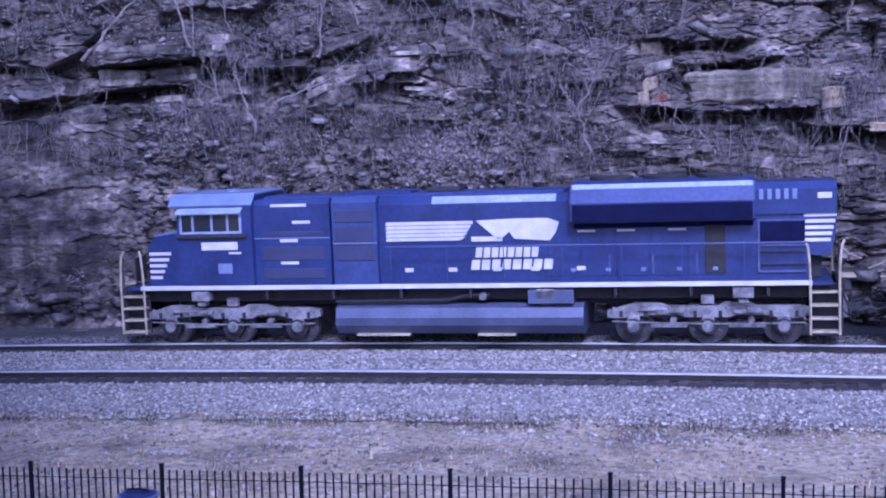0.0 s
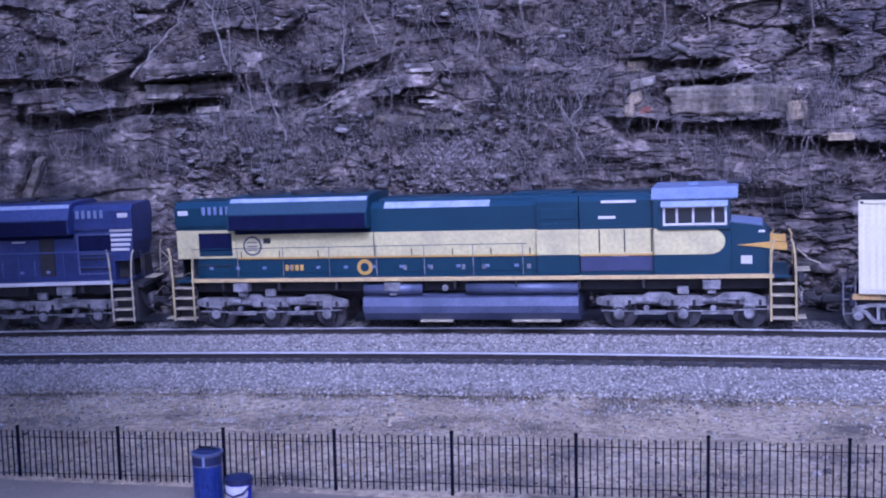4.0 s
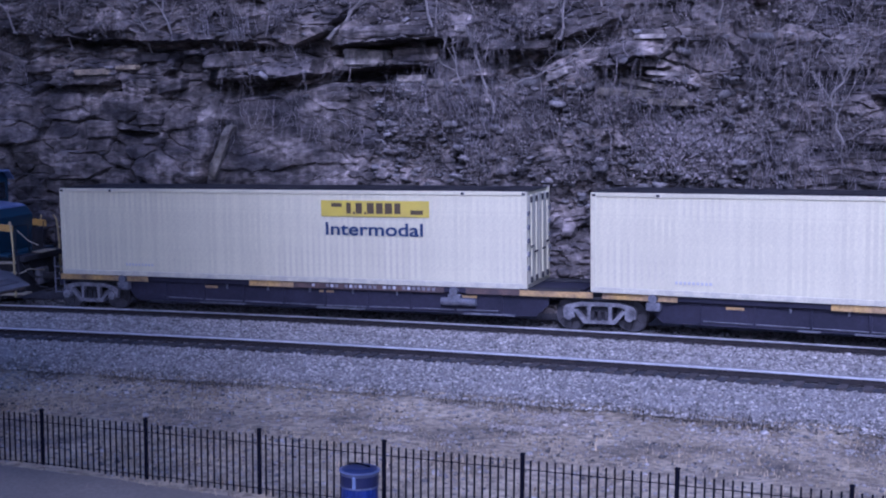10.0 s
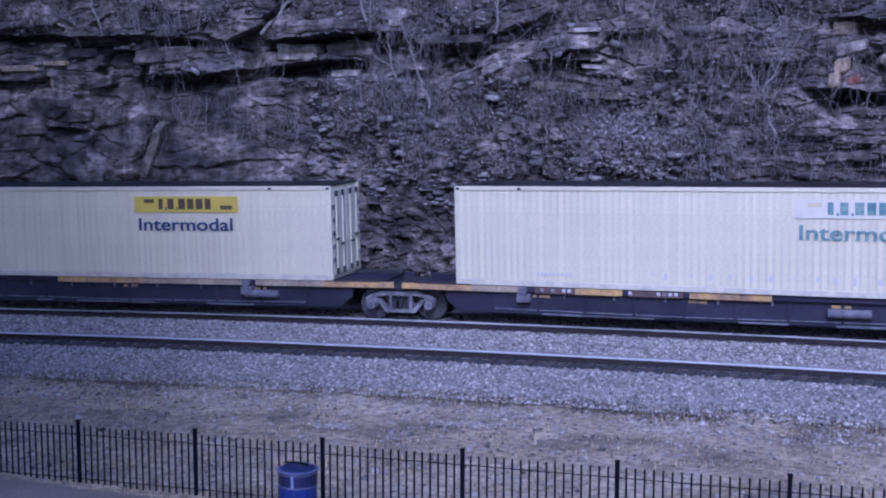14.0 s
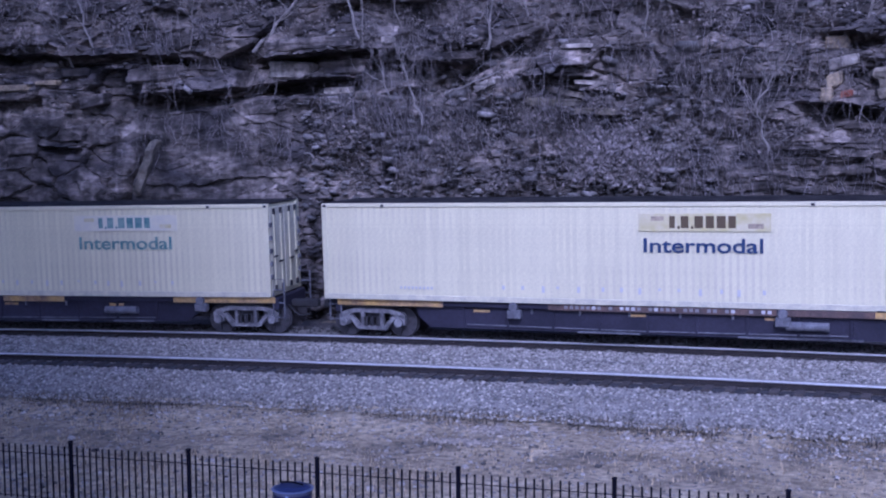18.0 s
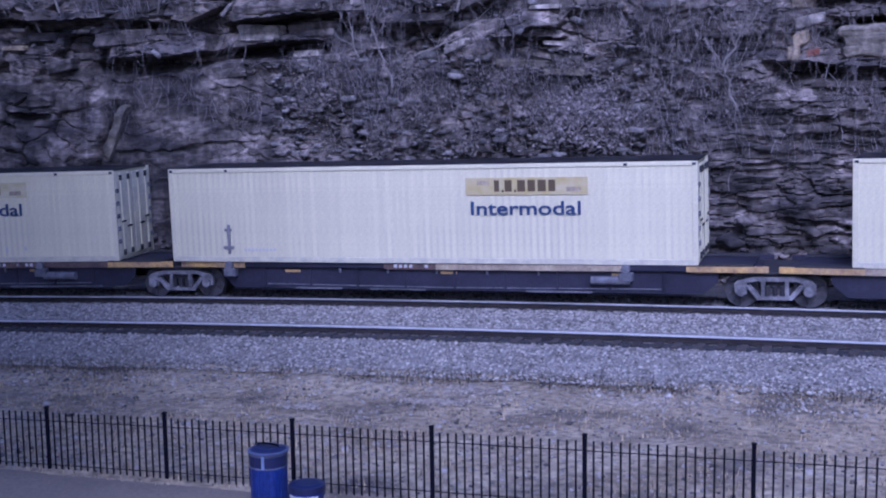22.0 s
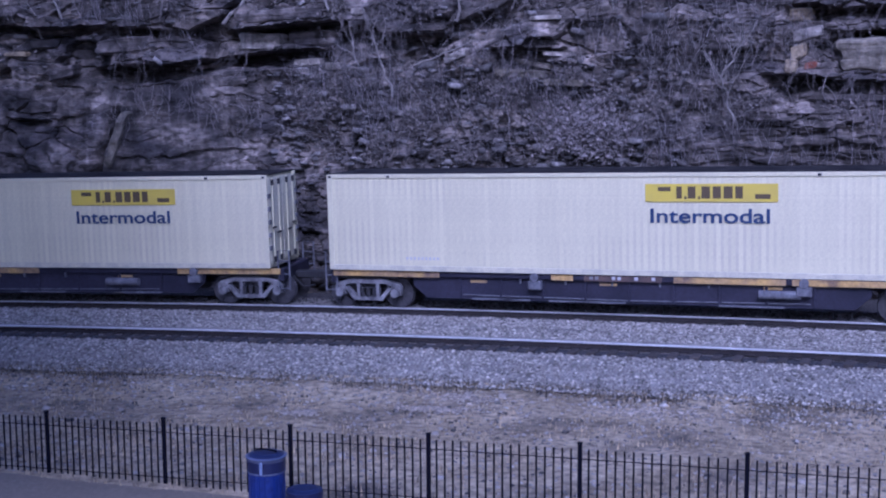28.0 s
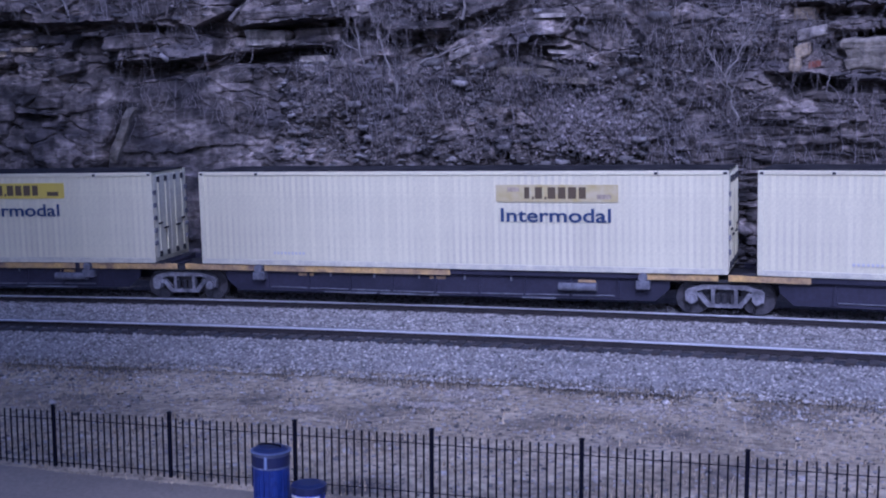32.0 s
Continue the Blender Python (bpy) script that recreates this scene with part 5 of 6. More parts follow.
def spine_car(length, trucks, ends, seed, paint, brackets, couplers=()):
    """One platform of an articulated container car; trucks and couplers at the given x."""
    r = random.Random(seed)
    car = thing("container_car", "low dark platform car with dirty yellow sills carrying a container", "rail car", group="cars of the train")
    h = length / 2
    e0 = -h - 1.1 if any(d < 0 for _, d in couplers) else -h + 0.1
    e1 = h + 1.1 if any(d > 0 for _, d in couplers) else h - 0.1
    part("centre_sill", Shape().box(-h + 0.3, h - 0.3, -0.35, 0.35, 0.78, 1.08, 0.02), CAR_STEEL, car)
    part("deck", Shape().box(-h + 0.5, h - 0.5, -1.15, 1.15, 1.06, 1.16, 0.01), CAR_STEEL, car)
    for sd in (-1, 1):
        y = lambda a, b: (min(sd * a, sd * b), max(sd * a, sd * b))
        ring = [(-h + 1.42, 1.06), (h - 1.42, 1.06), (h - 1.46, 0.72), (h - 1.85, 0.38), (-h + 1.85, 0.38), (-h + 1.46, 0.72)]
        sk = part("side_skirt", Shape().prism(ring[::-1], *y(1.05, 1.10), "y"), CAR_STEEL, car, "dusty brown side plate")
        n = 9
        for k in range(n):
            x = -h + 2.9 + (2 * h - 5.8) * k / (n - 1)
            part("stiffener", Shape().box(x - 0.04, x + 0.04, *y(1.09, 1.15), 0.42, 1.06, 0.01), CAR_STEEL, sk)
        top = part("side_sill", Shape().box(e0, e1, *y(1.1, 1.22), 1.02, 1.18, 0.012), CAR_STEEL, car, "scuffed top sill")
        for x0, x1 in ((e0, -h + 2.3), (h - 2.3, e1)):
            part("end_paint", Shape().box(x0, x1, *y(1.21, 1.236), 1.0, 1.178, 0.004), SILL_YELLOW, top, "dirty yellow end paint")
        for f0, f1, tone in paint:
            x0, x1 = -h + 2 * h * f0, -h + 2 * h * f1
            if tone in "ytb":
                tint = {"y": SILL_YELLOW, "t": SILL_TAN, "b": SILL_BROWN}[tone]
                part("sill_paint", Shape().box(x0, x1, *y(1.215, 1.232), 1.0, 1.172, 0.004), tint, top, "worn paint stretch")
            elif tone == "s":
                part("sill_paint", Shape().box(x0, x1, *y(1.215, 1.226), 1.0, 1.172, 0.004), SILL_BROWN, top, "rusty stencilled stretch")
                for j in range(int((x1 - x0) / 0.16)):
                    if r.random() < 0.65:
                        part("stencil_bar", Shape().box(x0 + j * 0.16, x0 + j * 0.16 + 0.1, *y(1.225, 1.231), 1.05, 1.145, 0.002), STENCIL if r.random() < 0.6 else GREY_INK, top)
        for k in range(3):
            x = -h * 0.55 + k * h * 0.5 + r.uniform(-0.6, 0.6)
            part("reflector", Shape().box(x, x + 0.5, *y(1.10, 1.115), 0.86, 0.94, 0.004), SILL_YELLOW, sk, "small yellow reflector")
        for x in (-h + 2 * h * brackets[0], -h + 2 * h * brackets[1]):
            part("valve_box", Shape().box(x - 0.2, x + 0.2, *y(1.08, 1.34), 0.72, 0.98, 0.03).cyl((x, 1.08), 0.13, *y(1.1, 1.36), "y", 12), FITTING, car, "grey bracket with a round fitting")
        part("brake_reservoir", Shape().cyl((sd * 1.2, 0.74), 0.12, h * 0.45, h * 0.45 + 1.1, "x", 16), FITTING, car, "dusty grey brake reservoir", smooth=False)
        for k in range(5):
            x = -h * 0.4 + k * h * 0.17
            part("tie_hook", Shape().box(x - 0.03, x + 0.03, *y(1.1, 1.16), 0.86, 1.02, 0.01), FITTING, sk)
        for x in (-h + 1.4, h - 1.4):
            part("cushion_pad", Shape().box(x - 0.9, x + 0.9, *y(0.8, 1.24), 1.155, 1.215, 0.015), UNDER, car)
        for k in range(5):
            x = r.uniform(-h + 3, h - 4)
            part("skirt_lip", Shape().box(x, x + r.uniform(0.6, 1.8), *y(1.09, 1.17), 0.36, 0.41, 0.01), FITTING, sk, "scuffed lower lip of the side plate")
        part("brake_rod", Shape().tube([(-h + 3, sd * 1.12, 0.5), (0, sd * 1.13, 0.46), (h - 3, sd * 1.12, 0.5)], 0.02), FITTING, car)
    for x in trucks:
        freight_truck(car, x)
    for x in ends:
        part("end_platform", Shape().box(x - 1.0, x + 1.0, -1.15, 1.15, 0.92, 1.03, 0.02).box(x - 0.5, x + 0.5, -0.5, 0.5, 0.78, 0.92), UNDER, car)
    for x, d in couplers:
        part("coupler", Shape().box(min(x, x + d), max(x, x + d), -0.14, 0.14, 0.72, 0.96, 0.04), UNDER, car)
        part("end_sill", Shape().box(min(x, x - 0.2 * d), max(x, x - 0.2 * d), -1.2, 1.2, 0.78, 1.16, 0.03), CAR_STEEL, car)
        for sd in (-1, 1):
            part("end_step", Shape().tube([(x - 0.18, sd * 1.16, 0.5), (x - 0.18, sd * 1.16, 1.72), (x + 0.18, sd * 1.16, 1.72), (x + 0.18, sd * 1.16, 0.5)], 0.028), FITTING, car, "grey end ladder frame")
            for z in (0.55, 1.0, 1.4):
                part("rung", Shape().tube([(x - 0.18, sd * 1.16, z), (x + 0.18, sd * 1.16, z)], 0.022), FITTING, car)
        part("air_hose", Shape().tube([(x, -0.4, 0.85), (x + d * 0.4, -0.42, 0.5), (x + d * 0.8, -0.4, 0.55)], 0.03), UNDER, car)
    return car


def container(sign, ink, tone, faint, seed, drop=0.0):
    """A 53-foot domestic box; its own space starts at the middle of its floor."""
    r = random.Random(seed)
    label = {"yellow": "white ribbed intermodal container with a yellow panel", "pale": "white ribbed intermodal container with a faded yellow panel", "ghost": "white ribbed intermodal container with bleached lettering"}[tone]
    bx = thing("shipping_container", label, "container", group="containers on the train")
    L, W, Ht = 8.075, 1.29, 2.87
    part("body", Shape().box(-L + 0.06, L - 0.06, -W + 0.035, W - 0.035, 0.1, Ht - 0.03, 0.01), BOX_WHITE, bx)
    for sd in (-1, 1):
        y = lambda a, b: (min(sd * a, sd * b), max(sd * a, sd * b))
        part("bottom_rail", Shape().box(-L + 0.02, L - 0.02, *y(W - 0.05, W), 0.0, 0.16, 0.01), BOX_RAIL, bx, "scuffed bottom rail")
        part("top_rail", Shape().box(-L + 0.02, L - 0.02, *y(W - 0.05, W), Ht - 0.12, Ht, 0.01), BOX_WHITE, bx)
        n = 80
        for k in range(n):
            x = -L + 0.22 + (2 * L - 0.44) * k / (n - 1)
            part("wall_rib", RIB, BOX_WHITE, bx, at=pose(x, sd * (W - 0.03), 0.16))
        for x in (-L + 0.08, L - 0.08):
            part("corner_post", Shape().box(x - 0.08, x + 0.08, *y(W - 0.14, W + 0.004), 0.02, Ht - 0.02, 0.012), BOX_WHITE, bx)
        for x in (-L + 0.1, L - 0.1, -6.1, 6.1):
            for z in (0.0, Ht - 0.14):
                c = part("corner_casting", Shape().box(x - 0.09, x + 0.09, *y(W - 0.12, W + 0.008), z, z + 0.14, 0.02), BOX_RAIL, bx)
                if z > 1:
                    part("lifting_slot", Shape().box(x - 0.05, x + 0.05, *y(W + 0.006, W + 0.012), z + 0.03, z + 0.10, 0.004), UNDER, c)
        x0 = 1.5
        if sd < 0:
            part("sign_panel", Shape().box(x0, x0 + 3.55, *y(W - 0.005, W + 0.004), 2.07 - drop, 2.56 - drop, 0.002), sign, bx, "vinyl panel with plain bars")
            xs = x0 + 0.85
            for w in (0.19, 0.06, 0.25, 0.06, 0.27, 0.26, 0.28, 0.24):
                part("sign_bar", Shape().box(xs, xs + w - 0.04 if w > 0.1 else xs + w, *y(W + 0.003, W + 0.007), (2.16 if w > 0.1 else 2.14) - drop, (2.49 if w > 0.1 else 2.22) - drop, 0.001), BROWN_INK if tone != "ghost" else ink, bx)
                xs += w + 0.03
            scroll = SIGN_PALE if tone == "ghost" else BROWN_INK if tone == "yellow" else SILL_TAN
            part("sign_scroll", Shape().box(x0 + 0.35, x0 + 0.7, *y(W + 0.003, W + 0.007), 2.36 - drop, 2.48 - drop, 0.001), scroll, bx)
            part("sign_scroll", Shape().box(x0 + 2.95, x0 + 3.35, *y(W + 0.003, W + 0.007), 2.15 - drop, 2.28 - drop, 0.001), scroll, bx)
            lettering("lettering", "Intermodal", 0.55, ink, bx, Matrix.Translation((x0 + 0.14, -W - 0.003, 1.50 - drop)) @ pose(0, 0, 0, 90, 0, 0), width=3.2)
            for k in range(9):
                part("stencil_mark", Shape().box(-5.6 + k * 0.12, -5.6 + k * 0.12 + 0.07, *y(W - 0.004, W + 0.003), 0.34, 0.42, 0.001), GREY_INK, bx)
            if faint:
                for k in range(14):
                    x = -2.4 + k * 0.55 + r.uniform(-0.1, 0.1)
                    part("stain_mark", Shape().box(x, x + 0.08, *y(W - 0.004, W + 0.003), 0.3 + r.uniform(0, 0.15), 0.5, 0.001), GREY_INK, bx)
    part("roof_sheet", Shape().box(-L + 0.02, L - 0.02, -W + 0.01, W - 0.01, Ht - 0.02, Ht + 0.006, 0.004), BOX_ROOF, bx, "dark sooty roof")
    part("floor_frame", Shape().box(-L + 0.03, L - 0.03, -W + 0.06, W - 0.06, 0.0, 0.12, 0.01), BOX_RAIL, bx)
    for sd in (-1, 1):
        part("door_leaf", Shape().box(L - 0.03, L + 0.01, min(sd * 0.02, sd * 1.15), max(sd * 0.02, sd * 1.15), 0.14, Ht - 0.12, 0.01), BOX_END, bx, "weathered grey container door")
        for yy in (0.35, 0.9):
            part("lock_rod", Shape().cyl((L + 0.03, sd * yy), 0.022, 0.12, Ht - 0.1, "z", 8), BOX_WHITE, bx)
            part("rod_keeper", Shape().box(L + 0.01, L + 0.06, sd * yy - 0.07, sd * yy + 0.07, 0.16, 0.34, 0.01).box(L + 0.01, L + 0.06, sd * yy - 0.07, sd * yy + 0.07, Ht - 0.34, Ht - 0.16, 0.01), UNDER, bx, "dark rod keepers")
        part("lock_handle", Shape().box(L + 0.03, L + 0.07, *sorted((sd * 0.3, sd * 0.62)), 1.02, 1.08, 0.01).box(L + 0.03, L + 0.07, *sorted((sd * 0.72, sd * 1.0)), 1.2, 1.26, 0.01), UNDER, bx, "dark lock handles")
        for zz in (0.55, 0.95, 1.35, 1.75, 2.15):
            part("door_hinge", Shape().box(L - 0.01, L + 0.05, *sorted((sd * 1.08, sd * 1.27)), zz, zz + 0.14, 0.01), GRIME, bx, "grey hinge block")
    part("front_wall", Shape().box(-L - 0.005, -L + 0.05, -1.15, 1.15, 0.12, Ht - 0.1, 0.01), BOX_WHITE, bx)
    return bx


RIB = Shape().add([(-0.06, -0.0045, 0), (-0.03, 0.001, 0), (0.03, 0.001, 0), (0.06, -0.0045, 0), (-0.06, -0.0045, 2.58), (-0.03, 0.001, 2.58), (0.03, 0.001, 2.58), (0.06, -0.0045, 2.58),
                   (-0.03, -0.03, 0), (0.03, -0.03, 0)],
                  [(0, 1, 5, 4), (1, 2, 6, 5), (2, 3, 7, 6), (4, 5, 6, 7), (3, 2, 1, 0), (0, 4, 7, 3)]).mesh("wall_rib", BOX_WHITE)

# platforms: start, end along the train, own trucks, couplers; then the boxes
PLATFORMS = [(26.1, 43.5, (26.1, 43.5), (26.1,)), (43.5, 61.55, (61.55,), ()), (61.55, 78.6, (78.6,), (78.6,)),
             (82.8, 99.5, (82.8, 99.5), (82.8,)), (99.5, 117.6, (117.6,), ()), (117.6, 135.0, (135.0,), (135.0,)),
             (138.9, 154.8, (138.9, 154.8), (138.9,)), (154.8, 171.6, (171.6,), ()), (171.6, 189.0, (189.0,), (189.0,))]
for k, (a, b, trucks, ends) in enumerate(PLATFORMS):
    mid = (a + b) / 2
    car = spine_car(b - a - 0.1, [x - mid for x in trucks], [x - mid for x in trucks], 20 + k, SILLS[k], BRACKETS[k], [((x - mid) + (-1.15 if x == a else 1.15), -0.9 if x == a else 0.9) for x in ends])
    TRAIN.append((car, mid, 0))
BOXES = [(25.2, "yellow"), (43.3, "yellow"), (63.4, "ghost"), (81.35, "pale"), (99.41, "pale"), (119.6, "yellow"), (137.75, "yellow"), (155.55, "pale"), (172.5, "yellow")]
for k, (a, tone) in enumerate(BOXES):
    sign, ink = {"yellow": (SIGN_YELLOW, INK), "pale": (SIGN_PALE if k == 3 else SIGN_TAN, INK), "ghost": (SIGN_GHOST, INK_FADED)}[tone]
    box_thing = container(sign, ink, tone, k in (2, 3), k, 0.08 if k in (4, 5, 7) else 0.0)
    if k == 4:
        part("side_latch", Shape().box(-6.15, -6.06, -1.33, -1.28, 0.25, 1.15, 0.01).box(-6.3, -5.95, -1.32, -1.28, 0.4, 0.5, 0.01).box(-6.25, -6.0, -1.32, -1.28, 0.95, 1.03, 0.01), STENCIL, box_thing, "grey latch bar on the side wall")
    TRAIN.append((box_thing, a + 8.08, 0))


# ---- iron fence before the line ----
def fence_place(i):
    """Foot of post i; the posts run along a gentle curve and step down with the ground."""
    x = -2.74 - 2.55 * i
    return Vector((x, fence_line(x), 6.4 - (5.45 + 0.045 * (-x - 2.74)) - 1.17))


POST = Shape().box(-0.031, 0.031, -0.031, 0.031, -0.25, 1.17, 0.006).box(-0.042, 0.042, -0.042, 0.042, 1.17, 1.20, 0.012).mesh("post", FENCE)
PICKET = Shape().box(-0.0135, 0.0135, -0.0135, 0.0135, -0.09, 1.06, 0.004).mesh("picket", FENCE)
for i in range(-6, 12):
    p, q = fence_place(i), fence_place(i + 1)
    panel = thing("iron_fence", "black iron picket fence panel on the grass edge", "fence", Matrix.Translation(p), group="fence panels")
    part("post", POST, FENCE, panel)
    d = q - p
    for z in (0.10, 0.93):
        part("fence_rail", Shape().tube([Vector((0, 0, z)), d + Vector((0, 0, z))], 0.009, n=4), FENCE, panel)
    for k in range(1, 18):
        part("picket", PICKET, FENCE, panel, at=Matrix.Translation(d * k / 18 + Vector((0, 0, 0.03))))

# ---- bins and bench on the walk ----
def ground_at(x, y):
    return float(ground_height(np.array(math.hypot(x, y - OY)), np.array(math.atan2(x, y - OY))))


zc = ground_at(-10.15, 17.2) + 0.06
can = thing("trash_can", "dark blue steel litter can with a domed rim lid", "trash can", pose(-10.15, 17.2, zc) @ Matrix.Diagonal((1, 1, 1.14, 1)))
part("drum", Shape().cyl((0, 0), 0.275, 0.03, 0.82, "z", 32, 0.29), CAN_BLUE, can, smooth=False)
for k in range(20):
    q = 2 * math.pi * k / 20
    part("slat", Shape().box(0.275, 0.295, -0.03, 0.03, 0.05, 0.80, 0.006, pose(0, 0, 0, 0, 0, math.degrees(q))), CAN_BLUE, can)
part("rim_band", Shape().cyl((0, 0), 0.305, 0.70, 0.86, "z", 32), CAN_NAVY, can, "dark band under the lid")
part("hoop", Shape().cyl((0, 0), 0.309, 0.685, 0.71, "z", 32), TANK, can, "grey hoop under the band")
part("base_ring", Shape().cyl((0, 0), 0.29, 0.0, 0.06, "z", 32), FENCE, can)
lid = part("lid", Shape().cyl((0, 0), 0.30, 0.92, 0.962, "z", 32, 0.20), CAN_NAVY, can, "shallow navy lid")
part("lid_rim", Shape().cyl((0, 0), 0.305, 0.86, 0.915, "z", 32, 0.335).cyl((0, 0), 0.335, 0.915, 0.925, "z", 32, 0.30), TANK, lid, "worn grey rim of the lid")
part("lid_handle", Shape().tube([(-0.2, 0, 0.93), (-0.18, 0, 0.985), (0, 0, 1.0), (0.18, 0, 0.985), (0.2, 0, 0.93)], 0.016, n=6), FENCE, can)
# pale upright strip standing for the highlight on the dark band
part("latch", Shape().box(0.05, 0.10, -0.325, -0.29, 0.70, 0.88, 0.01), SHEEN_GREY, can, "pale latch strap")
zb = ground_at(-9.42, 16.95) + 0.06
bin_ = thing("recycling_bin", "small blue tapered recycling bin with a white panel", "bin", pose(-9.33, 16.95, zb))
part("tub", Shape().cyl((0, 0), 0.22, 0.0, 0.56, "z", 24, 0.27), BIN_BLUE, bin_, "bright blue tub")
part("rim", Shape().cyl((0, 0), 0.285, 0.52, 0.63, "z", 24).cyl((0, 0), 0.25, 0.63, 0.66, "z", 24, 0.18), CAN_NAVY, bin_, "dark blue rim and lid")
panel_ = Shape()
for k in range(9):
    q = math.radians(-150 + k * 14)
    q2 = math.radians(-150 + (k + 1) * 14)
    lo = 0.17 + 0.012 * k
    panel_.add([(0.262 * math.cos(q), 0.262 * math.sin(q), lo), (0.262 * math.cos(q2), 0.262 * math.sin(q2), lo + 0.012), (0.279 * math.cos(q2), 0.279 * math.sin(q2), 0.5), (0.279 * math.cos(q), 0.279 * math.sin(q), 0.5)], [(0, 1, 2, 3)])
part("white_panel", panel_, BIN_WHITE, bin_, "white slanting panel")
part("handle", Shape().tube([(-0.29, 0, 0.52), (-0.2, -0.23, 0.36), (0, -0.31, 0.3), (0.2, -0.23, 0.36), (0.29, 0, 0.52)], 0.026, n=6), CAN_NAVY, bin_)

zb = ground_at(0.3, 16.3) + 0.07
bench = thing("park_bench", "brown slatted park bench facing the tracks", "bench", pose(0.3, 16.3, zb, 0, 0, -14))
for k in range(4):
    part("back_slat", Shape().box(-0.9, 0.9, -0.30 - k * 0.03, -0.26 - k * 0.03, 0.45 + k * 0.12, 0.54 + k * 0.12, 0.01), BENCH_WOOD, bench)
    part("seat_slat", Shape().box(-0.9, 0.9, -0.22 + k * 0.12, -0.12 + k * 0.12, 0.42, 0.455, 0.01), BENCH_WOOD, bench)
for x in (-0.75, 0.75):
    part("leg_frame", Shape().box(x - 0.03, x + 0.03, -0.25, -0.2, 0.0, 0.9, 0.01).box(x - 0.03, x + 0.03, 0.2, 0.25, 0.0, 0.42, 0.01).box(x - 0.03, x + 0.03, -0.25, 0.25, 0.36, 0.42, 0.01), FENCE, bench)

# ---- stone hut with a pointed roof ----
HUT = Matrix.Translation((-25.4, 20.7, -1.05)) @ pose(0, 0, 0, 0, 0, 11.0)
hut = thing("stone_hut", "eight-sided sandstone hut with a pointed slate roof", "hut", HUT)
HR = 2.3
corner = [Vector((HR * math.cos(math.radians(22.5 + 45 * k)), HR * math.sin(math.radians(22.5 + 45 * k)), 0)) for k in range(8)]
core = Shape()
inner = [(c.x * 0.965, c.y * 0.965) for c in corner]
core.prism(inner, -0.4, 2.9, "z")
wall = part("wall_core", core, MORTAR, hut, "mortar core of the wall")
ledge = Shape()
ledge.prism([(c.x * 1.03, c.y * 1.03) for c in corner], 0.80, 0.86, "z")
part("ledge_course", ledge, HUT_STONE, hut, "projecting stone ledge")
WINDOW_FACE = 7
for k in range(8):
    a, b = corner[k], corner[(k + 1) % 8]
    u = (b - a).normalized()
    nrm = Vector((u.y, -u.x, 0))
    face_l = (b - a).length
    m = Matrix.Translation(a) @ Matrix(((u.x, nrm.x, 0, 0), (u.y, nrm.y, 0, 0), (0, 0, 1, 0), (0, 0, 0, 1)))
    rr = random.Random(100 + k)
    z = -0.3
    while z < 2.75:
        hgt = min(rr.choice((0.24, 0.30, 0.36)), 2.85 - z)
        x = 0.0
        while x < face_l - 0.02:
            w = min(rr.choice((0.35, 0.5, 0.65)), face_l - x)
            if face_l - x - w < 0.15:
                w = face_l - x
            hole = k == WINDOW_FACE and x + w > 0.53 and x < 0.98 and z + hgt > 1.0 and z < 2.5
            if hole:
                for xa, xb in ((x, min(x + w, 0.53)), (max(x, 0.98), x + w)):
                    if xb - xa > 0.08:
                        part("stone_block", Shape().box(xa + 0.008, xb - 0.008, -0.09, rr.uniform(0.005, 0.03), z + 0.008, z + hgt - 0.008, 0.012, m), HUT_STONE, wall)
            else:
                part("stone_block", Shape().box(x + 0.008, x + w - 0.008, -0.09, rr.uniform(0.005, 0.03), z + 0.008, z + hgt - 0.008, 0.012, m), HUT_STONE, wall)
            x += w
        z += hgt
    if k == WINDOW_FACE:
        win = part("window_shutter", Shape().box(0.55, 0.96, -0.08, -0.05, 1.02, 2.48, 0.008, m), DARK_RED, hut, "narrow dark red shutter")
        part("shutter_frame", Shape().box(0.53, 0.58, -0.07, -0.02, 1.0, 2.5, 0.006, m).box(0.93, 0.98, -0.07, -0.02, 1.0, 2.5, 0.006, m), DARK_RED, win)
        part("window_sill", Shape().box(0.45, 1.06, -0.05, 0.06, 0.93, 1.0, 0.012, m), HUT_STONE, win)
roof = part("roof_frame", Shape().prism([(c.x * 1.45, c.y * 1.45) for c in corner], 2.83, 2.91, "z").prism([(c.x * 1.1, c.y * 1.1) for c in corner], 2.7, 2.87, "z"), BENCH_WOOD, hut, "timber eave under the slates")
RISE = 1.5


def slope_at(c, t):
    """A place on a hip of the bell-cast roof, from the eave (0) to the tip (1)."""
    return Vector((c.x * 1.50 * (1 - t), c.y * 1.50 * (1 - t), 2.90 + RISE * t * (0.66 + 0.34 * t)))


for k in range(8):
    a, b = corner[k], corner[(k + 1) % 8]
    for j in range(14):
        t0, t1 = j / 14, (j + 1.25) / 14
        t1 = min(t1, 1)
        p0, p1, p2, p3 = slope_at(a, t0), slope_at(b, t0), slope_at(b, t1), slope_at(a, t1)
        nn = (p1 - p0).cross(slope_at(a, min(t0 + 0.07, 1)) - p0).normalized()
        up, low_ = nn * 0.035, nn * 0.008
        part("slate_course", Shape().add([p0 + up, p1 + up, p2 + low_, p3 + low_, p0, p1, p2, p3], [(0, 1, 2, 3), (4, 5, 1, 0), (7, 6, 5, 4), (5, 6, 2, 1), (4, 0, 3, 7)]), SLATE, roof)


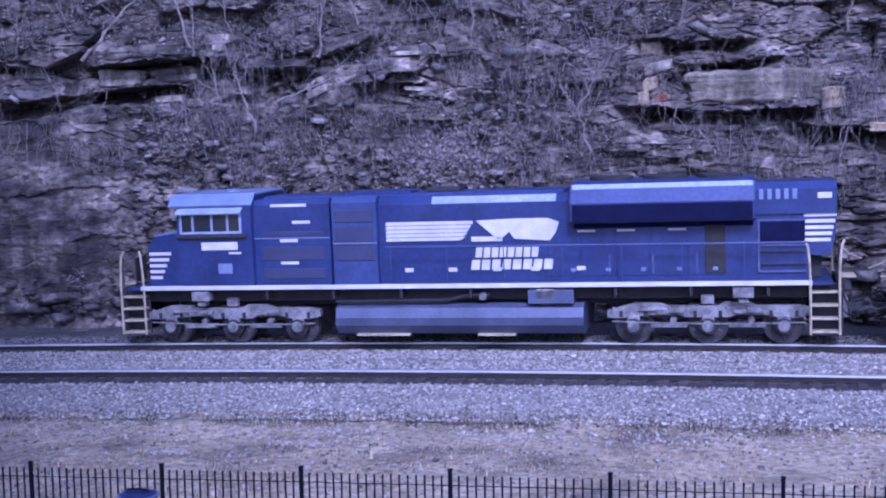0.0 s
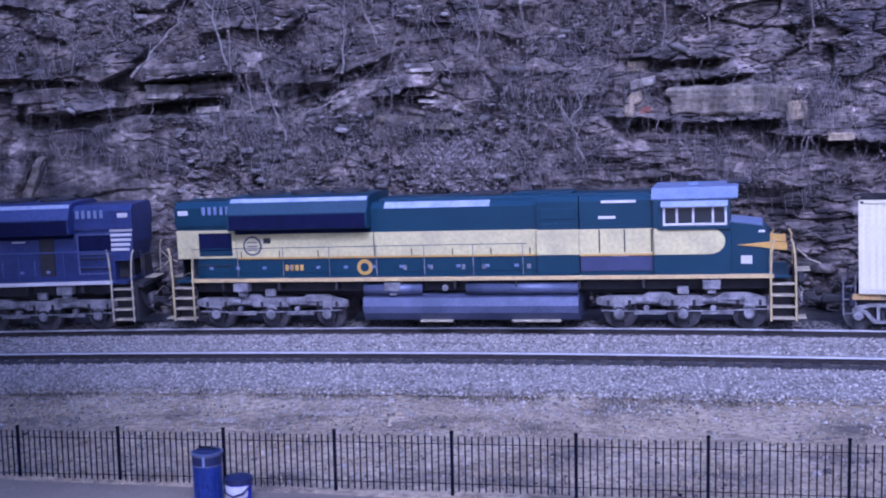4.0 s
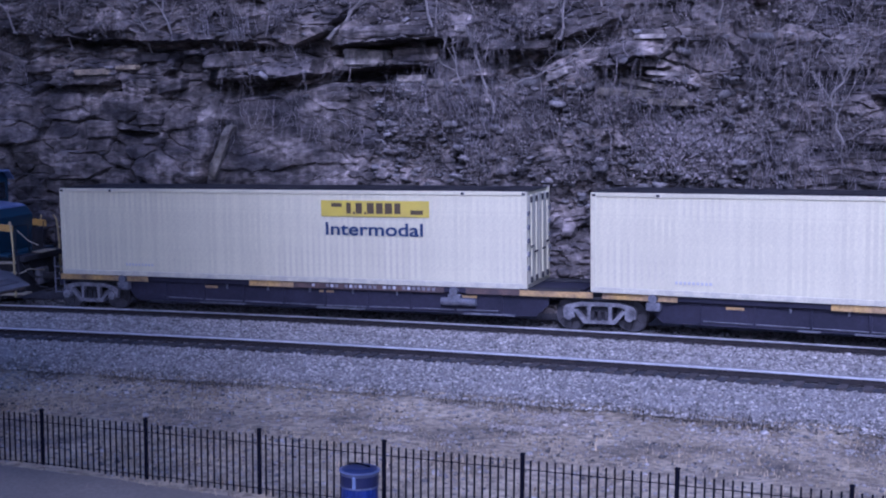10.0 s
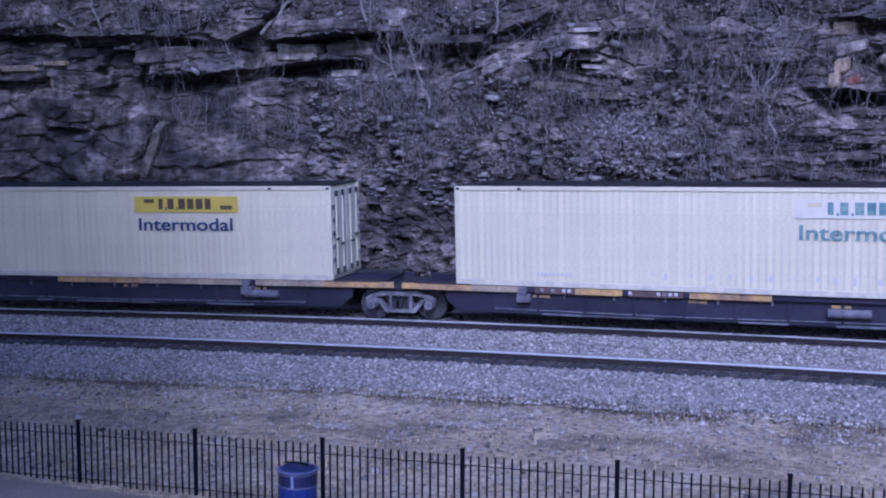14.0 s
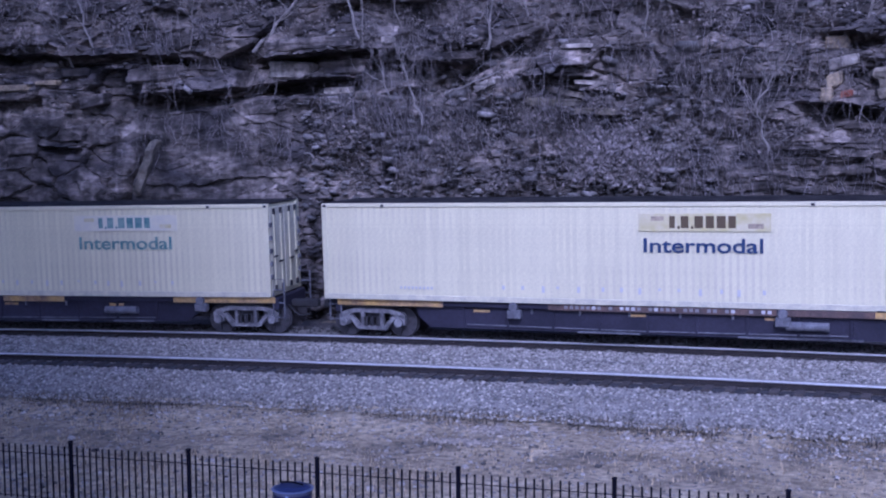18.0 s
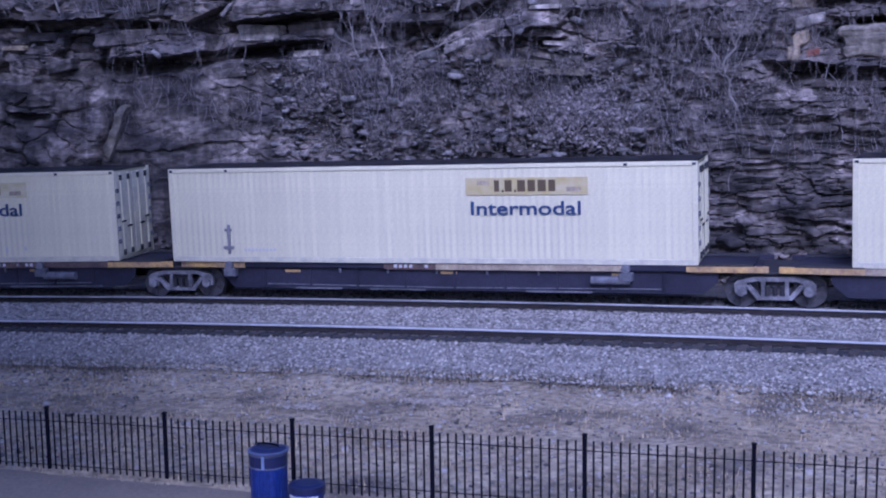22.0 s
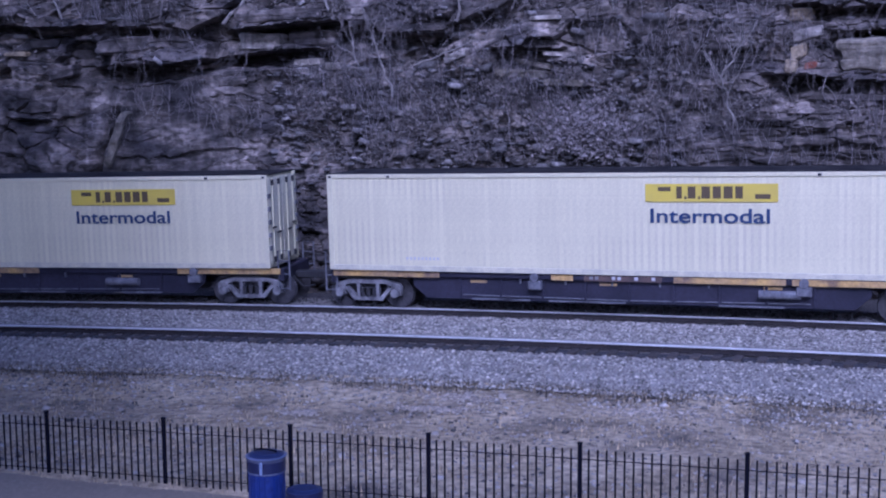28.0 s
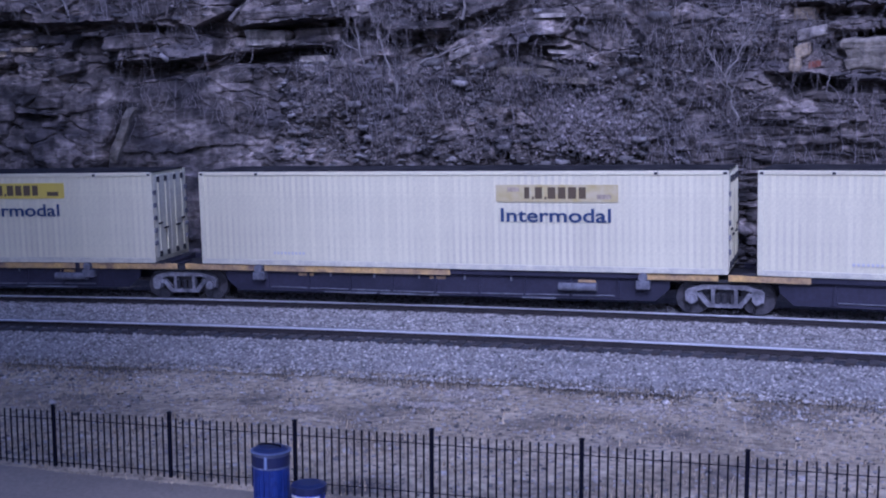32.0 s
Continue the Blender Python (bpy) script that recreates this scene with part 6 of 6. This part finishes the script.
# ---- twigs ----
def wander(r, p, d, length, n, curl, droop=0.0):
    """Points of a crooked twig from p along d."""
    pts, q, v = [p.copy()], p.copy(), d.normalized()
    for _ in range(n):
        v = (v + Vector((r.uniform(-curl, curl), r.uniform(-curl, curl), r.uniform(-curl, curl) - droop))).normalized()
        q = q + v * length / n
        pts.append(q.copy())
    return pts


# ---- tall pines added out of view, which keep the sun off the south end of the line ----
def pine(height, spread, seed):
    """A white pine, unseen and added for its shade: tapered trunk, whorls of boughs, sprays of needles on each."""
    r = random.Random(seed)
    tree = thing("pine_tree", "tall dark green pine on the park lawn", "tree", group="pines on the lawn")
    part("trunk", Shape().tube([(0, 0, -0.5), (0.1, 0, height * 0.3), (-0.1, 0.1, height * 0.7), (0, 0, height)], 0.42, 0.05, 9), BARK, tree)
    boughs, needles = Shape(), Shape()
    z = height * 0.42
    while z < height - 0.6:
        reach = spread * min(1.0, 2.8 * (1 - z / height) + 0.14) * r.uniform(0.75, 1.1)
        a0 = r.uniform(0, 6.28)
        for k in range(6):
            a = a0 + k * math.pi / 3 + r.uniform(-0.3, 0.3)
            d = Vector((math.cos(a), math.sin(a), 0.18))
            path = wander(r, Vector((0, 0, z)), d, reach, 4, 0.12)
            boughs.tube(path, 0.07, 0.02, 4)
            for _ in range(24):
                p = path[r.randint(1, 4)] + Vector((r.uniform(-0.7, 0.7), r.uniform(-0.7, 0.7), r.uniform(-0.25, 0.6)))
                u = Vector((r.uniform(-1, 1), r.uniform(-1, 1), r.uniform(-0.3, 0.8))).normalized() * r.uniform(0.5, 1.0)
                w = u.orthogonal().normalized() * u.length * 0.45
                needles.add([p - u, p + w, p + u, p - w], [(0, 1, 2, 3)])
        z += 0.95
    part("bough_whorls", boughs, BARK, tree)
    tagged(part("needle_sprays", needles, NEEDLE, tree, "dark green needle sprays"), kind="stuff")
    return tree


SHADE_PINES = [pine(41.0, 5.0, 5), pine(39.0, 4.8, 6)]
# invented places, chosen by where the shade must fall
SHADE_PINE_SPOTS = [(-11.0, -4.5), (-15.5, 2.0), (-21.5, 6.0), (-28.0, 4.0), (-34.0, 8.0), (-40.0, 5.5), (-46.5, 8.0), (-26.0, -3.5), (-37.0, -2.0), (-52.0, 5.0), (-31.0, 11.5), (-37.5, 12.5), (-44.0, 12.5)]
for k, (x, y) in enumerate(SHADE_PINE_SPOTS):
    at = pose(x, y, ground_at(x, y), 0, 0, 37 * k)
    if k < 2:
        SHADE_PINES[k].matrix_basis = at
    else:
        copy_thing(SHADE_PINES[k % 2], at)

# ---- vegetation on the cliff ----
GS, GZ = np.meshgrid(np.arange(-60, 20, 0.1), np.arange(-1, 14.1, 0.1), indexing="ij")
FACE = R_CLIFF + cliff_depth(GS, GZ)


def face_r(s, z):
    """Radius of the rock face at a place on it."""
    return float(FACE[min(max(int((s + 60) * 10 + 0.5), 0), 799), min(max(int((z + 1) * 10 + 0.5), 0), 150)])


def sapling(name, base, tip, thick, seed, label, limbs=7, mat=BARK):
    """A bare tree rooted on the face: trunk, limbs, twigs."""
    r = random.Random(seed)
    tree = thing(name, label, "tree", group="bare trees on the cliff")
    a, b = arc(*base), arc(*tip)
    n = 7
    pts = [a.lerp(b, k / n) + Vector((r.uniform(-0.09, 0.09), r.uniform(-0.05, 0.05), r.uniform(-0.07, 0.07))) * (0 < k) for k in range(n + 1)]
    part("trunk", Shape().tube(pts, thick, thick * 0.35, 7), mat, tree)
    tw = Shape()
    for k in range(limbs):
        j = r.randint(2, n)
        d = (b - a).normalized() + Vector((r.uniform(-1, 1), r.uniform(-0.6, 0.1), r.uniform(-0.2, 0.8)))
        path = wander(r, pts[j], d, r.uniform(0.7, 1.7), 6, 0.3)
        part("limb", Shape().tube(path, thick * 0.38, thick * 0.1, 5), mat, tree)
        for _ in range(5):
            tw.tube(wander(r, path[r.randint(2, 6)], d + Vector((r.uniform(-1, 1), r.uniform(-0.7, 0.3), r.uniform(-0.5, 1))), r.uniform(0.3, 0.9), 4, 0.35), 0.009, 0.004, 3)
    tagged(part("twig_spray", tw, mat, tree), kind="stuff")
    return tree


sapling("leaning_sapling", (-23.6, 184.0, 9.0), (-21.3, 183.8, 11.3), 0.075, 1, "pale crooked sapling leaning out over a ledge", 5)
sapling("leaning_sapling", (-19.9, 184.3, 9.3), (-20.6, 184.0, 12.2), 0.05, 2, "thin bare sapling on a rock shelf", 6)
sapling("bare_tree", (-6.52, 184.0, 5.3), (-6.92, 183.8, 6.7), 0.045, 3, "thin forked bare tree on the rock face", 4)
sapling("bare_tree", (-6.92, 183.85, 6.6), (-5.9, 183.8, 8.3), 0.038, 4, "thin forked bare tree on the rock face", 5)
sapling("leaning_sapling", (-18.7, 183.9, 7.35), (-19.05, 183.8, 9.0), 0.032, 7, "thin pale stem hanging below a rock shelf", 2)
sapling("leaning_sapling", (-17.6, 184.0, 6.3), (-18.2, 183.8, 8.4), 0.045, 5, "broken dark stem beside rubble", 3)
sapling("leaning_sapling", (-16.8, 184.0, 7.3), (-14.6, 183.8, 8.1), 0.04, 6, "pale fallen branch across a ledge", 3)
for k in range(16):
    r_ = random.Random(40 + k)
    s0 = -38 + 42 * (k + r_.random()) / 16
    z0 = r_.uniform(8.6, 9.8)
    sapling("bare_tree", (s0, face_r(s0, z0) - 0.05, z0), (s0 + r_.uniform(-0.9, 0.9), 184.2, z0 + r_.uniform(2.2, 3.6)), r_.uniform(0.025, 0.05), 60 + k, "thin bare tree above the cliff ledges", 7)


def hanging_vine(s, z, wide, tall, count, seed):
    """Bare stems trailing down the face."""
    r = random.Random(seed)
    sh = Shape()
    for _ in range(count):
        a = s + r.uniform(-wide, wide)
        z1 = z + r.uniform(-0.4, 0.5) * tall
        p = arc(a, face_r(a, z1) - r.uniform(0.05, 0.35), z1)
        sh.tube(wander(r, p, Vector((r.uniform(-0.6, 0.6), -0.1, r.choice((-1, -1, 1)))), r.uniform(0.3, 1.0) * tall, 7, 0.34, 0.03), r.uniform(0.005, 0.015), 0.004, 3)
        if r.random() < 0.5:
            sh.tube(wander(r, p, Vector((r.uniform(-1, 1), -0.3, r.uniform(-0.8, 0.8))), r.uniform(0.2, 0.6), 4, 0.4), 0.007, 0.003, 3)
    v = thing("hanging_vine", "tangle of bare grey vines trailing down the rock", "vine", group="vines on the cliff")
    tagged(part("stem_tangle", sh, TWIG, v), kind="stuff")
    return v


r_ = random.Random(9)
for k in range(46):
    s0 = r_.uniform(-19, 2.5) if k < 38 else r_.uniform(-38, -20)
    hanging_vine(s0, r_.uniform(7.6, 11.0) if k % 3 else r_.uniform(5.0, 7.5), 1.1, 1.5, 42, 500 + k)


def stem_thicket(s, z, wide, tall, count, seed):
    """Thin upright whips rooted on a ledge."""
    r = random.Random(seed)
    sh = Shape()
    for _ in range(count):
        a, z1 = s + r.gauss(0, wide), z + r.gauss(0, 0.3 * tall)
        p = arc(a, face_r(a, z1) - r.uniform(0.0, 0.3), z1)
        path = wander(r, p, Vector((r.uniform(-0.25, 0.25), -0.15, 1)), r.uniform(0.35, 1.1) * tall, 5, 0.30)
        sh.tube(path, r.uniform(0.008, 0.017), 0.004, 3)
        sh.tube(wander(r, path[2], Vector((r.uniform(-0.8, 0.8), -0.2, 1)), r.uniform(0.2, 0.5) * tall, 4, 0.2), 0.007, 0.003, 3)
    v = thing("stem_thicket", "thicket of thin upright bare stems on the cliff", "shrub", group="thickets on the cliff")
    tagged(part("stem_tangle", sh, STEM, v), kind="stuff")
    return v


for k in range(44):
    q_ = random.Random(1200 + k)
    s0 = q_.uniform(-21, 2.5) if k < 38 else q_.uniform(-40, -21)
    stem_thicket(s0, q_.uniform(3.8, 8.6) if s0 > -21 else q_.uniform(8.2, 10.5), 0.8, 1.3, 40, 1300 + k)


def shrub(s, z, size, count, seed, leaves=0, name="bare_shrub", label="bare brown shrub rooted in the cliff"):
    """A bush of crooked stems, with a few dead leaves."""
    r = random.Random(seed)
    b = thing(name, label, "shrub", group="shrubs on the cliff")
    sh, lf = Shape(), Shape()
    root = arc(s, face_r(s, z) + 0.02, z)
    for _ in range(count):
        d = Vector((r.uniform(-1, 1), r.uniform(-0.9, -0.05), r.uniform(-0.35, 1)))
        p = root + Vector((r.uniform(-0.3, 0.3) * size, 0, r.uniform(-0.2, 0.2) * size))
        path = wander(r, p, d, r.uniform(0.4, 1.0) * size, 6, 0.35)
        sh.tube(path, 0.012, 0.004, 3)
        for _ in range(2):
            sh.tube(wander(r, path[r.randint(2, 6)], d + Vector((r.uniform(-1, 1), r.uniform(-1, 0.3), r.uniform(-1, 1))), r.uniform(0.15, 0.5) * size, 4, 0.4), 0.007, 0.003, 3)
        for _ in range(leaves):
            q = path[r.randint(2, 6)] + Vector((r.uniform(-0.14, 0.14), r.uniform(-0.12, 0.08), r.uniform(-0.14, 0.14)))
            u = Vector((r.uniform(-1, 1), r.uniform(-0.4, 0.4), r.uniform(-1, 1))).normalized() * r.uniform(0.03, 0.075)
            w = u.orthogonal().normalized() * u.length * 0.6
            lf.add([q - u, q + w, q + u, q - w], [(0, 1, 2, 3)])
    tagged(part("stem_tangle", sh, BARK if leaves > 6 else TWIG, b), kind="stuff")
    if leaves:
        tagged(part("dead_foliage", lf, LEAF_PALE if leaves > 8 else LEAF, b, "curled pale brown leaves"), kind="stuff")
    return b


for k in range(70):
    s0 = r_.uniform(-42, 5)
    z0 = r_.choice((r_.uniform(9.2, 11.5), r_.uniform(9.2, 11.5), r_.uniform(4.2, 7.2))) if s0 > -22 else r_.uniform(9.3, 11.5)
    shrub(s0, z0, r_.uniform(0.7, 1.3), 26, 700 + k, leaves=4 if z0 > 9 else 3)
for k in range(14):
    shrub(-11.5 + r_.gauss(0, 1.1), 4.65 + r_.gauss(0, 0.5), 0.95, 34, 800 + k, leaves=9, name="leafy_shrub", label="shrub still hung with pale dead leaves")
for k in range(22):
    shrub(r_.uniform(-21, -8), r_.uniform(4.0, 7.0), 0.7, 30, 860 + k, leaves=5, name="leafy_shrub", label="low shrub with scattered dead leaves on rubble")
for k in range(16):
    s0 = r_.uniform(-42, 4)
    shrub(s0, r_.uniform(0.2, 1.2), 0.8, 22, 900 + k, leaves=2, name="bare_shrub", label="bare shrub at the foot of the cliff")

# ---- rubble on the face, ballast stones, grass ----
CHIP_V = [(-1, -1, -0.8), (1, -0.9, -1), (0.8, 1, -0.9), (-0.9, 0.8, -1), (-0.7, -0.8, 0.9), (0.7, -1, 0.7), (1, 0.7, 0.8), (-0.8, 0.9, 0.7)]
CHIP_F = [(3, 2, 1, 0), (4, 5, 6, 7), (0, 1, 5, 4), (1, 2, 6, 5), (2, 3, 7, 6), (3, 0, 4, 7)]


def turned(g, sx, sy, sz):
    a, b = g.uniform(0, 6.28), g.uniform(-0.7, 0.7)
    rot_z = np.array([[math.cos(a), -math.sin(a), 0], [math.sin(a), math.cos(a), 0], [0, 0, 1]])
    rot_x = np.array([[1, 0, 0], [0, math.cos(b), -math.sin(b)], [0, math.sin(b), math.cos(b)]])
    return rot_z @ rot_x @ np.diag([sx, sy, sz])


def places_on_face(n, pick, g, size):
    """Random places on the cliff, sunk a little into it."""
    sz = np.array([pick(g) for _ in range(n)])
    d = cliff_depth(sz[:, :1], sz[:, 1:2])[:, 0]
    out = []
    for (s, z), dd in zip(sz, d):
        k = size * g.lognormal(0, 0.5)
        out.append((turned(g, k * 1.7, k * 1.1, k * 0.5), np.array(arc(s, R_CLIFF + dd - 0.25 * k, z))))
    return out


g = np.random.default_rng(31)
tagged(new("rock_rubble", scatter_mesh("rock_rubble", CHIP_V, CHIP_F, places_on_face(1500, lambda q: (q.uniform(-22, -8), q.uniform(3.0, 7.4)), g, 0.050), TALUS)), "broken grey rubble clinging to the cliff", "rubble", kind="stuff")
tagged(new("rock_rubble", scatter_mesh("rock_rubble", CHIP_V, CHIP_F, places_on_face(1500, lambda q: (q.uniform(-44, 8), q.uniform(7.0, 12.0)), g, 0.045), TALUS)), "broken rock chips on the cliff ledges", "rubble", kind="stuff")
tagged(new("rock_rubble", scatter_mesh("rock_rubble", CHIP_V, CHIP_F, places_on_face(1300, lambda q: (q.uniform(-46, 8), abs(q.normal(0, 0.7))), g, 0.085), ROCK)), "fallen rubble along the foot of the cliff", "rubble", kind="stuff")


def places_on_ground(n, s0, s1, r0, r1, g, size, lift=0.0, skip=None):
    s, r = g.uniform(s0, s1, n), g.uniform(r0, r1, n)
    a = s / RF
    z = ground_height(r, a) + lift
    k = size * g.lognormal(0, 0.35, n)
    return [(turned(g, q, q * 0.8, q * 0.6), np.array((rr * math.sin(aa), OY + rr * math.cos(aa), zz + 0.2 * q))) for rr, aa, zz, q in zip(r, a, z, k) if not (skip and skip(rr))]


on_rail = lambda rr: 173.72 < rr < 174.6 or 177.95 < rr < 178.68 or min(abs(rr - c) for c in (R_NEAR - 0.72, R_NEAR + 0.72, R_TRAIN - 0.72, R_TRAIN + 0.72)) < 0.11
tagged(new("ballast_stones", scatter_mesh("ballast_stones", CHIP_V, CHIP_F, places_on_ground(82000, -50, 8, 171.2, 178.4, g, 0.0225, 0.082, on_rail), STONE)), "loose crushed grey ballast stones", "ballast", kind="stuff")
# far track stones carry the train's shade in their colour
tagged(new("ballast_stones", scatter_mesh("ballast_stones", CHIP_V, CHIP_F, places_on_ground(9000, -50, 8, 178.4, 181.7, g, 0.03, 0.09, on_rail), STONE_SHADED)), "loose sooty ballast stones under the train", "ballast", kind="stuff")
tagged(new("scattered_stones", scatter_mesh("scattered_stones", CHIP_V, CHIP_F, places_on_ground(9000, -46, 8, 162.5, 171.4, g, 0.026, 0.0), CLOD)), "stray stones and clods in the dormant grass", "stones", kind="stuff")
tagged(new("scattered_stones", scatter_mesh("scattered_stones", CHIP_V, CHIP_F, places_on_ground(3000, -46, 8, 169.3, 171.7, g, 0.03, 0.0), STONE)), "stray pale stones below the ballast shoulder", "stones", kind="stuff")
sand = [(m, np.array(arc(s_, r_s, 0)[:2]).tolist() + [float(ground_height(np.array(r_s), np.array(s_ / RF))) + 0.03]) for m, s_, r_s in
        ((turned(g, q, q, q * 0.35), g.normal(c, w), g.normal(rc, v)) for c, rc, w, v in ((-11.0, 170.4, 0.55, 0.22), (-11.3, 169.2, 0.5, 0.15), (-14.2, 168.2, 0.2, 0.12), (-6.5, 170.0, 0.8, 0.25)) for q in g.lognormal(-3.85, 0.45, 420))]
tagged(new("gravel_patch", scatter_mesh("gravel_patch", CHIP_V, CHIP_F, [(m, np.array(p)) for m, p in sand], SAND)), "pale spilled gravel on the dormant grass", "gravel", kind="stuff")
BLADE_V = [(-0.12, 0, 0), (0.12, 0, 0), (0.02, 0.35, 1.0)]
BLADE_F = [(0, 1, 2)]
bl = []
n = 60000
s, r, h = g.uniform(-46, 8, n), g.uniform(161.4, 172.2, n), g.lognormal(-2.75, 0.35, n)
keep = vnoise(s * 0.9, r * 0.9, 91) + 0.5 * vnoise(s * 3, r * 3, 92) > 0.62
for ss_, rr_, hh_ in zip(s[keep], r[keep], h[keep]):
    aa = ss_ / RF
    q = g.uniform(0, 6.28)
    m = np.array([[math.cos(q), -math.sin(q), 0], [math.sin(q), math.cos(q), 0], [0, 0, 1]]) * hh_
    bl.append((m, np.array((rr_ * math.sin(aa), OY + rr_ * math.cos(aa), 0.0))))
hz = ground_height(r[keep], s[keep] / RF)
bl = [(m, np.array((p[0], p[1], z - 0.01))) for (m, p), z in zip(bl, hz)]
tagged(new("dry_grass", scatter_mesh("dry_grass", BLADE_V, BLADE_F, bl, BLADES)), "short dormant brown grass", "grass", kind="stuff")
# taller weeds along the edge of the ballast
bl = []
n = 11000
s, r, h = g.uniform(-46, 8, n), g.normal(171.2, 0.28, n), g.lognormal(-1.9, 0.4, n)
keep = vnoise(s * 0.8, r * 0, 95) > 0.55
hz = ground_height(r, s / RF)
for ss_, rr_, hh_, zz_, kk in zip(s, r, h, hz, keep):
    if kk:
        q = g.uniform(0, 6.28)
        m = np.array([[math.cos(q), -math.sin(q), 0], [math.sin(q), math.cos(q), 0], [0, 0, 1]]) @ np.diag([0.25 * hh_, hh_, hh_])
        bl.append((m, np.array((rr_ * math.sin(ss_ / RF), OY + rr_ * math.cos(ss_ / RF), zz_ - 0.01))))
tagged(new("edge_weeds", scatter_mesh("edge_weeds", BLADE_V, BLADE_F, bl, WEEDS)), "dark dead weeds along the ballast edge", "weeds", kind="stuff")

# ---- ties under the rails ----
TIE_MESH = Shape().box(-0.115, 0.115, -1.3, 1.3, -0.16, 0.0, 0.012).mesh("tie", TIE)
for track, rc in tracks:
    for k in range(112):
        s_ = -50 + k * 0.53
        part("tie", TIE_MESH, TIE, track, at=on_curve(s_ + random.Random(k).uniform(-0.03, 0.03), rc, -0.155 if rc < 177 else -0.150, turn=random.Random(k + 7).uniform(-1.2, 1.2)))


# ---- motion: the train rolls round the curve ----
TRAVEL = [0.0, -5.6, -11.18, -16.76, -22.36, -27.98, -33.59, -39.19, -44.76, -50.32, -55.85, -61.4, -67.0, -72.58, -78.14, -83.63, -89.1, -94.55, -100.09, -105.59, -111.1,
          -116.65, -122.29, -127.86, -133.34, -138.85, -144.34, -149.83, -155.38, -161.0, -166.62, -172.15, -177.61]


def motions():
    for ob, at, turn in TRAIN:
        z = 1.19 if ob.name.startswith("shipping_container") else 0.0
        walk(ob, [(t, on_curve(at + d, z=z, turn=turn)) for t, d in enumerate(TRAVEL)])
    for ob, x, r in WHEELS:
        sign = 1 if ob.parent is not blue_loco else -1
        rows = []
        for k in range(321):
            t = k / 10
            i = min(int(t), 31)
            d = TRAVEL[i] + (TRAVEL[i + 1] - TRAVEL[i]) * (t - i)
            rows.append((t, pose(x, 0, r, 0, sign * math.degrees(d / r), 0)))
        walk(ob, rows)


motions()
